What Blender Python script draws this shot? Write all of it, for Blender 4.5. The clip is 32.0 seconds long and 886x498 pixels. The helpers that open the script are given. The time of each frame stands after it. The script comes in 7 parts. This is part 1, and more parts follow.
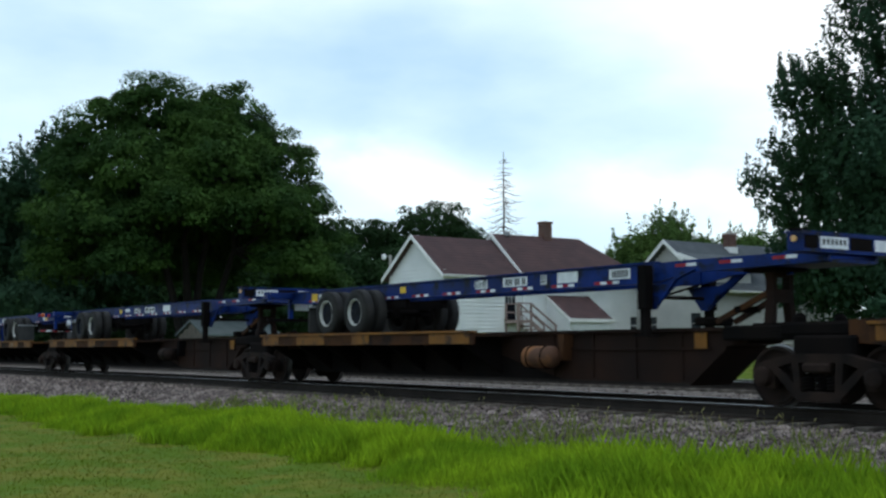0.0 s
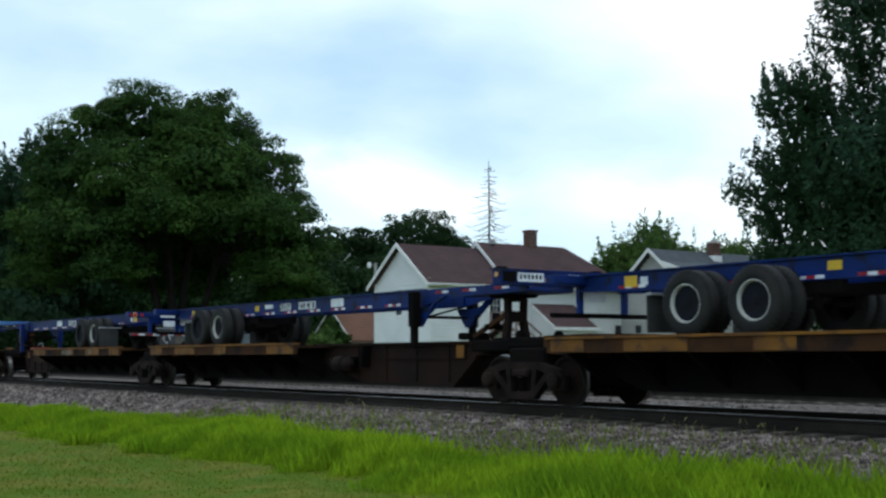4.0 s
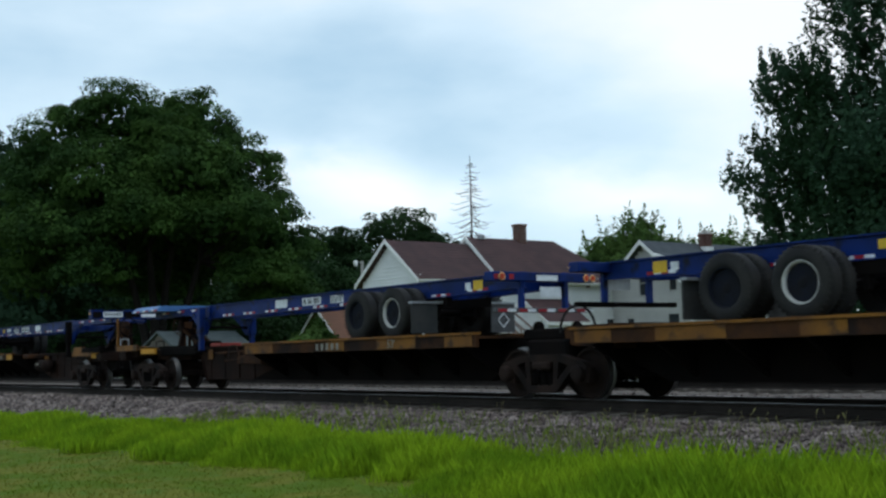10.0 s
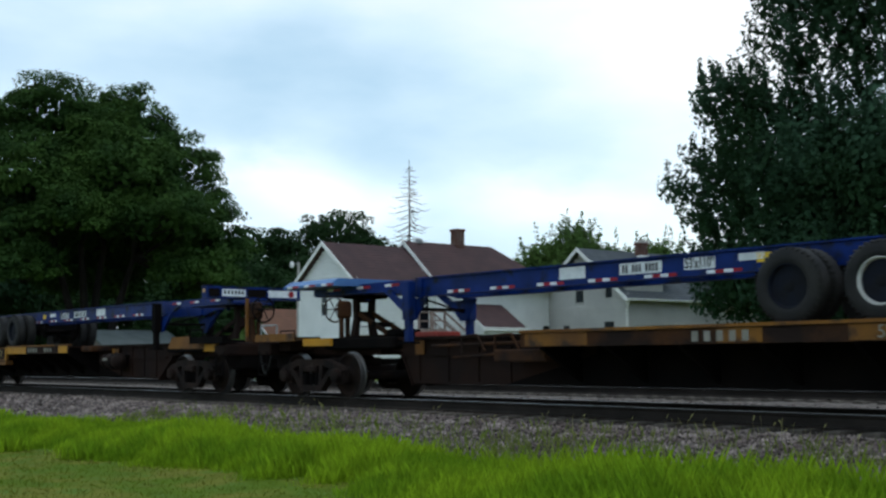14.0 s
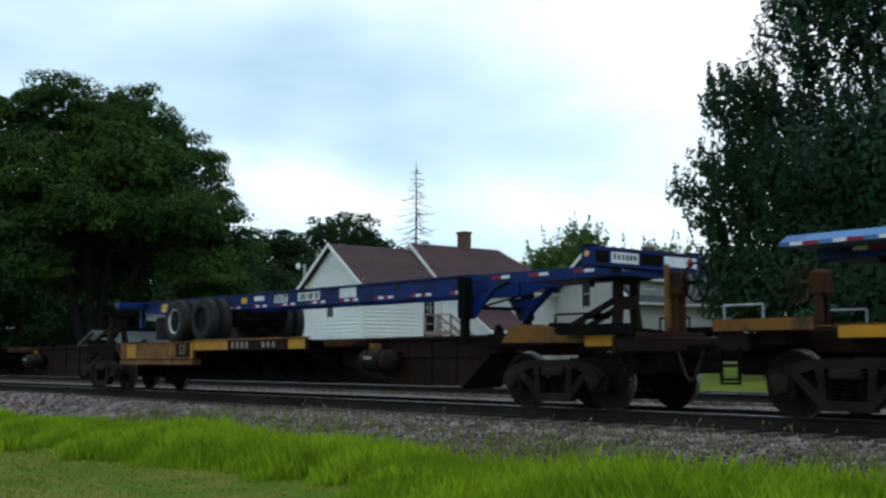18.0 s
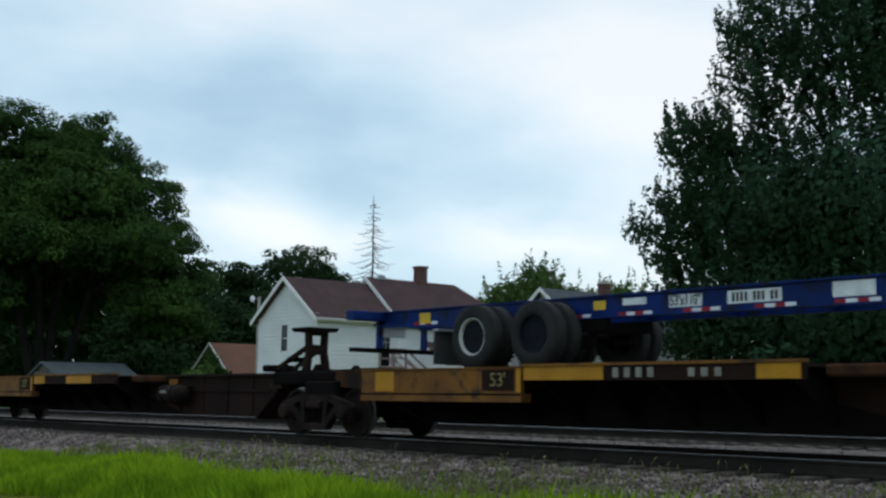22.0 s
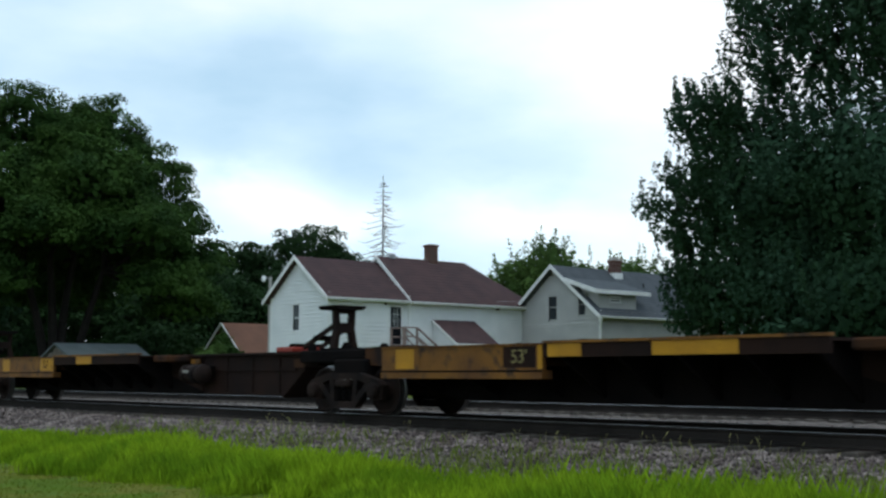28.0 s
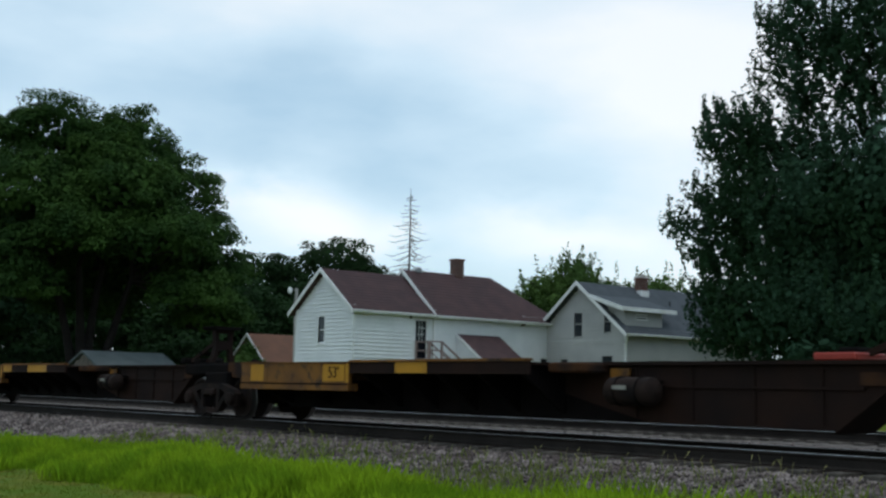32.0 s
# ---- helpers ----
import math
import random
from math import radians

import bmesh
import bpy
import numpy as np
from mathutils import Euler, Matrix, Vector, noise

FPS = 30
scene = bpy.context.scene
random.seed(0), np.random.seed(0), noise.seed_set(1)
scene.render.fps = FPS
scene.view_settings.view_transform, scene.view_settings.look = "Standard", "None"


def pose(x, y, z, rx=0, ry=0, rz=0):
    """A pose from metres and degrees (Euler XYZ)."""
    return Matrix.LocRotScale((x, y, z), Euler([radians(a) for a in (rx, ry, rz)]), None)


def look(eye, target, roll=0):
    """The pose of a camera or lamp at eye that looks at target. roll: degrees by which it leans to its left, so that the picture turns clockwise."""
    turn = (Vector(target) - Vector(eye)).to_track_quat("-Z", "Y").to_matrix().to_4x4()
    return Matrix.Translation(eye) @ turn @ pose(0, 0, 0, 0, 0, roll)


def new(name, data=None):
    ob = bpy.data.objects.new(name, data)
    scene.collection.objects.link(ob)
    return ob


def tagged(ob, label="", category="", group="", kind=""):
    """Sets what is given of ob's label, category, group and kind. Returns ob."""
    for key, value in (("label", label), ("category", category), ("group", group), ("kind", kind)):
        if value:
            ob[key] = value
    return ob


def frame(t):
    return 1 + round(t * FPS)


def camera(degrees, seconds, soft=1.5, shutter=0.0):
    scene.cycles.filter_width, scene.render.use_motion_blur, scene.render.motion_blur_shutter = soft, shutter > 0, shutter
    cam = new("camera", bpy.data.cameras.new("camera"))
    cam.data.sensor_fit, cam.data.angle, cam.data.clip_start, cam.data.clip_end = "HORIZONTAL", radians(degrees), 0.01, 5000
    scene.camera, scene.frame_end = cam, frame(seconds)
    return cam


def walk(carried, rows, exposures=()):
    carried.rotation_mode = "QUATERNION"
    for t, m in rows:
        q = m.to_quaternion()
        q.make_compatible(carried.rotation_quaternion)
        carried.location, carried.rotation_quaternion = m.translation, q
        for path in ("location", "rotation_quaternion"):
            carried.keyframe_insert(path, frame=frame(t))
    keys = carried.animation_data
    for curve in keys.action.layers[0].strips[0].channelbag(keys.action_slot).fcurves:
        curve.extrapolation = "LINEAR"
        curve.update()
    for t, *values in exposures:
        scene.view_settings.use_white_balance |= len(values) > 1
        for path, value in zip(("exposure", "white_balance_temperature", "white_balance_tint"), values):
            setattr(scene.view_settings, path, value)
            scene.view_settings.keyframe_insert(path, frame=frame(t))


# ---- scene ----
cam = camera(41.18, 32.0, soft=2.5, shutter=0.35)
PATH = [  # seconds, x, y, z, yaw, pitch, roll
    (0.0, 0.000, 0.000, 1.656, 55.26, 4.75, 0.23),
    (0.5, -0.000, 0.007, 1.671, 55.18, 4.70, 0.19),
    (1.0, -0.002, 0.022, 1.679, 54.80, 4.60, 0.19),
    (1.5, -0.002, 0.030, 1.680, 54.69, 4.57, 0.20),
    (2.0, -0.000, 0.028, 1.678, 54.81, 4.98, 0.22),
    (2.5, 0.003, 0.025, 1.678, 54.62, 4.77, 0.23),
    (3.0, 0.009, 0.023, 1.678, 54.40, 5.06, 0.21),
    (3.5, 0.021, 0.016, 1.673, 54.55, 5.14, 0.15),
    (5.5, 0.087, -0.045, 1.667, 54.83, 4.95, 0.87),
    (6.0, 0.126, -0.120, 1.659, 56.57, 4.37, 0.88),
    (6.5, 0.177, -0.236, 1.648, 59.58, 3.52, 0.23),
    (7.0, 0.134, -0.321, 1.634, 62.35, 5.50, 1.16),
    (7.5, -0.057, -0.326, 1.620, 65.00, 5.30, 2.86),
    (8.0, -0.428, -0.204, 1.612, 61.79, 6.24, 2.96),
    (8.5, -0.926, -0.027, 1.613, 58.67, 5.88, 1.03),
    (9.0, -1.349, 0.036, 1.613, 54.58, 6.96, 1.94),
    (9.5, -1.561, 0.014, 1.605, 54.48, 6.70, 1.98),
    (10.0, -1.618, 0.024, 1.594, 53.35, 5.09, 1.43),
    (10.5, -1.638, 0.065, 1.588, 53.11, 5.72, 0.92),
    (11.0, -1.670, 0.088, 1.579, 51.32, 4.02, 0.66),
    (11.5, -1.705, 0.071, 1.565, 52.09, 3.51, 0.89),
    (12.0, -1.734, 0.059, 1.553, 52.80, 5.35, 0.11),
    (12.5, -1.754, 0.074, 1.543, 51.66, 5.67, 0.13),
    (13.0, -1.771, 0.087, 1.536, 51.96, 5.39, 0.98),
    (13.5, -1.790, 0.097, 1.541, 51.44, 5.96, 0.94),
    (14.0, -1.809, 0.114, 1.546, 50.19, 5.28, 0.48),
    (14.5, -1.821, 0.130, 1.547, 50.24, 6.09, 1.00),
    (15.0, -1.830, 0.145, 1.547, 50.31, 5.55, 0.93),
    (15.5, -1.843, 0.162, 1.542, 51.32, 5.37, 0.90),
    (17.5, -1.941, 0.249, 1.526, 49.76, 4.93, 0.70),
    (18.0, -1.973, 0.271, 1.520, 50.48, 5.44, 0.05),
    (18.5, -2.007, 0.296, 1.517, 50.10, 5.63, -0.42),
    (19.0, -2.039, 0.327, 1.516, 49.06, 6.31, -0.50),
    (19.5, -2.065, 0.359, 1.516, 48.25, 7.02, -0.37),
    (20.0, -2.084, 0.384, 1.514, 48.54, 7.16, -0.18),
    (20.5, -2.099, 0.405, 1.517, 48.65, 6.65, -0.39),
    (21.0, -2.111, 0.424, 1.519, 48.63, 6.58, -0.94),
    (21.5, -2.122, 0.440, 1.521, 48.25, 6.96, -0.91),
    (22.0, -2.135, 0.454, 1.521, 48.32, 7.15, -0.47),
    (22.5, -2.146, 0.468, 1.519, 48.03, 7.15, -0.49),
    (23.0, -2.154, 0.478, 1.517, 47.77, 7.49, -0.59),
    (23.5, -2.156, 0.480, 1.515, 47.84, 7.72, -0.27),
    (24.0, -2.155, 0.475, 1.515, 48.04, 7.69, -0.37),
    (24.5, -2.155, 0.465, 1.515, 48.15, 7.74, -0.43),
    (25.0, -2.156, 0.453, 1.513, 48.16, 6.86, -0.40),
    (25.5, -2.153, 0.440, 1.509, 48.37, 5.84, -0.33),
    (27.5, -2.099, 0.381, 1.509, 47.94, 5.72, 0.06),
    (28.0, -2.072, 0.364, 1.510, 48.86, 6.09, 0.01),
    (28.5, -2.048, 0.355, 1.507, 49.83, 6.54, -0.38),
    (29.0, -2.032, 0.351, 1.504, 49.85, 6.30, -0.87),
    (29.5, -2.023, 0.349, 1.504, 49.70, 6.64, -1.08),
    (30.0, -2.018, 0.347, 1.507, 49.73, 6.62, -1.27),
    (30.5, -2.019, 0.347, 1.510, 49.77, 6.64, -1.10),
    (31.0, -2.024, 0.351, 1.512, 49.64, 6.77, -1.17),
    (31.5, -2.024, 0.359, 1.513, 49.72, 6.77, -1.40),
    (32.0, -2.018, 0.371, 1.515, 50.05, 6.77, -1.09),
]

EXPOSURES = [(0.0, 0.03), (5.5, 0.03), (6.5, -0.05), (7.0, -0.2), (7.6, -0.42), (8.2, -0.45), (9.0, -0.3), (9.6, -0.28), (10.3, -0.08), (11.0, -0.03), (11.6, 0.1), (12.2, 0.13), (12.9, -0.07), (15.5, -0.05), (17.5, 0.0), (19.0, -0.1), (20.0, -0.2), (22.0, -0.28), (25.0, -0.3), (25.5, -0.15), (28.0, -0.05), (29.0, -0.15), (32.0, -0.25)]
walk(cam, [(t, pose(x, y, z, 90 + p, r, w)) for t, x, y, z, w, p, r in PATH],
     exposures=EXPOSURES)

# ---- light: a bright overcast sky, clearer low down ----
world = bpy.data.worlds.new("overcast_sky")
scene.world = world
world.use_nodes = True
wn, wl = world.node_tree.nodes, world.node_tree.links
wn.clear()
w_out = wn.new("ShaderNodeOutputWorld")
w_bg = wn.new("ShaderNodeBackground")
w_sky = wn.new("ShaderNodeTexSky")
w_sky.sky_type, w_sky.sun_disc = "NISHITA", False
w_sky.sun_elevation, w_sky.sun_rotation = radians(76), radians(106)
w_co = wn.new("ShaderNodeTexCoord")


def sky_math(kind, *args):
    node = wn.new("ShaderNodeMath")
    node.operation = kind
    for k, v in enumerate(args):
        if isinstance(v, (int, float)):
            node.inputs[k].default_value = v
        else:
            wl.new(v, node.inputs[k])
    return node.outputs[0]


def sky_noise(scale, detail, stretch, shift=0.0):
    m = wn.new("ShaderNodeMapping")
    m.inputs["Scale"].default_value = (1.0, 1.0, stretch)
    m.inputs["Location"].default_value = (shift, shift * 0.7, 0.0)
    n = wn.new("ShaderNodeTexNoise")
    n.inputs["Scale"].default_value, n.inputs["Detail"].default_value = scale, detail
    wl.new(w_co.outputs["Generated"], m.inputs["Vector"])
    wl.new(m.outputs[0], n.inputs["Vector"])
    return n.outputs["Fac"]


w_xyz = wn.new("ShaderNodeSeparateXYZ")
wl.new(w_co.outputs["Generated"], w_xyz.inputs[0])
DEG = 57.29578
# compass angle to the left of +y, and height over the horizon, both ruffled so that cloud edges fray
w_ruffle = sky_math("MULTIPLY_ADD", sky_noise(7.0, 8.0, 2.0, 3.0), 9.0, -4.5)
w_az = sky_math("ADD", sky_math("MULTIPLY", sky_math("ARCTAN2", sky_math("MULTIPLY", w_xyz.outputs[0], -1.0), w_xyz.outputs[1]), DEG), w_ruffle)
w_el = sky_math("ADD", sky_math("MULTIPLY", sky_math("ARCSINE", w_xyz.outputs[2]), DEG), sky_math("MULTIPLY", w_ruffle, 0.55))


def cloud_bank(az, el, wide, tall, gain):
    """A soft cloud of a given place and reach in degrees."""
    u = sky_math("POWER", sky_math("DIVIDE", sky_math("SUBTRACT", w_az, az), wide), 2.0)
    v = sky_math("POWER", sky_math("DIVIDE", sky_math("SUBTRACT", w_el, el), tall), 2.0)
    return sky_math("MULTIPLY", sky_math("POWER", 2.718, sky_math("MULTIPLY", sky_math("ADD", u, v), -1.0)), gain)


w_fac = sky_math("MULTIPLY_ADD", sky_noise(3.4, 8.0, 2.8), 0.85, 0.09)
w_fac = sky_math("ADD", w_fac, sky_math("MULTIPLY_ADD", sky_noise(1.1, 2.0, 2.0, 1.5), 0.30, -0.15))
for bank in ((41.0, 15.5, 7.0, 5.0, 0.24), (33.0, 13.0, 7.0, 9.0, 0.20), (58.0, 8.9, 3.0, 1.6, 0.46), (54.0, 7.9, 2.6, 1.0, 0.30), (45.5, 7.6, 5.0, 1.3, 0.30), (54.0, 19.5, 14.0, 3.0, 0.12),
             (54.0, 13.5, 9.0, 3.2, -0.14), (68.0, 14.5, 10.0, 3.0, -0.16), (45.0, 10.3, 4.0, 1.2, -0.06)):
    w_fac = sky_math("ADD", w_fac, cloud_bank(*bank))
w_ramp = wn.new("ShaderNodeValToRGB")
w_ramp.color_ramp.elements[0].position, w_ramp.color_ramp.elements[0].color = 0.25, (0.36, 0.56, 0.70, 1)
w_ramp.color_ramp.elements[1].position, w_ramp.color_ramp.elements[1].color = 0.86, (1.04, 1.06, 1.04, 1)
mid = w_ramp.color_ramp.elements.new(0.55)
mid.color = (0.67, 0.84, 0.93, 1)
w_scale = wn.new("ShaderNodeMix")
w_scale.data_type, w_scale.blend_type = "RGBA", "ADD"
w_scale.inputs["Factor"].default_value = 0.06
wl.new(w_fac, w_ramp.inputs["Fac"])
wl.new(w_ramp.outputs["Color"], w_scale.inputs["A"])
wl.new(w_sky.outputs["Color"], w_scale.inputs["B"])
wl.new(w_scale.outputs["Result"], w_bg.inputs["Color"])
w_bg.inputs["Strength"].default_value = 0.94
wl.new(w_bg.outputs[0], w_out.inputs["Surface"])
sun = new("sun", bpy.data.lights.new("sun", "SUN"))
sun.data.energy, sun.data.angle, sun.data.color = 0.55, radians(30), (1.0, 0.97, 0.92)
sun.matrix_basis = look((14, 26, 60), (0, 30, 0))


# ---- materials ----
def material(name, base, rough=0.7, metal=0.0, second=None, scale=3.0, amount=0.5, fine=40.0, bump=0.15,
             bump_scale=60.0, coord="Object", island=0.0, obj_random=0.0, specular=0.25, translucent=0.0, dirt=None):
    """A surface with stains at a large scale, grain at a fine one and a slight relief."""
    m = bpy.data.materials.new(name)
    m.use_nodes = True
    n, l = m.node_tree.nodes, m.node_tree.links
    b = n["Principled BSDF"]
    b.inputs["Roughness"].default_value, b.inputs["Metallic"].default_value = rough, metal
    b.inputs["Specular IOR Level"].default_value = specular
    co = n.new("ShaderNodeTexCoord")
    big, small = n.new("ShaderNodeTexNoise"), n.new("ShaderNodeTexNoise")
    big.inputs["Scale"].default_value, big.inputs["Detail"].default_value = scale, 5.0
    small.inputs["Scale"].default_value, small.inputs["Detail"].default_value = fine, 3.0
    for t in (big, small):
        l.new(co.outputs[coord], t.inputs["Vector"])
    ramp = n.new("ShaderNodeValToRGB")
    ramp.color_ramp.elements[0].position, ramp.color_ramp.elements[1].position = 0.5 - 0.22 * (1.1 - amount), 0.5 + 0.22 * (1.1 - amount)
    mix = n.new("ShaderNodeMix")
    mix.data_type = "RGBA"
    mix.inputs["A"].default_value = (*base, 1)
    mix.inputs["B"].default_value = (*(second or [c * 0.7 for c in base]), 1)
    l.new(big.outputs["Fac"], ramp.inputs["Fac"])
    l.new(ramp.outputs["Color"], mix.inputs["Factor"])
    hsv = n.new("ShaderNodeHueSaturation")
    grain = n.new("ShaderNodeMapRange")
    grain.inputs["To Min"].default_value, grain.inputs["To Max"].default_value = 0.72, 1.28
    l.new(small.outputs["Fac"], grain.inputs["Value"])
    value = grain.outputs["Result"]
    for source, size in (("island", island), ("object", obj_random)):
        if size:
            src = n.new("ShaderNodeNewGeometry").outputs["Random Per Island"] if source == "island" else n.new("ShaderNodeObjectInfo").outputs["Random"]
            r = n.new("ShaderNodeMapRange")
            r.inputs["To Min"].default_value, r.inputs["To Max"].default_value = 1 - size, 1 + size
            mul = n.new("ShaderNodeMath")
            mul.operation = "MULTIPLY"
            l.new(src, r.inputs["Value"])
            l.new(r.outputs["Result"], mul.inputs[0])
            l.new(value, mul.inputs[1])
            value = mul.outputs[0]
    l.new(value, hsv.inputs["Value"])
    l.new(mix.outputs["Result"], hsv.inputs["Color"])
    colour = hsv.outputs["Color"]
    if dirt:
        third = n.new("ShaderNodeTexNoise")
        third.inputs["Scale"].default_value, third.inputs["Detail"].default_value = scale * 2.3, 8.0
        l.new(co.outputs[coord], third.inputs["Vector"])
        r3 = n.new("ShaderNodeValToRGB")
        r3.color_ramp.elements[0].position, r3.color_ramp.elements[1].position = 0.52, 0.66
        m3 = n.new("ShaderNodeMix")
        m3.data_type = "RGBA"
        m3.inputs["B"].default_value = (*dirt, 1)
        l.new(third.outputs["Fac"], r3.inputs["Fac"])
        l.new(r3.outputs["Color"], m3.inputs["Factor"])
        l.new(colour, m3.inputs["A"])
        colour = m3.outputs["Result"]
    l.new(colour, b.inputs["Base Color"])
    if bump:
        bt, bn = n.new("ShaderNodeTexNoise"), n.new("ShaderNodeBump")
        bt.inputs["Scale"].default_value, bt.inputs["Detail"].default_value = bump_scale, 4.0
        bn.inputs["Strength"].default_value, bn.inputs["Distance"].default_value = bump, 0.02
        l.new(co.outputs[coord], bt.inputs["Vector"])
        l.new(bt.outputs["Fac"], bn.inputs["Height"])
        l.new(bn.outputs["Normal"], b.inputs["Normal"])
    if translucent:
        tr, ms = n.new("ShaderNodeBsdfTranslucent"), n.new("ShaderNodeMixShader")
        ms.inputs["Fac"].default_value = translucent
        l.new(colour, tr.inputs["Color"])
        l.new(b.outputs[0], ms.inputs[1])
        l.new(tr.outputs[0], ms.inputs[2])
        l.new(ms.outputs[0], n["Material Output"].inputs["Surface"])
    return m


BLUE = material("chassis_blue_paint", (0.0022, 0.022, 0.150), 0.5, second=(0.002, 0.013, 0.080), scale=1.6, amount=0.4, dirt=(0.007, 0.009, 0.018), specular=0.12)
# lighter copy of the chassis blue, with the sky's reflection painted into it
BLUE_SKYLIT = material("sky_lit_blue_paint", (0.06, 0.16, 0.36), 0.45, second=(0.035, 0.10, 0.27), scale=2.0, amount=0.5, specular=0.3)
PLATEYELLOW = material("yellow_plate_paint", (0.70, 0.45, 0.03), 0.5, second=(0.58, 0.36, 0.03), scale=4.0, bump=0.0)
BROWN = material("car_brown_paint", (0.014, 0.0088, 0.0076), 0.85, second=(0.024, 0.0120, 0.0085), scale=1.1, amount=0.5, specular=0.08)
RUST = material("rusty_steel", (0.060, 0.026, 0.012), 0.9, second=(0.020, 0.013, 0.011), scale=2.0, amount=0.6, bump=0.3, specular=0.08)
YELLOW = material("weathered_yellow_paint", (0.20, 0.082, 0.009), 0.7, second=(0.115, 0.045, 0.009), scale=1.3, amount=0.5, dirt=(0.04, 0.02, 0.011))
BRIGHT = material("fresh_yellow_paint", (0.46, 0.215, 0.008), 0.6, second=(0.34, 0.15, 0.008), scale=2.0, amount=0.3)
ORANGE = material("rusty_orange_primer", (0.19, 0.075, 0.024), 0.75, second=(0.07, 0.032, 0.018), scale=2.2, amount=0.6)
# grimy steel taken near black: the shade beneath the cars is in its colour
GRIME_SHADE = material("underframe_grime_and_shade", (0.0042, 0.0038, 0.0039), 0.95, second=(0.008, 0.006, 0.0055), scale=1.7, amount=0.5, specular=0.05)
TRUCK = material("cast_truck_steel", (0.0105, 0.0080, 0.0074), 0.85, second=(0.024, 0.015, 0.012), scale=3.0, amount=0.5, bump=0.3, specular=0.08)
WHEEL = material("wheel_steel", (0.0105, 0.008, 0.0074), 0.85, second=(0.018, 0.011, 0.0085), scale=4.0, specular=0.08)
TREAD = material("polished_tread", (0.24, 0.235, 0.23), 0.42, metal=1.0, bump=0.03)
RUBBER = material("tyre_rubber", (0.012, 0.012, 0.013), 0.85, second=(0.022, 0.021, 0.020), scale=3.0)
RIM = material("painted_rim", (0.52, 0.52, 0.50), 0.5, second=(0.28, 0.27, 0.25), scale=5.0)
RIMDARK = material("dark_rim", (0.008, 0.010, 0.018), 0.8, second=(0.008, 0.008, 0.010), scale=5.0, specular=0.12)
WHITE = material("white_label", (0.72, 0.74, 0.76), 0.5, second=(0.55, 0.57, 0.60), scale=6.0, amount=0.3, bump=0.0)
BLACK = material("black_lettering", (0.015, 0.015, 0.018), 0.6, bump=0.0)
PALEINK = material("faded_white_lettering", (0.26, 0.245, 0.21), 0.7, bump=0.0)
PALEYELLOW = material("pale_yellow_lettering", (0.24, 0.19, 0.075), 0.7, bump=0.0)
RED = material("red_tape", (0.30, 0.010, 0.02), 0.5, bump=0.0)
GALV = material("galvanised_steel", (0.34, 0.36, 0.38), 0.5, metal=0.5, second=(0.26, 0.27, 0.28), scale=4.0)
LAMPRED = material("red_lamp_lens", (0.55, 0.06, 0.02), 0.25, bump=0.0)
LAMPRING = material("amber_lamp_ring", (0.75, 0.42, 0.16), 0.35, bump=0.0)
FLAP = material("mud_flap_rubber", (0.026, 0.03, 0.031), 0.8, second=(0.04, 0.04, 0.04), scale=3.0)
FLAPPALE = material("pale_mud_flap", (0.085, 0.088, 0.092), 0.7, second=(0.06, 0.06, 0.063), scale=4.0)
POSTWOOD = material("dark_post_wood", (0.085, 0.066, 0.054), 0.9, second=(0.05, 0.04, 0.034), scale=4.0, fine=70.0, bump=0.4)
WEED = material("dry_weed_blade", (0.20, 0.23, 0.05), 0.9, second=(0.13, 0.18, 0.03), island=0.3, bump=0.0, translucent=0.4, specular=0.05)
RAILSIDE = material("rail_web_rust", (0.026, 0.021, 0.018), 0.95, second=(0.017, 0.014, 0.012), scale=2.0, specular=0.1)
RAILTOP = material("rail_head_worn", (0.50, 0.50, 0.50), 0.35, metal=0.9, second=(0.38, 0.37, 0.36), scale=3.0, bump=0.05)
TIE = material("creosoted_tie", (0.055, 0.045, 0.038), 0.9, second=(0.10, 0.085, 0.07), scale=3.0, bump=0.4, obj_random=0.25)
STONE = material("ballast_stone", (0.205, 0.168, 0.152), 0.95, second=(0.105, 0.080, 0.073), scale=2.2, amount=0.7, island=0.75, bump=0.0)
BALLAST = material("ballast_bed", (0.150, 0.122, 0.107), 0.95, second=(0.065, 0.052, 0.046), scale=7.0, amount=0.8, fine=24.0, bump=1.0, bump_scale=16.0)
LAWN = material("mown_lawn", (0.074, 0.118, 0.009), 0.95, second=(0.126, 0.132, 0.020), scale=0.8, amount=0.85, fine=3.0, bump=0.15, bump_scale=30.0, specular=0.05, dirt=(0.078, 0.134, 0.018))
GRASS = material("tall_grass_blade", (0.275, 0.405, 0.018), 0.8, second=(0.165, 0.285, 0.013), scale=0.9, amount=0.6, island=0.32, bump=0.0, translucent=0.45, specular=0.08)
SHORT = material("lawn_blade", (0.108, 0.160, 0.014), 0.9, second=(0.155, 0.160, 0.026), scale=0.8, amount=0.6, fine=3.0, island=0.05, bump=0.0, translucent=0.5, specular=0.05)
SEED = material("dry_seed_head", (0.36, 0.33, 0.13), 0.9, island=0.3, bump=0.0, translucent=0.3)
BARK = material("tree_bark", (0.016, 0.013, 0.011), 0.95, second=(0.011, 0.009, 0.008), scale=2.0, bump=0.6, bump_scale=18.0)
DEADWOOD = material("dead_conifer_wood", (0.034, 0.028, 0.026), 0.95, second=(0.05, 0.042, 0.038), scale=3.0)
LEAF_LOCUST = material("locust_leaf", (0.046, 0.094, 0.019), 0.85, second=(0.023, 0.054, 0.014), scale=0.28, amount=0.6, island=0.14, bump=0.0, translucent=0.22, specular=0.08)
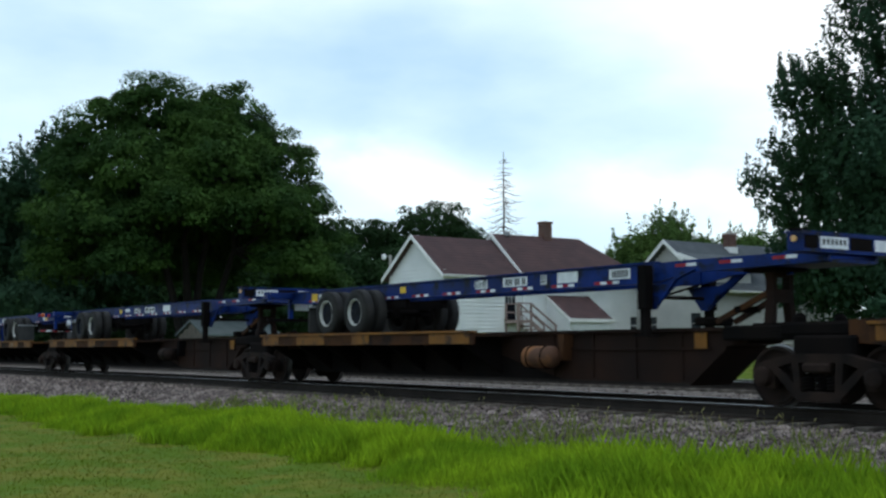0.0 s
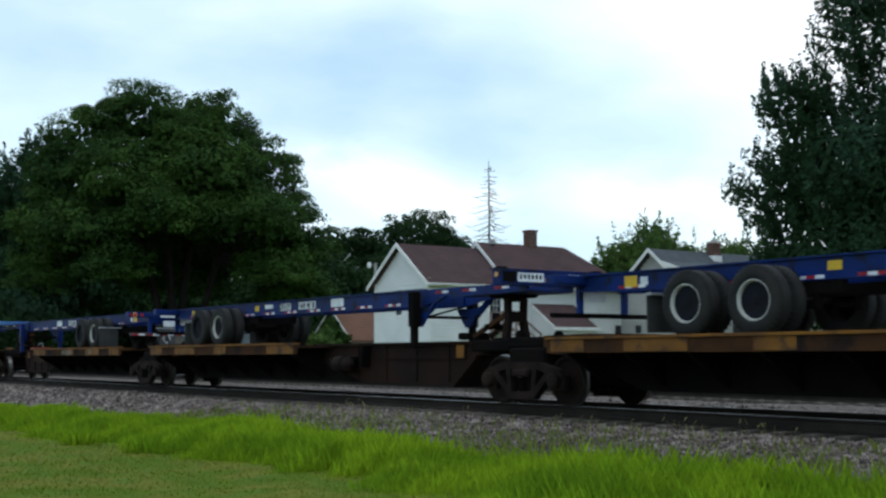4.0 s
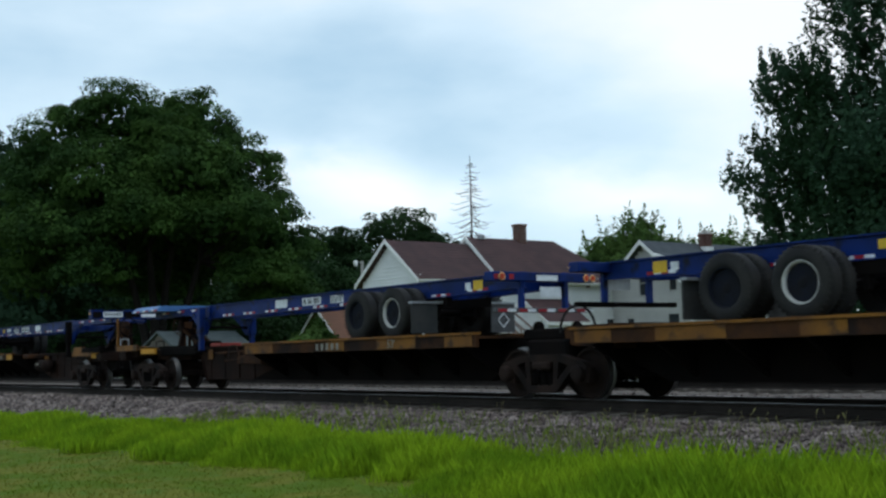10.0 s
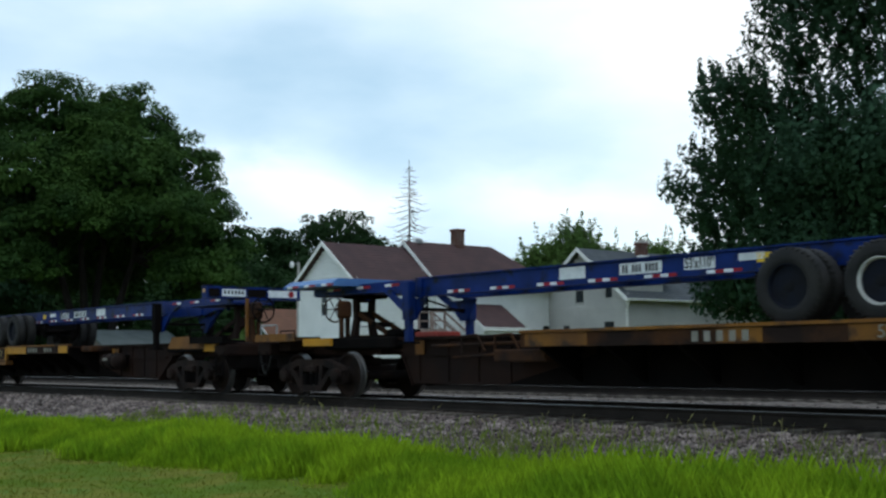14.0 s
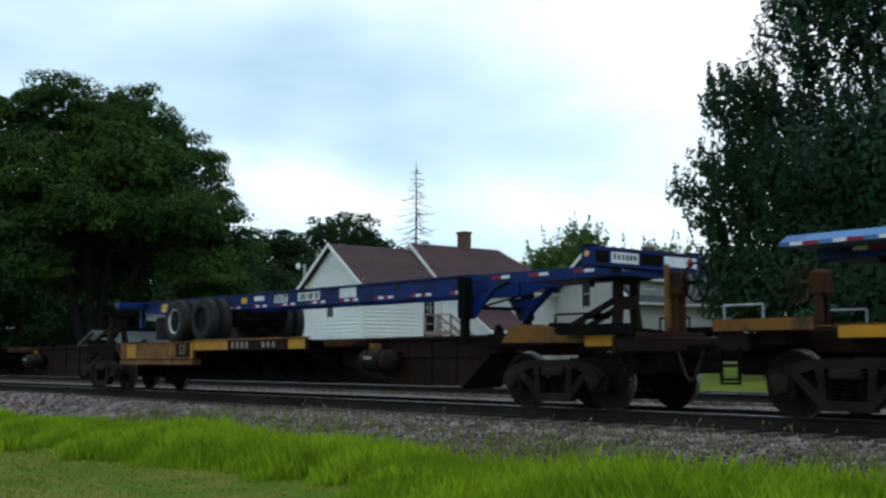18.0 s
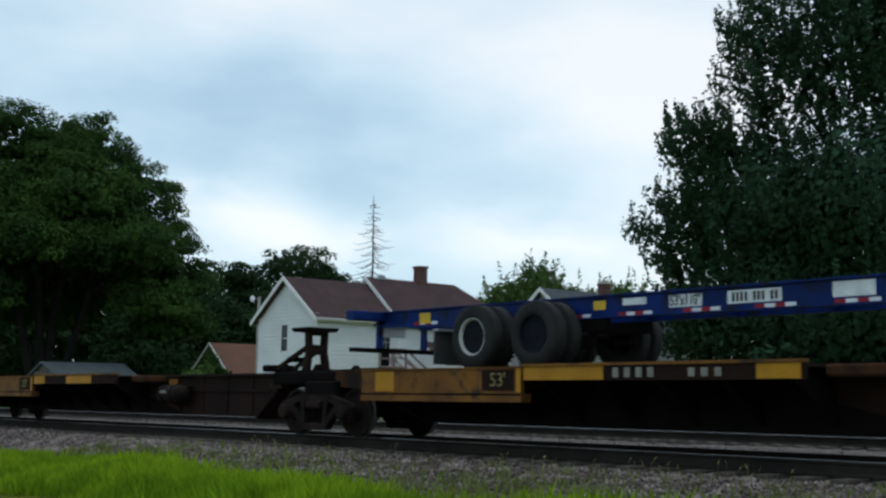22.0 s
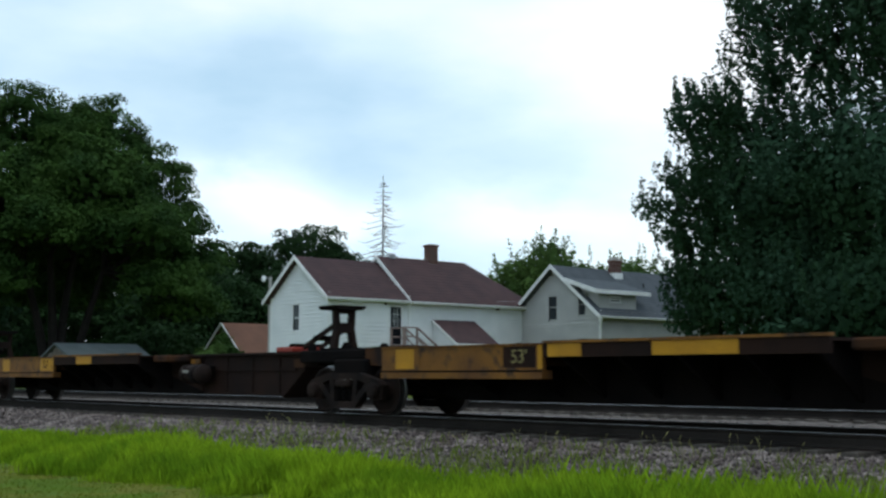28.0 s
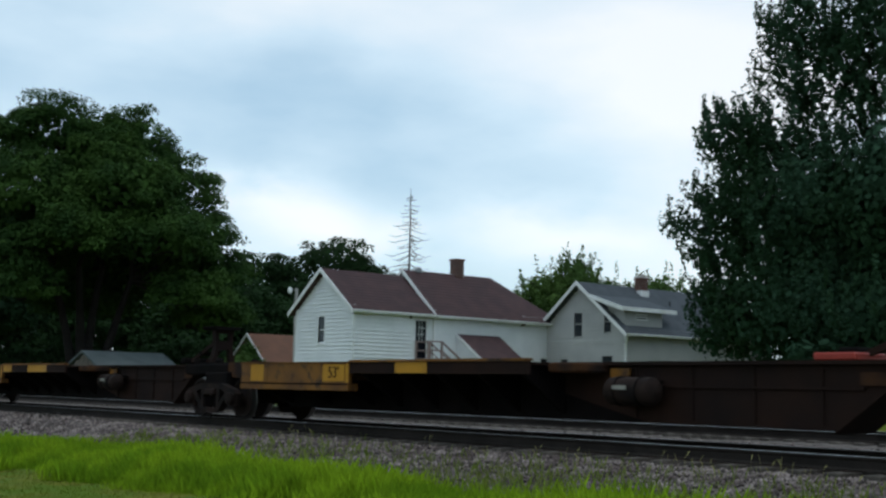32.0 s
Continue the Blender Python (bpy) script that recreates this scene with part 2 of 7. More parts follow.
LEAF_MAPLE = material("maple_leaf", (0.030, 0.068, 0.038), 0.8, second=(0.018, 0.045, 0.018), scale=0.25, amount=0.7, island=0.2, bump=0.0, translucent=0.25, specular=0.1)
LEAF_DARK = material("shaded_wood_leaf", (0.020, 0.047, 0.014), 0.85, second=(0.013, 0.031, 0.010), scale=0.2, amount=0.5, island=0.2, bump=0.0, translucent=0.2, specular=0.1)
LEAF_LIGHT = material("ash_leaf", (0.085, 0.145, 0.036), 0.85, second=(0.055, 0.105, 0.028), scale=0.3, amount=0.5, island=0.3, bump=0.0, translucent=0.3, specular=0.1)
SIDING = material("white_vinyl_siding", (0.74, 0.75, 0.745), 0.55, second=(0.66, 0.675, 0.67), scale=0.8, amount=0.4, bump=0.0)
SIDING_GREY = material("cream_grey_siding", (0.44, 0.435, 0.41), 0.6, second=(0.37, 0.365, 0.345), scale=0.7, amount=0.4, bump=0.0)
TRIM = material("white_painted_trim", (0.80, 0.80, 0.79), 0.5, second=(0.70, 0.70, 0.68), scale=1.5, bump=0.0)
ROOF_BROWN = material("brown_asphalt_shingle", (0.072, 0.040, 0.040), 0.9, second=(0.056, 0.033, 0.034), scale=1.2, fine=22.0, bump=0.4, bump_scale=12.0)
ROOF_GREY = material("slate_grey_shingle", (0.075, 0.085, 0.094), 0.9, second=(0.058, 0.066, 0.074), scale=1.2, fine=22.0, bump=0.4, bump_scale=12.0)
ROOF_TAN = material("tan_shingle", (0.165, 0.080, 0.052), 0.9, second=(0.135, 0.068, 0.046), scale=1.2, fine=22.0, bump=0.3)
ROOF_GREEN = material("pale_grey_roof", (0.13, 0.15, 0.15), 0.85, second=(0.10, 0.12, 0.12), scale=1.0)
BRICK = material("chimney_brick", (0.155, 0.068, 0.052), 0.9, second=(0.11, 0.055, 0.045), scale=4.0, obj_random=0.2)
CONCRETE = material("chimney_cap_concrete", (0.42, 0.41, 0.38), 0.9, second=(0.33, 0.32, 0.30), scale=3.0)
GLASS = material("dark_window_glass", (0.025, 0.03, 0.035), 0.08, second=(0.035, 0.04, 0.045), bump=0.0)
WOOD = material("weathered_wood", (0.17, 0.145, 0.12), 0.9, second=(0.11, 0.095, 0.08), scale=3.0, fine=60.0, bump=0.3)
STEPWOOD = material("pinkish_stained_wood", (0.30, 0.22, 0.20), 0.85, second=(0.22, 0.165, 0.15), scale=3.0)
REDBOX = material("faded_red_paint", (0.32, 0.035, 0.022), 0.5, second=(0.24, 0.03, 0.02), scale=2.0)


# ---- helpers of this scene ----
class Shape:
    """Collects simple solids into one mesh."""

    def __init__(self):
        self.v, self.f = [], []

    def add(self, verts, faces):
        k = len(self.v)
        self.v += [tuple(p) for p in verts]
        self.f += [tuple(i + k for i in face) for face in faces]
        return self

    def box(self, x0, x1, y0, y1, z0, z1, c=0.0):
        """A box; c cuts its edges off."""
        if c <= 0:
            return self.add([(x, y, z) for z in (z0, z1) for x, y in ((x0, y0), (x1, y0), (x1, y1), (x0, y1))],
                            [(0, 3, 2, 1), (4, 5, 6, 7), (0, 1, 5, 4), (1, 2, 6, 5), (2, 3, 7, 6), (3, 0, 4, 7)])
        ring = lambda d: [(x0 + c + d, y0 + d), (x1 - c - d, y0 + d), (x1 - d, y0 + c + d), (x1 - d, y1 - c - d),
                          (x1 - c - d, y1 - d), (x0 + c + d, y1 - d), (x0 + d, y1 - c - d), (x0 + d, y0 + c + d)]
        levels = [(z0, c * 0.7), (z0 + c, 0), (z1 - c, 0), (z1, c * 0.7)]
        v = [(x, y, z) for z, d in levels for x, y in ring(d)]
        f = [tuple(range(7, -1, -1)), tuple(range(24, 32))]
        for a in range(3):
            f += [(a * 8 + i, a * 8 + (i + 1) % 8, a * 8 + 8 + (i + 1) % 8, a * 8 + 8 + i) for i in range(8)]
        return self.add(v, f)

    def prism(self, outline, lo, hi, axis="y"):
        """An outline of (a, b) pairs pushed along an axis: y gives (a, y, b), x gives (x, a, b), z gives (a, b, z)."""
        put = {"y": lambda a, b, w: (a, w, b), "x": lambda a, b, w: (w, a, b), "z": lambda a, b, w: (a, b, w)}[axis]
        n = len(outline)
        v = [put(a, b, w) for w in (lo, hi) for a, b in outline]
        f = [tuple(range(n)), tuple(range(2 * n - 1, n - 1, -1))]
        f += [((i + 1) % n, i, n + i, n + (i + 1) % n) for i in range(n)]
        return self.add(v, f)

    def lathe(self, profile, centre=(0, 0, 0), axis="y", n=24, caps=True):
        """Rings of (along, radius) turned about an axis; caps closes both ends."""
        put = {"y": lambda w, a, b: (a, w, b), "x": lambda w, a, b: (w, a, b), "z": lambda w, a, b: (a, b, w)}[axis]
        cx, cy, cz = centre
        v = []
        for w, r in profile:
            for i in range(n):
                p = put(w, r * math.cos(2 * math.pi * i / n), r * math.sin(2 * math.pi * i / n))
                v.append((p[0] + cx, p[1] + cy, p[2] + cz))
        m = len(profile)
        f = [(a * n + i, a * n + (i + 1) % n, (a + 1) * n + (i + 1) % n, (a + 1) * n + i) for a in range(m - 1) for i in range(n)]
        if caps:
            f += [tuple(range(n - 1, -1, -1)), tuple(range((m - 1) * n, m * n))]
        return self.add(v, f)

    def bar(self, p, q, r, n=8, r2=None):
        """A round bar from p to q."""
        p, q = Vector(p), Vector(q)
        d = (q - p).normalized()
        u = d.orthogonal().normalized()
        w = d.cross(u)
        r2 = r if r2 is None else r2
        v = [c + (u * math.cos(2 * math.pi * i / n) + w * math.sin(2 * math.pi * i / n)) * s for c, s in ((p, r), (q, r2)) for i in range(n)]
        f = [((i + 1) % n, i, n + i, n + (i + 1) % n) for i in range(n)] + [tuple(range(n)), tuple(range(2 * n - 1, n - 1, -1))]
        return self.add(v, f)

    def beam(self, p, q, w, h):
        """A square bar from p to q, w wide across and h high."""
        p, q = Vector(p), Vector(q)
        d = (q - p).normalized()
        side = d.cross(Vector((0, 0, 1)))
        side = side.normalized() if side.length > 1e-4 else Vector((0, 1, 0))
        up = side.cross(d)
        v = [c + side * a * w / 2 + up * b * h / 2 for c in (p, q) for a, b in ((-1, -1), (1, -1), (1, 1), (-1, 1))]
        return self.add(v, [(3, 2, 1, 0), (4, 5, 6, 7), (0, 1, 5, 4), (1, 2, 6, 5), (2, 3, 7, 6), (3, 0, 4, 7)])

    def torus(self, centre, axis, big, small, n=28, k=8):
        put = {"y": lambda w, a, b: (a, w, b), "x": lambda w, a, b: (w, a, b), "z": lambda w, a, b: (a, b, w)}[axis]
        v = []
        for i in range(n):
            for j in range(k):
                r = big + small * math.cos(2 * math.pi * j / k)
                p = put(small * math.sin(2 * math.pi * j / k), r * math.cos(2 * math.pi * i / n), r * math.sin(2 * math.pi * i / n))
                v.append(tuple(a + b for a, b in zip(p, centre)))
        return self.add(v, [(i * k + j, i * k + (j + 1) % k, (i + 1) % n * k + (j + 1) % k, (i + 1) % n * k + j) for i in range(n) for j in range(k)])

    def mesh(self, name, *mats, smooth=False):
        me = bpy.data.meshes.new(name)
        me.from_pydata(self.v, [], self.f)
        bm = bmesh.new()
        bm.from_mesh(me)
        bmesh.ops.recalc_face_normals(bm, faces=bm.faces)
        bm.to_mesh(me)
        bm.free()
        for m in mats:
            me.materials.append(m)
        if smooth:
            me.polygons.foreach_set("use_smooth", [True] * len(me.polygons))
            me.set_sharp_from_angle(angle=radians(40))
        return me


def part(name, shape, mat, parent, label="", at=None, smooth=False):
    """One mesh under a thing or a part."""
    me = shape if isinstance(shape, bpy.types.Mesh) else shape.mesh(name, mat, smooth=smooth)
    ob = new(name, me)
    ob.parent = parent
    if at is not None:
        ob.matrix_basis = at if isinstance(at, Matrix) else Matrix.Translation(at)
    return tagged(ob, label)


def thing(name, at, label, category, group="", kind=""):
    ob = new(name)
    ob.empty_display_size = 0.2
    ob.matrix_basis = at if isinstance(at, Matrix) else Matrix.Translation(at)
    return tagged(ob, label, category, group, kind)


def quads(name, verts, mat, per=4):
    """A mesh of loose faces from an array of (n * per, 3) places."""
    n = len(verts) // per
    me = bpy.data.meshes.new(name)
    me.vertices.add(n * per)
    me.vertices.foreach_set("co", np.asarray(verts, np.float32).ravel())
    me.loops.add(n * per)
    me.loops.foreach_set("vertex_index", np.arange(n * per, dtype=np.int32))
    me.polygons.add(n)
    me.polygons.foreach_set("loop_start", np.arange(0, n * per, per, dtype=np.int32))
    me.update(calc_edges=True)
    me.materials.append(mat)
    return me


def lettering(text, size, mat, parent, at, label="", squeeze=1.0, bold=0.0):
    """Raised letters as a mesh, read from the near side."""
    cu = bpy.data.curves.new("lettering", "FONT")
    cu.body, cu.size, cu.extrude, cu.align_x, cu.align_y = text, size, 0.003, "CENTER", "CENTER"
    cu.offset = bold
    tmp = bpy.data.objects.new("lettering", cu)
    me = bpy.data.meshes.new_from_object(tmp)
    bpy.data.objects.remove(tmp)
    me.materials.append(mat)
    me.transform(Matrix.Diagonal((squeeze, 1, 1, 1)))
    return part("lettering", me, mat, parent, label, at)


RAIL_Z, TRACK_Y, RAIL_GAP = 0.815, 14.04, 0.7525
ROLL_R = 0.42


def gone(t):
    """Metres that the train has rolled by t seconds."""
    return 2.7504 * t + 0.003536 * t * t - 0.25 + float(np.interp(t, [0, 2.5, 6, 9, 12, 32], [-0.10, 0.0, 0.0, 0.03, 0.06, 0.05]))


rng = np.random.default_rng(7)


# ---- ground, lawn and embankment ----
def ground_height(x, y):
    """Lawn, the swell of the roadbed under both tracks, and the yards behind."""
    prof_y = [-3000, 8.2, 9.4, 10.4, 11.4, 12.4, 23.9, 25.5, 30, 60, 400, 3000]
    prof_z = [0.0, 0.0, 0.06, 0.14, 0.22, 0.40, 0.40, 0.35, 0.45, 1.4, 2.5, 2.5]
    z = np.interp(y, prof_y, prof_z)
    return z + 0.03 * np.sin(x * 0.55 + y * 0.8) * np.clip((10 - y) / 4, 0, 1)


def build_ground():
    xs = np.concatenate([[-3000, -1200, -500, -300], np.arange(-200, 41, 2.0), [80, 200, 600, 3000]])
    ys = np.concatenate([[-3000, -800, -200, -60, -20], np.arange(-10, 31, 0.5), np.arange(32, 71, 3), [90, 150, 400, 1200, 3000]])
    gx, gy = np.meshgrid(xs, ys)
    gz = ground_height(gx, gy)
    nx, ny = len(xs), len(ys)
    v = np.stack([gx, gy, gz], -1).reshape(-1, 3)
    f = [(j * nx + i, j * nx + i + 1, (j + 1) * nx + i + 1, (j + 1) * nx + i) for j in range(ny - 1) for i in range(nx - 1)]
    me = bpy.data.meshes.new("ground")
    me.from_pydata(v.tolist(), [], f)
    me.materials.append(LAWN)
    me.polygons.foreach_set("use_smooth", [True] * len(f))
    return tagged(new("ground", me), "mown green lawn running up to the railway embankment", "ground", kind="structure")


build_ground()


def ballast_height(y):
    return np.interp(y, [9.9, 11.0, 11.9, 12.7, 15.4, 16.2, 19.9, 20.7, 23.6, 24.4, 25.6],
                     [0.06, 0.28, 0.47, 0.56, 0.59, 0.50, 0.50, 0.57, 0.57, 0.50, 0.30])


def build_ballast():
    xs = np.arange(-330, 31, 1.5)
    ys = np.array([9.8, 10.4, 10.8, 11.2, 11.6, 12.0, 12.4, 12.8, 13.4, 14.1, 14.8, 15.4, 16.2, 18, 19.9, 20.7, 21.4, 22.4, 23.6, 24.4, 25.6])
    gx, gy = np.meshgrid(xs, ys)
    gz = ballast_height(gy) + rng.normal(0, 0.012, gx.shape)
    gz[0] -= 0.25
    gz[-1] -= 0.25
    nx = len(xs)
    me = bpy.data.meshes.new("ballast_bed")
    me.from_pydata(np.stack([gx, gy, gz], -1).reshape(-1, 3).tolist(), [],
                   [(j * nx + i, j * nx + i + 1, (j + 1) * nx + i + 1, (j + 1) * nx + i) for j in range(len(ys) - 1) for i in range(nx - 1)])
    me.materials.append(BALLAST)
    bed = tagged(new("ballast_bed", me), "crushed grey and pink stone bed under two railway tracks", "ballast", kind="structure")
    # loose stones, smaller count with distance
    octa = np.array([(1, 0, 0), (0, 1, 0), (-1, 0, 0), (0, -1, 0), (0, 0, 1), (0, 0, -1)], float)
    tri = np.array([(0, 1, 4), (1, 2, 4), (2, 3, 4), (3, 0, 4), (1, 0, 5), (2, 1, 5), (3, 2, 5), (0, 3, 5)])
    xx, yy, ss = [], [], []
    for x0, x1, n, size in ((-16, -2, 17000, 0.029), (-30, -16, 16000, 0.034), (-60, -30, 9000, 0.056), (-120, -60, 2500, 0.09)):
        xx.append(rng.uniform(x0, x1, n))
        yy.append(10.0 + 3.3 * rng.beta(1.3, 1.0, n))
        ss.append(size * rng.uniform(0.55, 1.35, n))
    for x0, x1, n in ((-45, -2, 7000),):
        xx.append(rng.uniform(x0, x1, n))
        yy.append(rng.uniform(13.5, 20.5, n))
        ss.append(rng.uniform(0.025, 0.05, n))
    x, y, s = map(np.concatenate, (xx, yy, ss))
    clear = np.abs(np.abs(y - TRACK_Y) - RAIL_GAP) > 0.11
    x, y, s = x[clear], y[clear], s[clear]
    n = len(x)
    shape = octa[None] * rng.uniform(0.55, 1.25, (n, 6, 1)) * s[:, None, None]
    a = rng.uniform(0, 6.283, n)
    ca, sa = np.cos(a)[:, None], np.sin(a)[:, None]
    tilt = rng.uniform(-0.9, 0.9, (n, 1))
    px, py, pz = shape[..., 0], shape[..., 1], shape[..., 2]
    py, pz = py * np.cos(tilt) - pz * np.sin(tilt), py * np.sin(tilt) + pz * np.cos(tilt)
    v = np.stack([px * ca - py * sa + x[:, None], px * sa + py * ca + y[:, None], pz + (ballast_height(y) + 0.25 * s)[:, None]], -1)
    tris = (np.arange(n)[:, None, None] * 6 + tri[None]).reshape(-1, 3)
    me = bpy.data.meshes.new("ballast_stones")
    me.vertices.add(n * 6)
    me.vertices.foreach_set("co", v.astype(np.float32).ravel())
    me.loops.add(len(tris) * 3)
    me.loops.foreach_set("vertex_index", tris.astype(np.int32).ravel())
    me.polygons.add(len(tris))
    me.polygons.foreach_set("loop_start", np.arange(0, len(tris) * 3, 3, dtype=np.int32))
    me.update(calc_edges=True)
    me.materials.append(STONE)
    tagged(new("ballast_stones", me), "loose crushed stones on the track shoulder", "stones", kind="stuff")
    return bed


build_ballast()


def build_track(y0, label, x0=-330.0, x1=30.0):
    track = thing("railway_track", (0, y0, 0), label, "track", kind="structure")
    prof = [(-0.070, 0), (0.070, 0), (0.070, 0.012), (0.012, 0.035), (0.010, 0.130), (0.035, 0.142), (0.035, 0.172),
            (-0.035, 0.172), (-0.035, 0.142), (-0.010, 0.130), (-0.012, 0.035), (-0.070, 0.012)]
    for side in (-1, 1):
        s = Shape().prism([(a + side * RAIL_GAP, b + RAIL_Z - 0.176) for a, b in prof], x0, x1, "x")
        part("rail", s, RAILSIDE, track)
        part("rail_head", Shape().prism([(side * RAIL_GAP - 0.028, RAIL_Z - 0.006), (side * RAIL_GAP + 0.028, RAIL_Z - 0.006),
                                        (side * RAIL_GAP + 0.024, RAIL_Z), (side * RAIL_GAP - 0.024, RAIL_Z)], x0, x1, "x"), RAILTOP, track, "shiny worn running surface")
    return track


track_near = build_track(TRACK_Y, "main track with rusty rails and worn bright heads")
track_far = build_track(22.44, "second parallel track with rusty rails and bright heads")


# ---- trees ----
def leaf_faces(p, v, size, up=0.45, wild=0.55, slim=0.55):
    """Small four-cornered leaves at p, facing roughly along v."""
    n = len(p)
    face = v + rng.normal(0, wild, (n, 3)) + (0, 0, up)
    face /= np.linalg.norm(face, axis=1, keepdims=True)
    a = rng.normal(0, 1, (n, 3))
    a -= face * np.sum(a * face, 1, keepdims=True)
    a /= np.linalg.norm(a, axis=1, keepdims=True)
    b = np.cross(face, a)
    s = size * rng.uniform(0.6, 1.35, (n, 1))
    a, b = a * s, b * s * slim
    return np.stack([p - a, p - 0.2 * a + b, p + a, p - 0.1 * a - b], 1).reshape(-1, 3)


def leaf_cloud(clumps, per, size, spread):
    """Leaf faces round clump centres: (n, 4) = place and radius."""
    c = np.repeat(clumps[:, :3], per, 0)
    r = np.repeat(clumps[:, 3], per)[:, None]
    v = rng.normal(0, 1, c.shape)
    v /= np.linalg.norm(v, axis=1, keepdims=True)
    n = len(c)
    reach = rng.uniform(0, 1, (n, 1)) ** 0.45 * (1 + 0.15 * rng.uniform(0, 1, (n, 1)) ** 4)
    p = c + v * reach * 2 * spread * r * (1, 1, 0.7)
    return leaf_faces(p, v, size)


def lobe_points(centre, radii, n, low=-0.75):
    """Clump centres near the outside of a lobe."""
    v = rng.normal(0, 1, (n * 3, 3))
    v /= np.linalg.norm(v, axis=1, keepdims=True)
    v = v[v[:, 2] > low][:n]
    k = rng.uniform(0.0, 1.0, (len(v), 1)) ** 0.35
    return np.array(centre) + v * k * np.array(radii) * rng.uniform(0.93, 1.07, (len(v), 1))


def limb(s, p, q, r0, r1, bend=0.12, n=5, sides=7):
    p, q = Vector(p), Vector(q)
    off = Vector(rng.normal(0, 1, 3)) * (q - p).length * bend
    pts = [p.lerp(q, k / n) + off * math.sin(math.pi * k / n) for k in range(n + 1)]
    for k in range(n):
        s.bar(pts[k], pts[k + 1], r0 + (r1 - r0) * k / n, sides, r0 + (r1 - r0) * (k + 1) / n)


def tree(name, x, y, lobes, mat, label, trunk_r=0.4, fork=3.0, clump=1.1, clumps=220, per=60, size=0.26, spread=0.5, category="tree", low=-0.75, inner=0.3):
    """lobes: (dx, dy, z, rx, ry, rz) above the ground at the trunk."""
    z0 = float(ground_height(np.array(x), np.array(y)))
    t = thing(name, (x, y, z0), label, category)
    s = Shape()
    limb(s, (0, 0, -0.2), (0, 0, fork), trunk_r, trunk_r * 0.72, 0.03, 5, 10)
    for dx, dy, z, rx, ry, rz in lobes:
        limb(s, (0, 0, fork - 0.3), (dx * 0.8, dy * 0.8, z), trunk_r * 0.55, 0.05, 0.08)
        for _ in range(3):
            e = lobe_points((dx, dy, z), (rx * 0.75, ry * 0.75, rz * 0.75), 1, -2)
            limb(s, (dx * 0.5, dy * 0.5, fork + (z - fork) * 0.6), e[0], trunk_r * 0.24, 0.02, 0.1, 4, 5)
    part("trunk", s, BARK, t, "dark bark trunk and limbs", smooth=True)
    total = sum((l[3] * l[4] * l[5]) ** 0.667 for l in lobes)
    cs = []
    for dx, dy, z, rx, ry, rz in lobes:
        n = max(8, int(clumps * (rx * ry * rz) ** 0.667 / total))
        cs.append(lobe_points((dx, dy, z), (rx, ry, rz), n, low))
        cs.append(lobe_points((dx, dy, z), (rx * 0.6, ry * 0.6, rz * 0.6), max(3, int(n * inner)), -2))
    c = np.concatenate(cs)
    c = np.concatenate([c, clump * rng.uniform(0.6, 1.3, (len(c), 1))], 1)
    crown = part("crown", quads("crown", leaf_cloud(c, per, size, spread), mat), mat, t)
    tagged(crown, kind="stuff")
    return t


def turned_lobes(x, y, z0, lobes):
    """Lobes given as (across, away, z, half width, half height), seen from the lawn, as (dx, dy, dz, rx, ry, rz) about the trunk."""
    d = Vector((x + 1.5, y - 0.2)).normalized()
    return [(l * d.y + w * d.x, -l * d.x + w * d.y, z - z0, r, r, h) for l, w, z, r, h in lobes]


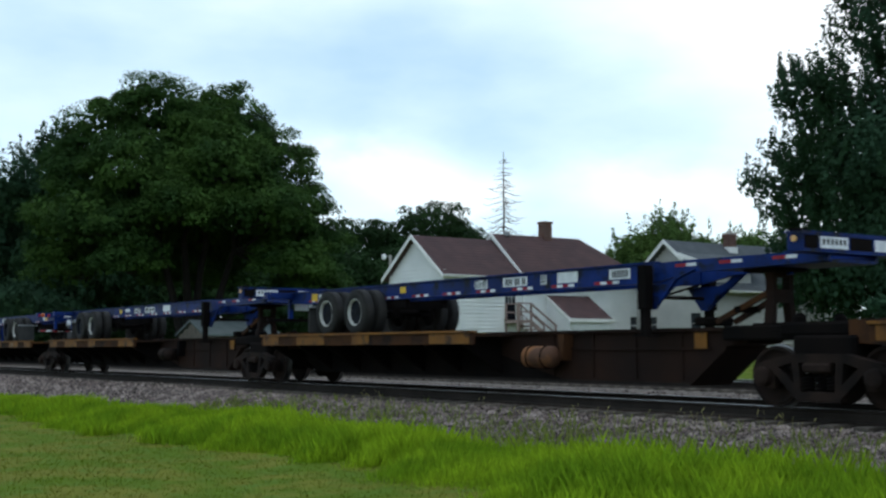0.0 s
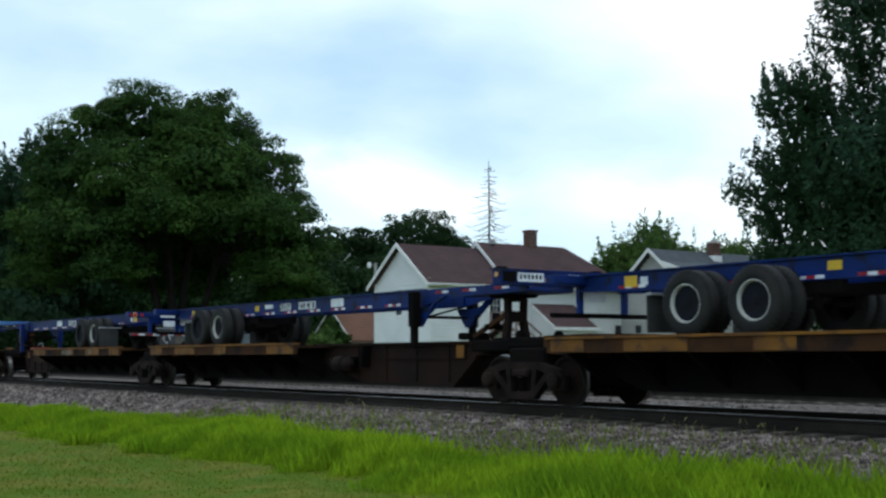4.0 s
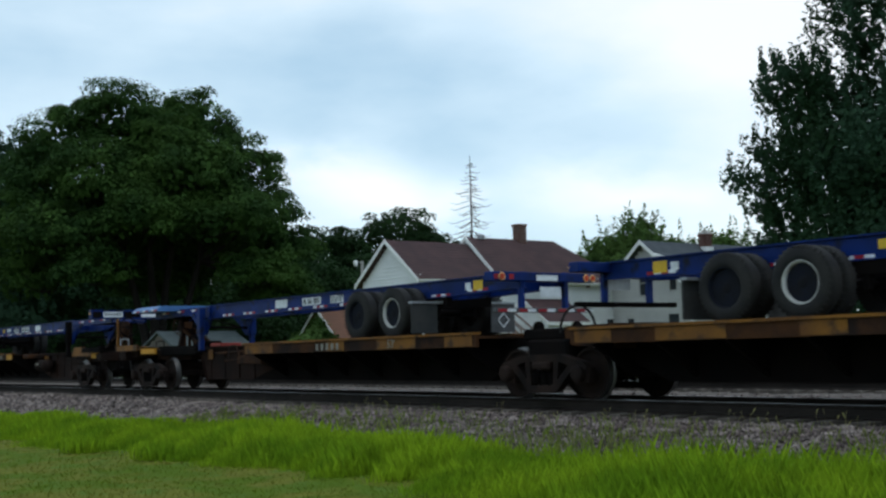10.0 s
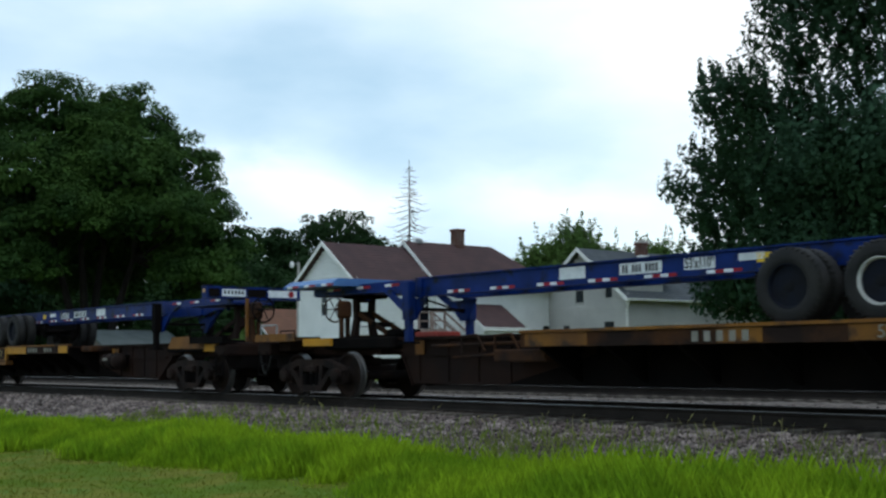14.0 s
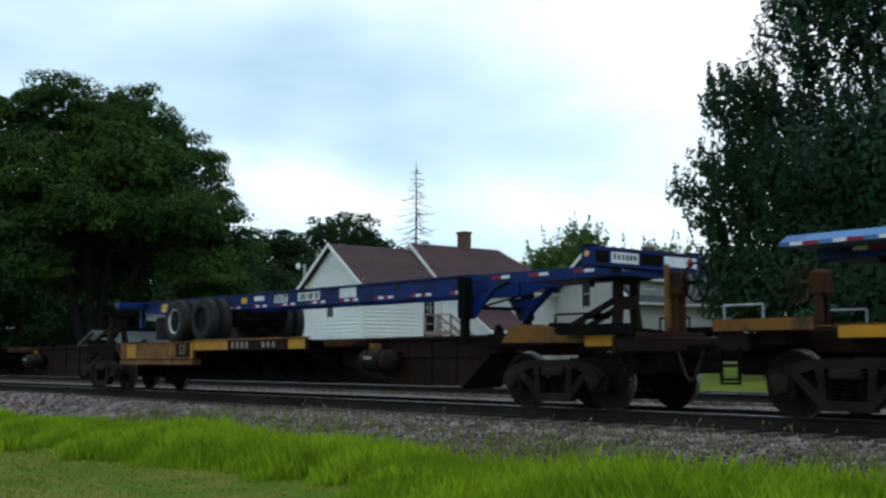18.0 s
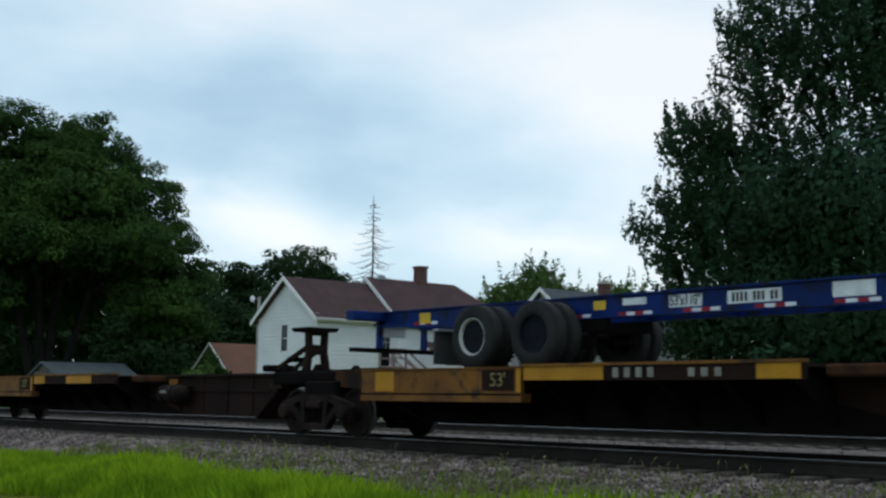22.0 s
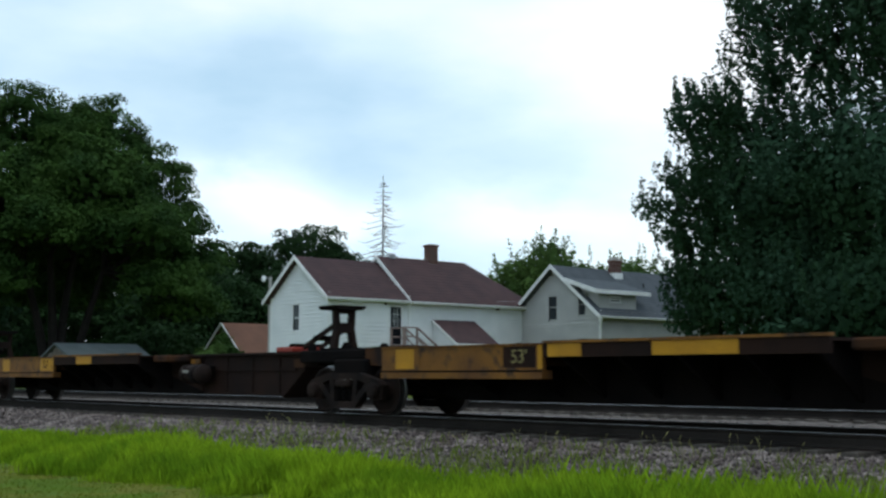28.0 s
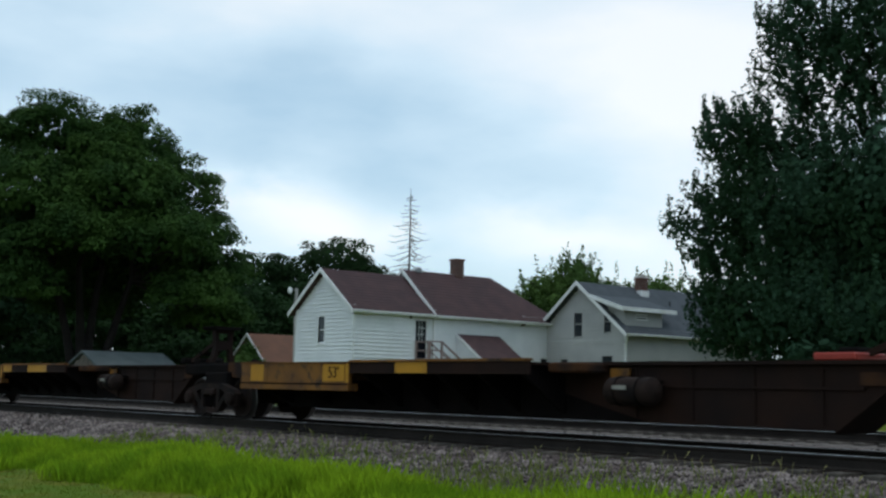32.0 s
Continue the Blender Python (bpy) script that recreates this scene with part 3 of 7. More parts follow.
def shooting_tree(name, x, y, lobes, mat, label, stems, shoots, per, size, fill, trunk_r=0.4, fork=3.0, length=(0.9, 1.7), thick=0.21):
    """A tree whose twigs end in leafy shoots that curve upwards."""
    z0 = float(ground_height(np.array(x), np.array(y)))
    t = thing(name, (x, y, z0), label, "tree")
    lobes = turned_lobes(x, y, z0, lobes)
    s = Shape()
    limb(s, (0, 0, -0.3), (0.1, 0, fork), trunk_r * 1.25, trunk_r, 0.03, 5, 12)
    tops = turned_lobes(x, y, z0, [(l, w, z, 0, 0) for l, w, z in stems])
    for dx, dy, z, *_ in tops:
        limb(s, (0, 0, fork - 0.4), (dx, dy, z), trunk_r * 0.62, 0.06, 0.05, 7, 8)
    weight = np.array([(l[3] * l[4] * l[5]) ** 0.667 for l in lobes])
    leaves, total = [], weight.sum()
    for k, (dx, dy, z, rx, ry, rz) in enumerate(lobes):
        root = min(tops, key=lambda q: math.hypot(q[0] - dx, q[1] - dy) + 0.4 * abs(q[2] - z))
        low = Vector(root[:3]) * 0.55 + Vector((0, 0, fork * 0.45))
        limb(s, low, (dx, dy, z), trunk_r * 0.26, 0.03, 0.07, 5, 6)
        n = max(10, int(shoots * weight[k] / total))
        o = lobe_points((dx, dy, z), (rx, ry, rz), n, -0.8)
        n = len(o)
        for e in o[: n // 14]:
            limb(s, (dx * 0.75, dy * 0.75, z - 0.2 * rz), e, 0.05, 0.012, 0.08, 3, 4)
        out = (o - (dx, dy, z)) / (rx, ry, rz) * (1, 1, 0.35) + np.array([dx, dy, 0]) / 14.0 + rng.normal(0, 0.18, (n, 3))
        L = rng.uniform(*length, (n, 1))
        u = np.repeat(rng.uniform(0, 1, (1, per)), n, 0) * rng.uniform(0.9, 1.1, (n, 1))
        flat = out / np.maximum(np.linalg.norm(out, axis=1, keepdims=True), 0.6)
        uu = u[..., None]
        p = o[:, None] + L[:, None] * (flat[:, None] * uu * (0.85 - 0.45 * uu) + np.array([0, 0, 1.0]) * (0.10 * uu + 0.75 * uu * uu))
        v = rng.normal(0, 1, p.shape)
        v /= np.linalg.norm(v, axis=2, keepdims=True)
        p = p + v * thick * (0.55 + 0.75 * np.sin(np.pi * np.clip(uu, 0, 1))) * rng.uniform(0.3, 1.0, (n, per, 1))
        leaves.append(leaf_faces(p.reshape(-1, 3), v.reshape(-1, 3), size))
        m = int(fill * 40 * rx * rx * rz * (3.2 if z < 10.5 else 0.9))
        c = lobe_points((dx, dy, z), (rx * 0.88, ry * 0.88, rz * 0.95), m, -2)
        leaves.append(leaf_faces(c, c - (dx, dy, z), size * 1.35, 0.3, 0.8, 0.7))
    part("trunk", s, BARK, t, "dark bark trunk and rising limbs", smooth=True)
    tagged(part("crown", quads("crown", np.concatenate(leaves), mat), mat, t), kind="stuff")
    return t


def domed_tree(name, x, y, lobes, mat, label, stems, tufts, per, size, trunk_r=0.4):
    """A tree of several leaning stems whose crown is heaped up from many small rounded tufts."""
    z0 = float(ground_height(np.array(x), np.array(y)))
    t = thing(name, (x, y, z0), label, "tree")
    lobes = turned_lobes(x, y, z0, lobes)
    s = Shape()
    tops = turned_lobes(x, y, z0, [(l, w, z, 0, 0) for l, w, z in stems])
    for dx, dy, z, *_ in tops:
        limb(s, (dx * 0.2, dy * 0.2, -0.3), (dx, dy, z), trunk_r * 0.85, trunk_r * 0.42, 0.045, 8, 10)
    s.lathe([(-0.4, trunk_r * 2.2), (0.0, trunk_r * 1.7), (0.5, trunk_r * 1.2), (0.9, 0.0)], (0, 0, 0), "z", 12)
    weight = np.array([l[3] * l[3] * 0.5 + l[3] * l[5] for l in lobes])
    leaves = []
    for k, (dx, dy, z, rx, ry, rz) in enumerate(lobes):
        root = min(tops, key=lambda q: math.hypot(q[0] - dx, q[1] - dy))
        limb(s, root[:3], (dx * 0.9, dy * 0.9, z), trunk_r * 0.34, 0.04, 0.09, 6, 6)
        n = max(8, int(tufts * weight[k] / weight.sum()))
        v = rng.normal(0, 1, (n * 4, 3))
        v /= np.linalg.norm(v, axis=1, keepdims=True)
        v = v[v[:, 2] > -0.55][:n]
        n = len(v)
        c = np.array((dx, dy, z)) + v * (rx * 0.82, ry * 0.82, rz * 0.80) * rng.uniform(0.72, 1.12, (n, 1)) ** 1.2
        for e in c[: n // 6]:
            limb(s, (dx * 0.8, dy * 0.8, z - 0.35 * rz), e, 0.06, 0.015, 0.1, 3, 4)
        r = rng.uniform(0.55, 1.25, (n, 1, 1)) * (0.55 + 0.16 * rx)
        w = rng.normal(0, 1, (n, per, 3))
        w /= np.linalg.norm(w, axis=2, keepdims=True)
        w[..., 2] = np.where(w[..., 2] < -0.35, -w[..., 2], w[..., 2])
        reach = 1.0 - 0.45 * rng.uniform(0, 1, (n, per, 1)) ** 1.7 + 0.22 * rng.uniform(0, 1, (n, per, 1)) ** 6
        p = c[:, None] + w * r * reach * (1, 1, 0.72) + (v * (0.1, 0.1, 0.0))[:, None]
        leaves.append(leaf_faces(p.reshape(-1, 3), w.reshape(-1, 3), size, 0.55, 0.40, 0.6))
        m = int(16 * rx * rx * rz)
        q = lobe_points((dx, dy, z), (rx * 0.84, ry * 0.84, rz * 0.80), m, -0.75)
        leaves.append(leaf_faces(q, q - (dx, dy, z), 0.22, 0.3, 0.8, 0.7))
    part("trunk", s, BARK, t, "dark bark stems and limbs", smooth=True)
    tagged(part("crown", quads("crown", np.concatenate(leaves), mat), mat, t), kind="stuff")
    return t


def build_trees():
    # wide round-headed tree beyond the tracks: lobes across, away, height, half width, half height
    domed_tree("broad_tree", -80.0, 33.6, [
        (-2.6, 0, 18.5, 3.6, 2.9), (3.0, 0.5, 18.4, 3.0, 2.7), (-6.5, 0, 16.8, 3.1, 2.6), (-8.3, 0, 13.7, 2.9, 2.6), (-9.3, -0.5, 10.6, 2.9, 2.4), (-8.8, 0, 7.4, 2.9, 2.5),
        (5.9, 0, 15.2, 3.0, 2.7), (7.3, 0, 12.1, 2.7, 2.4), (8.4, 0, 9.2, 2.6, 2.3), (8.4, 0.5, 6.3, 2.8, 2.1), (0.2, -2.0, 16.0, 3.6, 2.6), (0.5, 0.5, 18.0, 2.6, 2.4),
        (2.0, -4.0, 14.2, 4.0, 2.8), (-3.8, -4.0, 13.6, 3.6, 2.9), (-6.2, -4.0, 10.0, 3.4, 2.5), (4.8, -4.5, 11.0, 3.7, 2.7), (-1.0, -5.0, 11.0, 3.6, 2.2), (7.0, -3.5, 7.6, 2.9, 2.0), (-4.6, -4.6, 7.6, 2.8, 1.7),
        (0.5, 4.0, 14.0, 6.5, 4.5), (-5.0, 4.0, 10.0, 4.5, 3.0), (5.0, 4.0, 9.5, 4.5, 3.0), (0.0, 5.5, 7.5, 4.5, 2.2), (-0.5, 5.0, 10.2, 5.5, 2.4)],
        LEAF_LOCUST, "tall broad green tree with feathery domed crown beside the tracks",
        [(-2.4, 0, 9.0), (-0.7, -0.6, 9.5), (0.9, 0.3, 9.5), (2.8, -0.3, 8.6)], 1300, 215, 0.112, 0.46)
    shooting_tree("dark_tree", -103.0, 31.0, [
        (-0.4, 0, 18.4, 2.4, 2.2), (-2.6, 0, 15.8, 3.2, 2.8), (1.6, 0, 16.4, 3.2, 2.8), (-5.0, 0, 13.4, 3.6, 2.8), (0.0, -1.0, 13.6, 4.2, 3.4), (4.0, 0, 13.0, 3.4, 3.6), (-6.2, 0, 9.6, 3.4, 2.8), (0, -1, 8.5, 5.0, 3.4), (4.5, 0, 8, 4.0, 3.0), (-2, -1, 4.8, 6.0, 3.0)],
        LEAF_MAPLE, "dark green tree with pointed ragged crown", [(-0.5, 0, 17), (-3, 0, 13), (2.5, 0, 14)], 1700, 42, 0.16, 0.8, 0.35, 3.0, (0.9, 1.5), 0.30)
    spots = [(-122, 32, 18), (-142, 32, 18), (-165, 32, 19), (-190, 33, 19.5), (-215, 32, 20), (-245, 33, 20), (-285, 34, 21)]
    for x, y, h in spots:
        j = rng.uniform(-0.6, 0.6, 6)
        h += 0.5
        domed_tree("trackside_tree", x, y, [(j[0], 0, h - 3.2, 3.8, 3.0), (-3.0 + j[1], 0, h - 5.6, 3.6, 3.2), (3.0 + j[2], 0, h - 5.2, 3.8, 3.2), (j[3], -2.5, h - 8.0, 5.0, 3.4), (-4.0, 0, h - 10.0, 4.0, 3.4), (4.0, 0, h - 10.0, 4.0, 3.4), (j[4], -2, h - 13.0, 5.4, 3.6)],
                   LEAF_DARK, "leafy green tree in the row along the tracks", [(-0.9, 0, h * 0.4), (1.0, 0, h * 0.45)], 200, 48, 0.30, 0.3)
    spots = [(-112, 47, 13.5, 6), (-116, 56, 14.5, 6), (-118, 64, 14.8, 6), (-121, 72, 16.0, 5.5), (-121, 81.6, 18.7, 6.8), (-124, 88, 17.0, 5.2), (-98, 52, 9.5, 5), (-102, 60, 10, 5), (-104, 68, 10.5, 5), (-112, 26, 9.5, 5.5), (-114, 34, 10, 5.5), (-113, 41, 11, 5.5), (-110, 19.5, 8, 4.5)]
    for x, y, h, r in spots:
        j = rng.uniform(-0.8, 0.8, 6)
        h += float(ground_height(np.array(x), np.array(y)))
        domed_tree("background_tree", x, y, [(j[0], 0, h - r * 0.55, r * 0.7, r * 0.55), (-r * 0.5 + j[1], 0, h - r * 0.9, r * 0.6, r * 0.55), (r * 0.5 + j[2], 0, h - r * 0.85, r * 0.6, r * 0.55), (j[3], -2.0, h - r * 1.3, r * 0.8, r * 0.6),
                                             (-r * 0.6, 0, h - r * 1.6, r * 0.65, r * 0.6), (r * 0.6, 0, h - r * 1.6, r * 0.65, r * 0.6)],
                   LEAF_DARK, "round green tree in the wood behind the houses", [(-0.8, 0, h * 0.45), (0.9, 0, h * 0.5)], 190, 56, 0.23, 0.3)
    for x, y, h, r in ((-74, 75.5, 13.6, 5.6), (-67.0, 78, 11.6, 4.8), (-80, 74, 10.0, 4.0)):
        j = rng.uniform(-0.5, 0.5, 4)
        shooting_tree("yard_tree", x, y, [(j[0], 0, h - r * 0.5, r * 0.42, r * 0.42), (-r * 0.5, 0, h - r * 0.8, r * 0.42, r * 0.5), (r * 0.5, 0, h - r * 0.85, r * 0.42, r * 0.5), (j[1], -1, h - r * 0.95, r * 0.6, r * 0.5),
                                          (-r * 0.75, 0, h - r * 1.3, r * 0.4, r * 0.4), (r * 0.75, 0, h - r * 1.3, r * 0.4, r * 0.4), (0, 0, h - r * 1.5, r * 0.9, r * 0.6)],
                      LEAF_LIGHT, "pale green feathery tree behind the grey-roofed house", [(0, 0, h - r * 0.6), (-r * 0.4, 0, h - r), (r * 0.4, 0, h - r)], 760, 34, 0.135, 1.6, 0.2, 2.0, (0.9, 1.5), 0.26)
    # large dark maple with rising shoots
    shooting_tree("maple_tree", -25.5, 46.5, [
        (-1.6, 0, 19.6, 4.7, 4.8), (3.2, 0, 20.0, 5.2, 5.6), (-4.0, -1, 15.2, 3.0, 2.8), (0.2, -2, 14.6, 4.4, 4.0), (5.0, -1, 14.0, 5.6, 5.2), (-6.3, 0, 12.3, 3.0, 1.9), (-8.5, -0.5, 11.7, 1.5, 1.2), (-8.1, 0, 12.9, 1.6, 1.0), (-5.6, 0, 17.0, 1.6, 2.0),
        (-8.2, 0, 9.7, 2.1, 1.4), (-10.3, -0.3, 8.7, 1.2, 0.5), (-8.7, -0.5, 7.6, 1.8, 1.1), (-8.9, -0.5, 5.8, 1.5, 1.2), (-8.6, -0.5, 4.2, 1.8, 1.4),
        (-5.2, -1.5, 9.0, 3.8, 3.2), (-5.4, -1.5, 5.0, 4.4, 3.2), (0, -2.5, 8.6, 5.6, 4.6), (6.0, -2, 8.0, 6.0, 4.8), (0, -2, 4.4, 6.6, 2.8), (6.5, -2, 4.2, 6.0, 2.8), (0, 0, 24.4, 4.2, 3.4), (3, 0, 27, 3.0, 2.8)],
        LEAF_MAPLE, "large dark green maple with ragged upswept branch tips",
        [(-3.2, 0, 15), (-1.2, 0.5, 22), (1.4, -0.5, 24), (3.6, 0.3, 20), (-6.5, -0.5, 9.0), (6.0, 0, 13)], 5400, 46, 0.100, 1.0, 0.5, 3.2, (0.9, 1.6), 0.20)
    for x, y, h, r in ((-48, 76, 9.0, 4.5), (-42, 69, 8.5, 4.5), (-36, 62, 8.5, 4.5), (-29, 61, 8.0, 4.5), (-22, 62, 9.0, 5.0), (-13, 60, 9.0, 5.0)):
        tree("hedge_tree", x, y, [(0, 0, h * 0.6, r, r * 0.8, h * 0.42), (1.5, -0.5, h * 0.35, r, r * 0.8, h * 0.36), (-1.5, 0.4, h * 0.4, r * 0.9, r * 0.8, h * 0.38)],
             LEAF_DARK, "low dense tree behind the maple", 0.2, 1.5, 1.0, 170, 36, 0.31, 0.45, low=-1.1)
    # bare dead conifer
    x, y = -96.0, 74.3
    z0 = float(ground_height(np.array(x), np.array(y)))
    dead = thing("dead_conifer", (x, y, z0), "bare dead conifer with drooping side twigs", "tree")
    s = Shape()
    s.lathe([(-0.2, 0.22), (6.0, 0.15), (12.0, 0.10), (21.7 - z0, 0.03), (22.0 - z0, 0.0)], (0, 0, 0), "z", 8)
    part("trunk", s, DEADWOOD, dead, "bare straight trunk")
    s = Shape()
    top = 22.0 - z0
    for k in range(116):  # whorls of level twigs that turn up at their tips
        z = 7.5 + (top - 8.0) * (k // 4 + rng.uniform(-0.3, 0.3)) / 29
        reach = (0.25 + (top - z) * 0.36) * rng.uniform(0.5, 1.25)
        a = 1.57 * (k % 4) + rng.uniform(0, 1.57)
        p = Vector((0, 0, z))
        droop = rng.uniform(0.05, 0.32)
        q = Vector((math.cos(a) * reach * 0.7, math.sin(a) * reach * 0.7, z - droop * reach))
        e = Vector((math.cos(a) * reach, math.sin(a) * reach, z - droop * 0.8 * reach + 0.08))
        s.bar(p, q, 0.042, 4, 0.032).bar(q, e, 0.032, 4, 0.012)
    tagged(part("branch", s, DEADWOOD, dead, "thin bare side twigs"), "thin bare side twigs", kind="stuff")
    # shrubs
    for x, y, h, r, mat in ((-26.5, 40.8, 2.9, 2.6, LEAF_MAPLE), (-22, 41, 2.8, 2.6, LEAF_MAPLE), (-18, 41.5, 3.0, 2.6, LEAF_DARK),
                            (-68.2, 38.8, 2.5, 1.3, LEAF_LIGHT), (-86, 44, 4.5, 3.2, LEAF_DARK), (-88, 26, 4.0, 3.2, LEAF_DARK), (-90, 35, 4.5, 3.6, LEAF_DARK), (-72.5, 42.3, 3.2, 1.2, LEAF_LOCUST),
                            (-128, 29.5, 5.0, 5.5, LEAF_DARK), (-152, 29.5, 5.5, 6.0, LEAF_DARK), (-178, 30, 6.0, 6.5, LEAF_DARK), (-206, 30, 6.5, 7.0, LEAF_DARK),
                            (-390, 40, 8.0, 9.0, LEAF_DARK), (-400, 28, 6.5, 8.0, LEAF_DARK), (-405, 15, 6.0, 8.0, LEAF_DARK), (-410, 2, 6.0, 8.0, LEAF_DARK)):
        tree("shrub", x, y, [(0, 0, h * 0.55, r, r, h * 0.5), (0.4, -r * 0.4, h * 0.45, r * 0.7, r * 0.6, h * 0.4)], mat, "low dark green leafy shrub", 0.06, 0.5, 0.35 + 0.12 * r, 60, 50, 0.09 + 0.035 * r, 0.5, category="shrub", low=-1.1)


build_trees()



# ---- houses ----
def lapped_wall(name, house, p0, p1, z0, limits, openings, mat, course=0.215, label=""):
    """A wall of lapped boards from p0 to p1 (outside on the right hand when walking): limits(v) gives its reach at each height; openings are (u0, u1, v0, v1)."""
    p0, p1 = Vector((*p0, 0)), Vector((*p1, 0))
    d = (p1 - p0).normalized()
    out = Vector((d.y, -d.x, 0))
    top = limits["top"]
    wall = Shape()
    boards = []
    v = z0
    while v < top - 1e-4:
        v2 = min(v + course, top)
        m = (v + v2) / 2
        a, b = limits["reach"](m)
        if b - a > 0.02:
            cuts = [(a, b)]
            for u0, u1, w0, w1 in openings:
                if w0 < m < w1:
                    cuts = [c for x0, x1 in cuts for c in ((x0, min(x1, u0)), (max(x0, u1), x1)) if c[1] - c[0] > 0.01]
            for x0, x1 in cuts:
                lo, hi = p0 + d * x0, p0 + d * x1
                k = [lo + out * 0.062, hi + out * 0.062, hi + out * 0.004, lo + out * 0.004]
                q = [Vector((e.x, e.y, z)) for e, z in zip(k, (v, v, v2, v2))]
                faces = [(0, 1, 2, 3), (7, 6, 5, 4), (0, 4, 5, 1), (3, 2, 6, 7), (1, 5, 6, 2), (0, 3, 7, 4)]
                mid, back = ([Vector((e.x, e.y, z)) - out * k for e, z in ((lo, v), (hi, v), (hi, v2), (lo, v2))] for k in (0.004, 0.12))
                boards.append(Shape().add(q + mid, faces))
                wall.add(mid + back, faces)
        v = v2
    body = part(name, wall, mat, house, label)
    if course < 0.35:
        for s in boards:
            part("board", s, mat, body)
    return body


def window(house, p0, p1, u0, u1, v0, v1, bars=1, trim=None):
    """A sash window in the wall from p0 to p1."""
    p0, p1 = Vector((*p0, 0)), Vector((*p1, 0))
    d = (p1 - p0).normalized()
    out = Vector((d.y, -d.x, 0))
    yaw = math.degrees(math.atan2(d.y, d.x))
    w, h = u1 - u0, v1 - v0
    m = Matrix.Translation(p0 + d * u0 + Vector((0, 0, v0)) + out * 0.02) @ pose(0, 0, 0, 0, 0, yaw)
    f = Shape().box(-0.06, 0.0, -0.02, 0.06, -0.06, h + 0.06).box(w, w + 0.06, -0.02, 0.06, -0.06, h + 0.06).box(-0.06, w + 0.06, -0.03, 0.06, h, h + 0.07).box(-0.08, w + 0.08, -0.05, 0.06, -0.07, 0.0)
    win = part("window", f, trim or TRIM, house, "white-framed sash window", m)
    part("pane", Shape().box(0, w, 0.05, 0.06, 0, h * 0.5), GLASS, win)
    part("pane", Shape().box(0, w, 0.03, 0.04, h * 0.5, h), GLASS, win)
    b = Shape().box(0, w, 0.01, 0.05, h * 0.5 - 0.025, h * 0.5 + 0.025)
    for k in range(1, bars):
        b.box(w * k / bars - 0.012, w * k / bars + 0.012, 0.015, 0.045, 0, h)
    part("sash", b, trim or TRIM, win)
    return win


def roof(house, profile, y0, y1, mat, thick=0.14, name="roof"):
    """Roof slabs over a profile of (x, z) points, along y, in shingle courses that step down the slope."""
    for (xa, za), (xb, zb) in zip(profile, profile[1:]):
        slab = part(name, Shape().prism([(xa, za - thick), (xb, zb - thick), (xb, zb - 0.02), (xa, za - 0.02)], y0, y1), mat, house)
        n = max(3, int(math.hypot(xb - xa, zb - za) / 0.28))
        high_first = za > zb
        for k in range(n):
            t0, t1 = k / n, (k + 1) / n
            x0, z0, x1, z1 = xa + (xb - xa) * t0, za + (zb - za) * t0, xa + (xb - xa) * t1, za + (zb - za) * t1
            lift0, lift1 = (0.0, 0.016) if high_first else (0.016, 0.0)
            part("shingle_course", Shape().prism([(x0, z0 - 0.018), (x1, z1 - 0.018), (x1, z1 + lift1), (x0, z0 + lift0)], y0, y1), mat, slab)


def fascia(house, pts, y, depth=0.05, size=0.20, name="rake_board"):
    s = Shape()
    for (xa, za), (xb, zb) in zip(pts, pts[1:]):
        s.prism([(xa, za - size), (xb, zb - size), (xb, zb + 0.035), (xa, za + 0.035)], y - depth, y)
    part(name, s, TRIM, house, "white rake board")


def gutter(house, x, y0, y1, z, side=1):
    s = Shape().prism([(x, z - 0.13), (x + side * 0.08, z - 0.13), (x + side * 0.12, z - 0.05), (x + side * 0.12, z), (x + side * 0.10, z), (x + side * 0.09, z - 0.04), (x, z - 0.04)], y0, y1)
    part("gutter", s, TRIM, house, "white gutter")


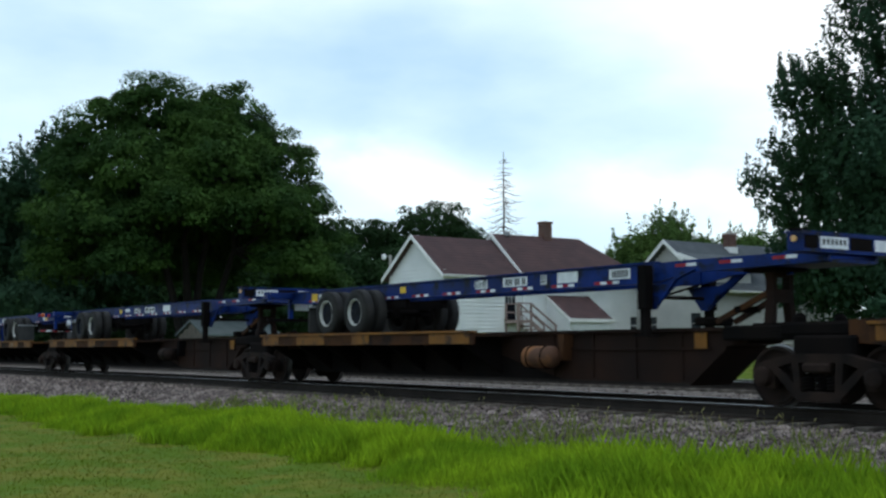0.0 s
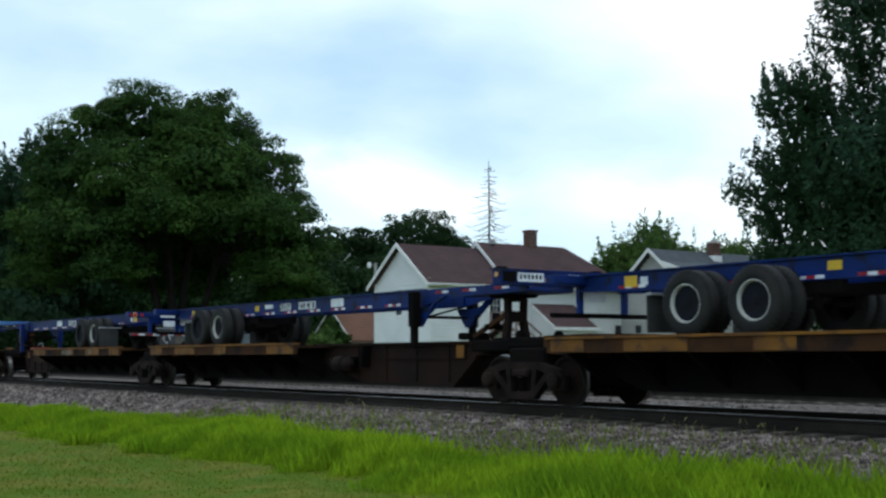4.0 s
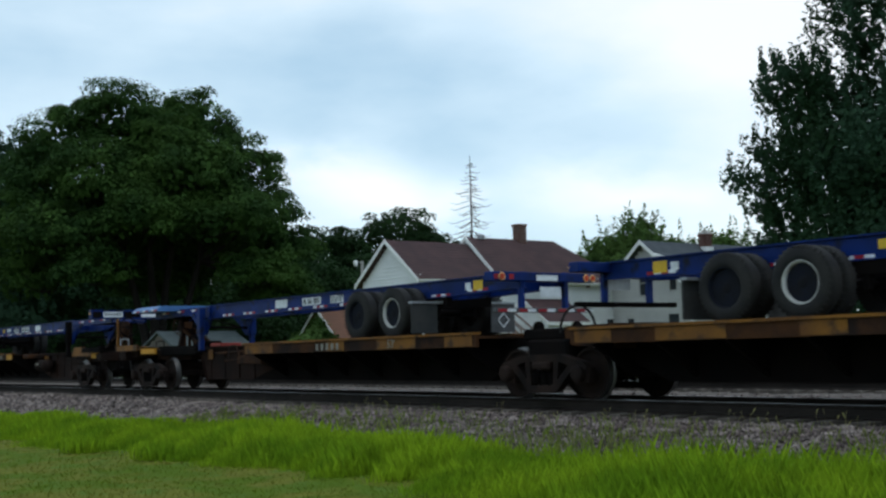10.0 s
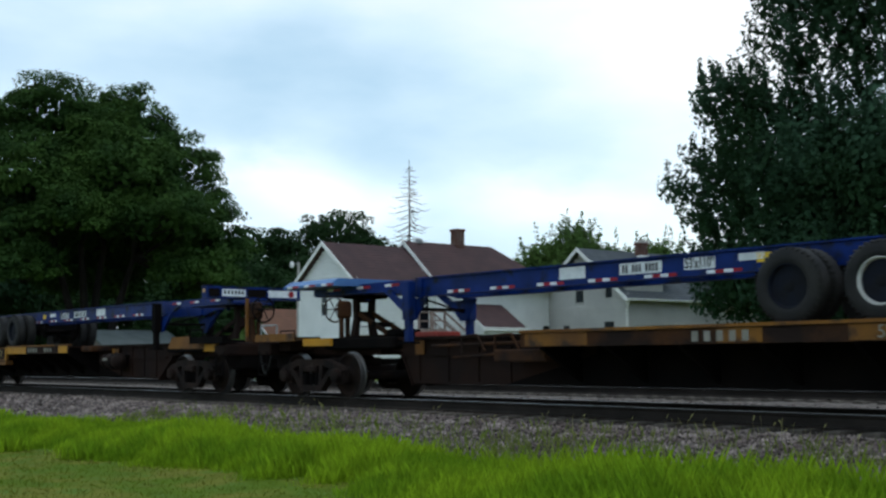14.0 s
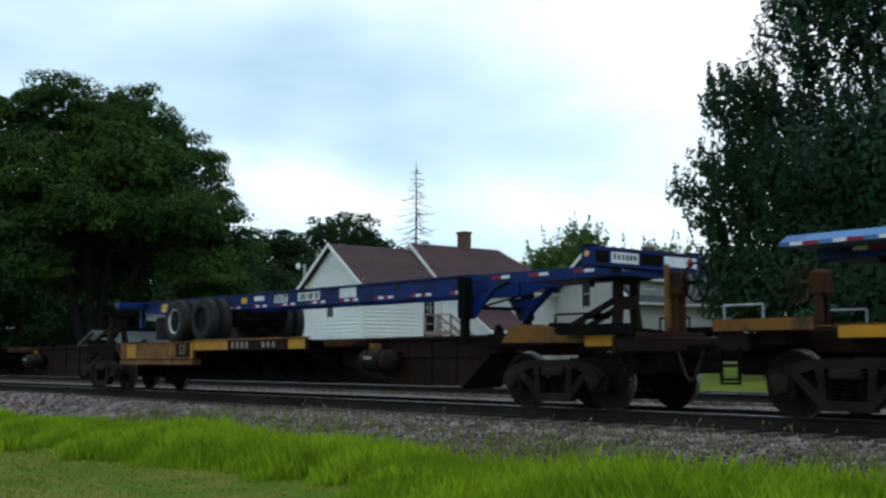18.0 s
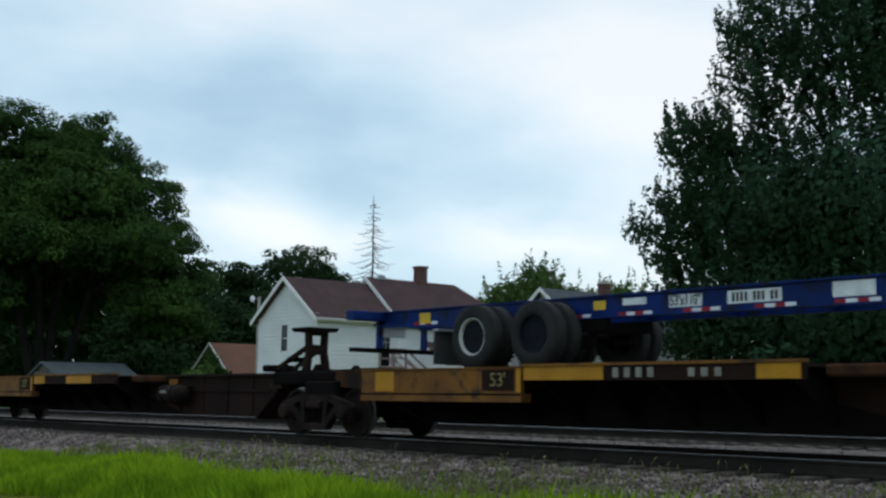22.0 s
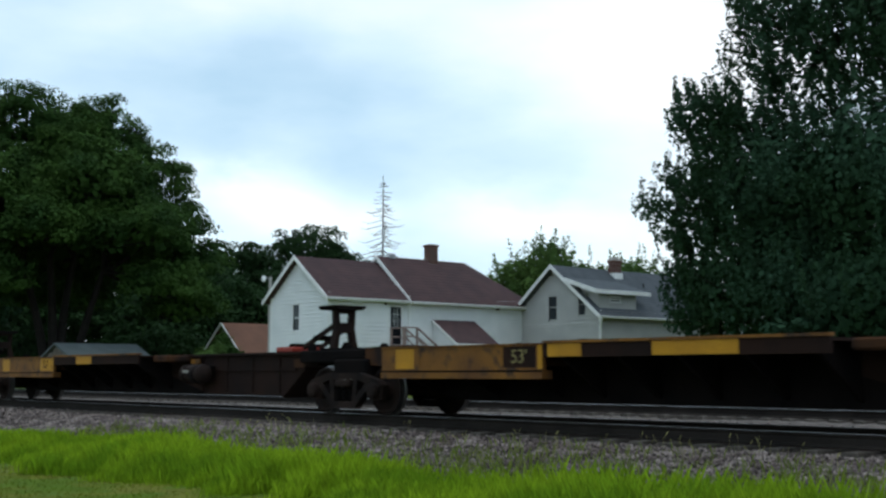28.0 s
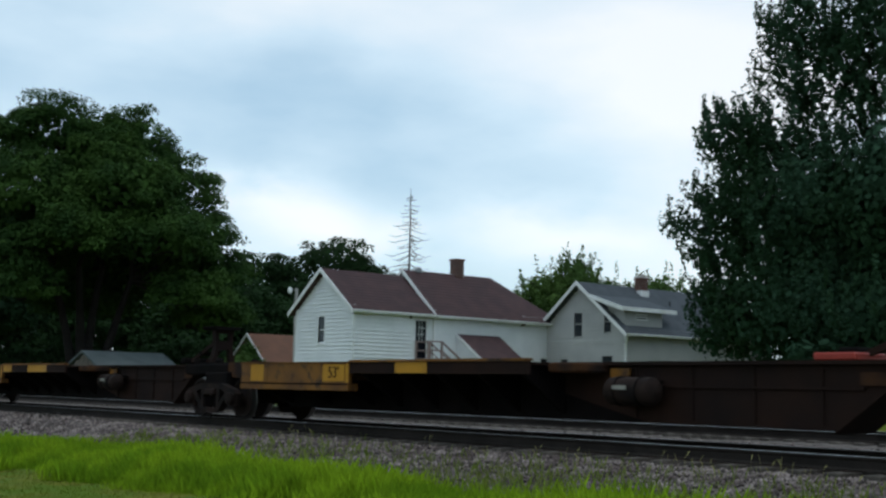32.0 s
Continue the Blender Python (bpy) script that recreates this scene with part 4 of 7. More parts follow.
def chimney(house, x, y, z0, z1, wx, wy, cap=False):
    body = part("chimney", Shape().box(x - wx / 2 + 0.02, x + wx / 2 - 0.02, y - wy / 2 + 0.02, y + wy / 2 - 0.02, z0, z1), CONCRETE, house, "square brick chimney")
    s = Shape()
    rows = int((z1 - z0) / 0.085)
    for r in range(rows):
        z = z0 + r * (z1 - z0) / rows
        for k in range(3):
            off = 0.0 if r % 2 else 0.11
            for side in (-1, 1):
                a, b = -wx / 2 + k * wx / 3 + 0.006, -wx / 2 + (k + 1) * wx / 3 - 0.006
                s.box(x + a, x + b, *sorted((y + side * wy / 2, y + side * (wy / 2 - 0.06))), z + 0.006, z + 0.075)
                a, b = -wy / 2 + k * wy / 3 + 0.006, -wy / 2 + (k + 1) * wy / 3 - 0.006
                s.box(*sorted((x + side * wx / 2, x + side * (wx / 2 - 0.06))), y + a, y + b, z + 0.006, z + 0.075)
    tagged(part("brickwork", s, BRICK, body), kind="stuff")
    c = Shape().box(x - wx / 2 - 0.05, x + wx / 2 + 0.05, y - wy / 2 - 0.05, y + wy / 2 + 0.05, z1 - 0.14, z1 - 0.02)
    part("chimney_crown", c, BRICK, body)
    if cap:
        part("chimney_cap", Shape().box(x - wx / 2 - 0.03, x + wx / 2 + 0.03, y - wy / 2 - 0.03, y + wy / 2 + 0.03, z1, z1 + 0.12).box(x - 0.12, x + 0.12, y - 0.12, y + 0.12, z1 + 0.12, z1 + 0.25), CONCRETE, body, "pale cap")
        part("flashing", Shape().box(x - wx / 2 - 0.06, x + wx / 2 + 0.06, y - wy / 2 - 0.06, y + wy / 2 + 0.06, z0 + 0.3, z0 + 0.75), TRIM, body, "white flashing")


def build_white_house():
    g = 1.0
    h = thing("white_house", (0, 0, 0), "long white clapboard house with dark brown shingle roof", "house")
    xr, half, over = -57.45, 2.85, 0.38
    xn, xf = xr + half, xr - half
    zr, ze = 8.18, 6.02          # low part: ridge and wall top
    y0, ym, y1 = 37.95, 43.55, 53.6
    slope = (zr - ze) / half
    zr2 = zr + 0.40
    ze2 = 6.03
    slope2 = (zr2 - ze2) / (half + 0.1)
    gable = {"top": zr - 0.30, "reach": lambda v: (0, 2 * half) if v < ze - 0.24 else ((v - ze + 0.24) / slope, 2 * half - (v - ze + 0.24) / slope)}
    win = [(2.35, 2.95, 3.95, 5.45)]
    lapped_wall("wall_gable", h, (xf, y0), (xn, y0), g, gable, win, SIDING)
    window(h, (xf, y0), (xn, y0), *win[0], bars=1)
    flat = lambda a, b, top: {"top": top, "reach": lambda v: (a, b)}
    door = (4.25, 5.15, 3.25, 5.45)
    lapped_wall("wall_side", h, (xn, y0), (xn, ym), g, flat(0, ym - y0, ze), [door], SIDING)
    lapped_wall("wall_side", h, (xn + 0.10, ym), (xn + 0.10, y1), g, flat(0, y1 - ym, ze2), [(8.6, 9.3, 2.4, 3.5)], SIDING)
    window(h, (xn + 0.10, ym), (xn + 0.10, y1), 8.6, 9.3, 2.4, 3.5)
    lapped_wall("wall_back", h, (xf, y1), (xf, y0), g, flat(0, y1 - y0, ze), [], SIDING, 0.4)
    lapped_wall("wall_far_end", h, (xn, y1), (xf, y1), g, flat(0, 2 * half, ze - 0.3), [], SIDING, 0.4)
    s = Shape().prism([(xf, ze), (xn + 0.1, ze2), (xr, zr2 - 0.1)], ym, ym + 0.1)
    part("wall_step", s, SIDING, h)
    for c in ((xn - 0.02, xn + 0.035, y0 - 0.03, y0 + 0.10, g, ze), (xf - 0.03, xf + 0.10, y0 - 0.035, y0 + 0.05, g, ze),
              (xn + 0.04, xn + 0.14, ym - 0.04, ym + 0.1, g, ze2), (xn + 0.06, xn + 0.14, y1 - 0.1, y1 + 0.03, g, ze2)):
        part("corner_board", Shape().box(*c), TRIM, h)
    e = lambda k, sl, r: (xr + k * (half + over), r - sl * (half + over))
    roof(h, [e(-1, slope, zr), (xr, zr), e(1, slope, zr)], y0 - 0.35, ym + 0.2, ROOF_BROWN)
    fascia(h, [e(-1, slope, zr), (xr, zr), e(1, slope, zr)], y0 - 0.35)
    e2 = lambda k: (xr + k * (half + 0.48), zr2 - slope2 * (half + 0.48))
    # high part, hipped at its far end
    hip = 3.4
    s1 = [e2(-1), (xr, zr2), e2(1)]
    roof(h, s1, ym - 0.1, y1 + 0.35 - hip, ROOF_BROWN)
    fascia(h, s1, ym - 0.1)
    (xa, za), _, (xb, zb) = s1
    yh0, yh1 = y1 + 0.35 - hip, y1 + 0.40
    n = 12
    hips = part("roof", Shape().prism([(xa, za - 0.25), (xb, zb - 0.25), (xr, zr2 - 0.3)], yh0 - 0.1, yh0), ROOF_BROWN, h)
    for k in range(n):
        t0, t1 = k / n, (k + 1) / n
        for sx, (xe, zee) in ((-1, s1[0]), (1, s1[2])):
            p = lambda t, u: (xr + (xe - xr) * t, yh0 + (yh1 - yh0) * u, zr2 + (zee - zr2) * t)
            a, b, c, d = p(t0, 0), p(t1, 0), p(t1, t1), p(t0, t0)
            q = [a, b, c, d]
            part("shingle_course", Shape().add(q + [(x, y, z - 0.1) for x, y, z in q], [(0, 1, 2, 3), (7, 6, 5, 4), (0, 4, 5, 1), (1, 5, 6, 2), (2, 6, 7, 3), (3, 7, 4, 0)]), ROOF_BROWN, hips)
        L = lambda t, k2: (xr + (s1[k2][0] - xr) * t, yh0 + (yh1 - yh0) * t, zr2 + (za - zr2) * t)
        q = [L(t0, 0), L(t0, 2), L(t1, 2), L(t1, 0)]
        part("shingle_course", Shape().add(q + [(x, y, z - 0.1) for x, y, z in q], [(0, 1, 2, 3), (7, 6, 5, 4), (0, 4, 5, 1), (1, 5, 6, 2), (2, 6, 7, 3), (3, 7, 4, 0)]), ROOF_BROWN, hips)
    xe, zee = e(1, slope, zr)
    gutter(h, xe - 0.02, y0 - 0.35, ym - 0.1, zee)
    gutter(h, s1[2][0] - 0.02, ym - 0.1, y1 + 0.4, s1[2][1])
    part("soffit", Shape().box(xn, xe, y0 - 0.3, ym, zee - 0.16, zee - 0.12).box(xn + 0.1, s1[2][0], ym, y1 + 0.3, s1[2][1] - 0.16, s1[2][1] - 0.12), TRIM, h)
    chimney(h, xr, 47.75, zr2 - 0.3, 9.55, 0.62, 0.62)
    part("roof_vent", Shape().lathe([(zr2 - 0.1, 0.22), (zr2 + 0.12, 0.22), (zr2 + 0.2, 0.12), (zr2 + 0.2, 0.0)], (xr + 0.1, 44.6, 0), "z", 12), GALV, h)
    # side door
    m = pose(xn + 0.02, y0 + door[0], door[2], 0, 0, 90)
    d = part("door", Shape().box(0.05, 0.85, 0.02, 0.07, 0, 2.12), RIMDARK, h, "dark painted door with glazed upper half", m)
    part("door_pane", Shape().box(0.13, 0.77, 0.005, 0.03, 0.95, 2.05), GLASS, d)
    part("door_frame", Shape().box(-0.08, 0.05, -0.03, 0.06, 0, 2.2).box(0.85, 0.98, -0.03, 0.06, 0, 2.2).box(-0.08, 0.98, -0.03, 0.06, 2.12, 2.24), TRIM, d)
    mun = Shape()
    for k in (1, 2):
        mun.box(0.13 + 0.213 * k - 0.012, 0.13 + 0.213 * k + 0.012, -0.004, 0.01, 0.95, 2.05)
        mun.box(0.13, 0.77, -0.004, 0.01, 0.95 + 0.37 * k - 0.012, 0.95 + 0.37 * k + 0.012)
    part("muntin", mun, TRIM, d)
    part("wall_lamp", Shape().box(xn + 0.02, xn + 0.16, y0 + 3.85, y0 + 3.97, 5.45, 5.7, 0.03), BLACK, h, "small dark porch lamp")
    # porch steps with two railings
    st = thing("porch_steps", (xn, 42.2, 0), "wooden porch steps with two weathered pinkish railings", "steps")
    part("landing", Shape().box(0.05, 1.3, 0, 1.1, 3.02, 3.20), STEPWOOD, st)
    for k in range(7):
        part("step", Shape().box(0.1, 1.25, 1.1 + 0.28 * k, 1.1 + 0.28 * (k + 1), 3.0 - 0.19 * (k + 1), 3.06 - 0.19 * (k + 1)), STEPWOOD, st)
    for px in (0.07, 1.28):
        part("stringer", Shape().beam((px, 1.1, 3.0), (px, 3.1, 1.6), 0.06, 0.25), STEPWOOD, st)
    for px in (0.12, 1.22):
        for py in (0.06, 1.05):
            part("post", Shape().box(px - 0.05, px + 0.05, py - 0.05, py + 0.05, 0.9, 3.02), STEPWOOD, st)
    for x in (0.12, 1.22):
        r = Shape()
        for y in (0.06, 1.05):
            r.box(x - 0.05, x + 0.05, y - 0.05, y + 0.05, 3.1, 4.18)
        r.box(x - 0.05, x + 0.05, 0.0, 1.1, 4.12, 4.2).box(x - 0.03, x + 0.03, 0.0, 1.1, 3.62, 3.70)
        r.beam((x, 1.05, 4.16), (x, 2.9, 2.9), 0.09, 0.09).beam((x, 1.05, 3.66), (x, 2.9, 2.4), 0.06, 0.08)
        r.box(x - 0.05, x + 0.05, 2.85, 2.95, 1.6, 2.95)
        part("railing", r, STEPWOOD, st)
    # lean-to over the cellar way
    lx0, lx1 = xn + 0.12, xn + 2.35
    yl0, yl1 = 45.25, 48.65
    part("lean_to_roof", Shape().prism([(lx0, 4.62), (lx1, 3.16), (lx1, 3.26), (lx0, 4.74)], yl0, yl1), ROOF_BROWN, h, "dark brown shed roof over the cellar way")
    lapped_wall("lean_to_wall", h, (lx0, yl0 + 0.12), (lx1 - 0.15, yl0 + 0.12), g, {"top": 4.55, "reach": lambda v: (0, max(0.0, min(lx1 - lx0 - 0.15, (4.62 - v) / 0.655)))}, [], SIDING)
    lapped_wall("lean_to_wall", h, (lx1 - 0.15, yl0 + 0.12), (lx1 - 0.15, yl1 - 0.1), g, flat(0, yl1 - yl0 - 0.22, 3.2), [], SIDING)
    part("lean_to_trim", Shape().prism([(lx0, 4.60), (lx1, 3.14), (lx1, 3.30), (lx0, 4.76)], yl0 - 0.04, yl0).box(lx1, lx1 + 0.05, yl0, yl1 + 0.1, 3.08, 3.28), TRIM, h)
    return h


def build_grey_house():
    g = 1.1
    h = thing("grey_house", (0, 0, 0), "cream clapboard house with dark grey shingle roof and dormer", "house")
    xr, half, over = -51.6, 3.55, 0.42
    xn, xf = xr + half, xr - half
    zr, ze = 8.16, 5.27
    y0, y1 = 52.75, 66.5
    slope = (zr - ze) / half
    gable = {"top": zr - 0.30, "reach": lambda v: (0, 2 * half) if v < ze - 0.24 else ((v - ze + 0.24) / slope, 2 * half - (v - ze + 0.24) / slope)}
    wins = [(3.0, 3.66, 4.85, 6.35), (5.45, 5.98, 5.05, 6.30), (1.9, 2.45, 2.4, 3.55), (5.3, 6.1, 2.4, 3.62)]
    lapped_wall("wall_gable", h, (xf, y0), (xn, y0), g, gable, wins, SIDING_GREY)
    for w in wins:
        window(h, (xf, y0), (xn, y0), *w, trim=SIDING_GREY)
    flat = lambda a, b, top: {"top": top, "reach": lambda v: (a, b)}
    side_w = [(4.4, 5.0, 2.5, 3.45)]
    lapped_wall("wall_side", h, (xn, y0), (xn, y1), g, flat(0, y1 - y0, ze), side_w, SIDING_GREY)
    for w in side_w:
        window(h, (xn, y0), (xn, y1), *w)
    lapped_wall("wall_back", h, (xf, y1), (xf, y0), g, flat(0, y1 - y0, ze), [], SIDING_GREY, 0.4)
    lapped_wall("wall_far_gable", h, (xn, y1), (xf, y1), g, gable, [], SIDING_GREY, 0.4)
    part("belt_board", Shape().box(xf, xn, y0 - 0.05, y0 - 0.02, 4.42, 4.55), SIDING_GREY, h)
    part("corner_board", Shape().box(xn - 0.10, xn + 0.035, y0 - 0.035, y0 + 0.10, g, ze), TRIM, h)
    e = lambda k: (xr + k * (half + over), zr - slope * (half + over))
    prof = [e(-1), (xr, zr), e(1)]
    roof(h, prof, y0 - 0.45, y1 + 0.4, ROOF_GREY)
    fascia(h, prof, y0 - 0.45, size=0.22)
    gutter(h, prof[2][0] - 0.02, y0 - 0.45, y1 + 0.4, prof[2][1])
    x, z = prof[2]
    part("downpipe", Shape().bar((x + 0.06, y0 - 0.3, z - 0.1), (x - 0.2, y0 - 0.2, z - 0.45), 0.045).bar((x - 0.2, y0 - 0.2, z - 0.45), (xn + 0.05, y0 - 0.05, z - 0.7), 0.045).bar((xn + 0.05, y0 - 0.05, z - 0.7), (xn + 0.05, y0 - 0.05, g), 0.045), TRIM, h)
    chimney(h, xr + 0.45, 57.75, zr - 1.0, 8.72, 0.55, 0.62, cap=True)
    # shed dormer
    d0, d1 = y0 + 0.2, y0 + 3.55
    dx = xr + 3.3
    dz = zr - slope * 3.3
    rz0, rz1 = zr - slope * 1.25 + 0.02, 6.36
    part("dormer_roof", Shape().prism([(xr + 1.15, rz0), (dx + 0.40, rz1), (dx + 0.40, rz1 + 0.12), (xr + 1.15, rz0 + 0.14)], d0 - 0.55, d1 + 0.9), ROOF_GREY, h)
    part("dormer_trim", Shape().box(dx + 0.40, dx + 0.45, d0 - 0.60, d1 + 0.9, rz1 - 0.10, rz1 + 0.13).prism([(xr + 1.15, rz0 - 0.1), (dx + 0.40, rz1 - 0.12), (dx + 0.40, rz1 + 0.13), (xr + 1.15, rz0 + 0.15)], d0 - 0.66, d0 - 0.60), TRIM, h, "white dormer fascia")
    lapped_wall("dormer_front", h, (dx, d0), (dx, d1), dz - 0.1, flat(0, d1 - d0, rz1 + 0.05), [(1.0, 1.9, dz + 0.38, dz + 0.62)], SIDING_GREY)
    window(h, (dx, d0), (dx, d1), 1.0, 1.9, dz + 0.38, dz + 0.62)
    for y in (d0, d1):
        part("dormer_cheek", Shape().prism([(xr + 1.3, zr - slope * 1.3 - 0.1), (dx, dz - 0.1), (dx, rz1 + 0.05), (xr + 1.3, rz0 + 0.0)], y - 0.03, y + 0.03), SIDING_GREY, h)
    part("roof_vent", Shape().lathe([(6.8, 0.05), (7.3, 0.05), (7.3, 0.0)], (xr + 1.4, 59.4, 0), "z", 8), BLACK, h)
    return h


def build_small_buildings():
    # gabled outbuilding with a tan roof, partly overgrown
    h = thing("tan_roofed_house", (0, 0, 0), "low house with tan shingle roof, vines on its gable", "house")
    xr, half, zr, ze, y0, y1, g = -74.6, 2.6, 5.15, 3.0, 43.4, 51.0, 0.7
    slope = (zr - ze) / half
    gable = {"top": zr - 0.30, "reach": lambda v: (0, 2 * half) if v < ze - 0.24 else ((v - ze + 0.24) / slope, 2 * half - (v - ze + 0.24) / slope)}
    lapped_wall("wall_gable", h, (xr - half, y0), (xr + half, y0), g, gable, [], SIDING_GREY, 0.3)
    n = 1500
    vx = rng.uniform(-half, half, n)
    vz = g + rng.uniform(0, 1, n) * (zr - 0.1 - slope * np.abs(vx) - g)
    cl = np.stack([xr + vx, np.full(n, y0 - 0.12), vz, np.full(n, 0.22)], 1)
    tagged(part("vine", quads("vine", leaf_cloud(cl, 8, 0.09, 0.5), LEAF_LIGHT), LEAF_LIGHT, h, "green vines over the gable"), kind="stuff")
    flat = {"top": ze, "reach": lambda v: (0, y1 - y0)}
    lapped_wall("wall_side", h, (xr + half, y0), (xr + half, y1), g, flat, [], SIDING_GREY, 0.3)
    lapped_wall("wall_back", h, (xr - half, y1), (xr - half, y0), g, flat, [], SIDING_GREY, 0.4)
    prof = [(xr - half - 0.3, zr - slope * (half + 0.3)), (xr, zr), (xr + half + 0.3, zr - slope * (half + 0.3))]
    roof(h, prof, y0 - 0.3, y1 + 0.3, ROOF_TAN)
    fascia(h, prof, y0 - 0.3, size=0.14)
    chimney(h, xr + 0.8, 48.3, zr - 0.8, 5.45, 0.6, 0.6)
    s = thing("grey_shed", (0, 0, 0), "low shed with pale grey pitched roof beside the tracks", "shed")
    xr, half, zr, ze, y0, y1, g = -75.6, 2.2, 3.56, 2.7, 31.7, 37.0, 0.55
    slope = (zr - ze) / half
    flat = {"top": ze, "reach": lambda v: (0, y1 - y0)}
    gable = {"top": zr - 0.30, "reach": lambda v: (0, 2 * half) if v < ze - 0.24 else ((v - ze + 0.24) / slope, 2 * half - (v - ze + 0.24) / slope)}
    lapped_wall("wall_gable", s, (xr - half, y0), (xr + half, y0), g, gable, [], WOOD, 0.3)
    lapped_wall("wall_side", s, (xr + half, y0), (xr + half, y1), g, flat, [(2.0, 3.2, g, 2.4)], WOOD, 0.3)
    part("door", Shape().box(xr + half - 0.08, xr + half - 0.03, y0 + 2.0, y0 + 3.2, g, 2.4), WOOD, s)
    prof = [(xr - half - 0.3, zr - slope * (half + 0.3)), (xr, zr), (xr + half + 0.3, zr - slope * (half + 0.3))]
    roof(s, prof, y0 - 0.2, y1 + 0.2, ROOF_GREEN)
    # yard lamp on a pole
    x, y = -66.0, 41.55
    p = thing("yard_lamp", (x, y, 1.0), "wooden pole with round white yard lamp", "lamp")
    part("pole", Shape().bar((0, 0, -0.3), (0, 0, 6.75), 0.12, 10, 0.10), CONCRETE, p)
    part("arm", Shape().bar((0, 0, 6.55), (0, -0.46, 6.72), 0.03), GALV, p)
    part("lamp_head", Shape().lathe([(6.42, 0.0), (6.42, 0.10), (6.55, 0.14), (6.68, 0.14), (6.78, 0.08), (6.78, 0.0)], (0, -0.50, 0), "z", 14), TRIM, p, "round white lamp head", smooth=True)


build_white_house()
build_grey_house()
build_small_buildings()



# ---- the train: trucks, spine car units, chassis ----
MOVING, SPINNING = [], []


def wheel_mesh():
    s = Shape()
    for side in (-1, 1):
        y = side * 0.75
        s.lathe([(y - side * 0.07, 0.09), (y - side * 0.07, ROLL_R + 0.026), (y - side * 0.042, ROLL_R + 0.024), (y - side * 0.036, ROLL_R + 0.002),
                 (y + side * 0.062, ROLL_R - 0.003), (y + side * 0.066, ROLL_R - 0.05), (y + side * 0.030, ROLL_R - 0.075), (y + side * 0.012, 0.30),
                 (y + side * 0.030, 0.17), (y + side * 0.075, 0.13), (y + side * 0.075, 0.0)], axis="y", n=32)
    s.lathe([(-1.02, 0.0), (-1.02, 0.075), (-0.68, 0.085), (0.68, 0.085), (1.02, 0.075), (1.02, 0.0)], axis="y", n=12)
    return s.mesh("wheelset", WHEEL, TREAD, smooth=True)


WHEEL_ME = wheel_mesh()
for poly in WHEEL_ME.polygons:  # the bright rolled tread and flange
    c = poly.center
    if math.hypot(c.x, c.z) > ROLL_R - 0.022:
        poly.material_index = 1


def frame_mesh(side):
    """A cast side frame: arched top chord, two triangular windows, spring nest."""
    y0, y1 = side * 1.08, side * 0.93
    s = Shape()
    s.prism([(-1.08, 0.62), (-0.98, 0.72), (-0.45, 0.86), (0.45, 0.86), (0.98, 0.72), (1.08, 0.62), (1.02, 0.56), (0.80, 0.60),
             (0.42, 0.73), (-0.42, 0.73), (-0.80, 0.60), (-1.02, 0.56)], y0, y1)
    for e in (-1, 1):
        s.prism([(e * 0.80, 0.66), (e * 0.64, 0.66), (e * 0.20, 0.24), (e * 0.36, 0.20)], y0, y1)
        s.prism([(e * 0.42, 0.78), (e * 0.30, 0.78), (e * 0.27, 0.30), (e * 0.36, 0.30)], y0, y1)
        s.prism([(e * 1.10, 0.60), (e * 1.06, 0.36), (e * 0.74, 0.33), (e * 0.70, 0.62)], y0 - side * 0.04, y1)
    s.prism([(-0.36, 0.16), (0.36, 0.16), (0.30, 0.30), (-0.30, 0.30)], y0, y1)
    s.v = [(x, y, 0.10 + (z - 0.16) * 0.9) for x, y, z in s.v]
    for e in (-1, 1):
        s.lathe([(side * 1.03, 0.0), (side * 1.03, 0.135), (side * 1.15, 0.13), (side * 1.17, 0.09), (side * 1.17, 0.0)], (e * 0.89, 0, ROLL_R), "y", 14)
    return s.mesh("side_frame", TRUCK)


def spring_mesh(turns=4.5, steps=54, k=5):
    """One coil spring, 0.21 m tall."""
    s = Shape()
    v = []
    for i in range(steps + 1):
        a = 2 * math.pi * turns * i / steps
        for j in range(k):
            b = 2 * math.pi * j / k
            r = 0.075 + 0.017 * math.cos(b)
            v.append((r * math.cos(a), r * math.sin(a), 0.21 * i / steps + 0.017 * math.sin(b)))
    return s.add(v, [(i * k + j, i * k + (j + 1) % k, (i + 1) * k + (j + 1) % k, (i + 1) * k + j) for i in range(steps) for j in range(k)]).mesh("spring", GRIME_SHADE)


FRAME_ME = {s: frame_mesh(s) for s in (-1, 1)}
SPRING_ME = spring_mesh()
BOLSTER_ME = (Shape().box(-0.22, 0.22, -1.13, 1.13, 0.48, 0.61, 0.03).box(-0.3, 0.3, -0.45, 0.45, 0.60, 0.76, 0.03)
              .lathe([(0.70, 0.0), (0.70, 0.2), (0.84, 0.2), (0.84, 0.0)], axis="z", n=16)).mesh("bolster", TRUCK)
BRAKE_ME = Shape().beam((0, -0.7, 0.38), (0, 0.7, 0.38), 0.09, 0.12).mesh("brake_beam", GRIME_SHADE)


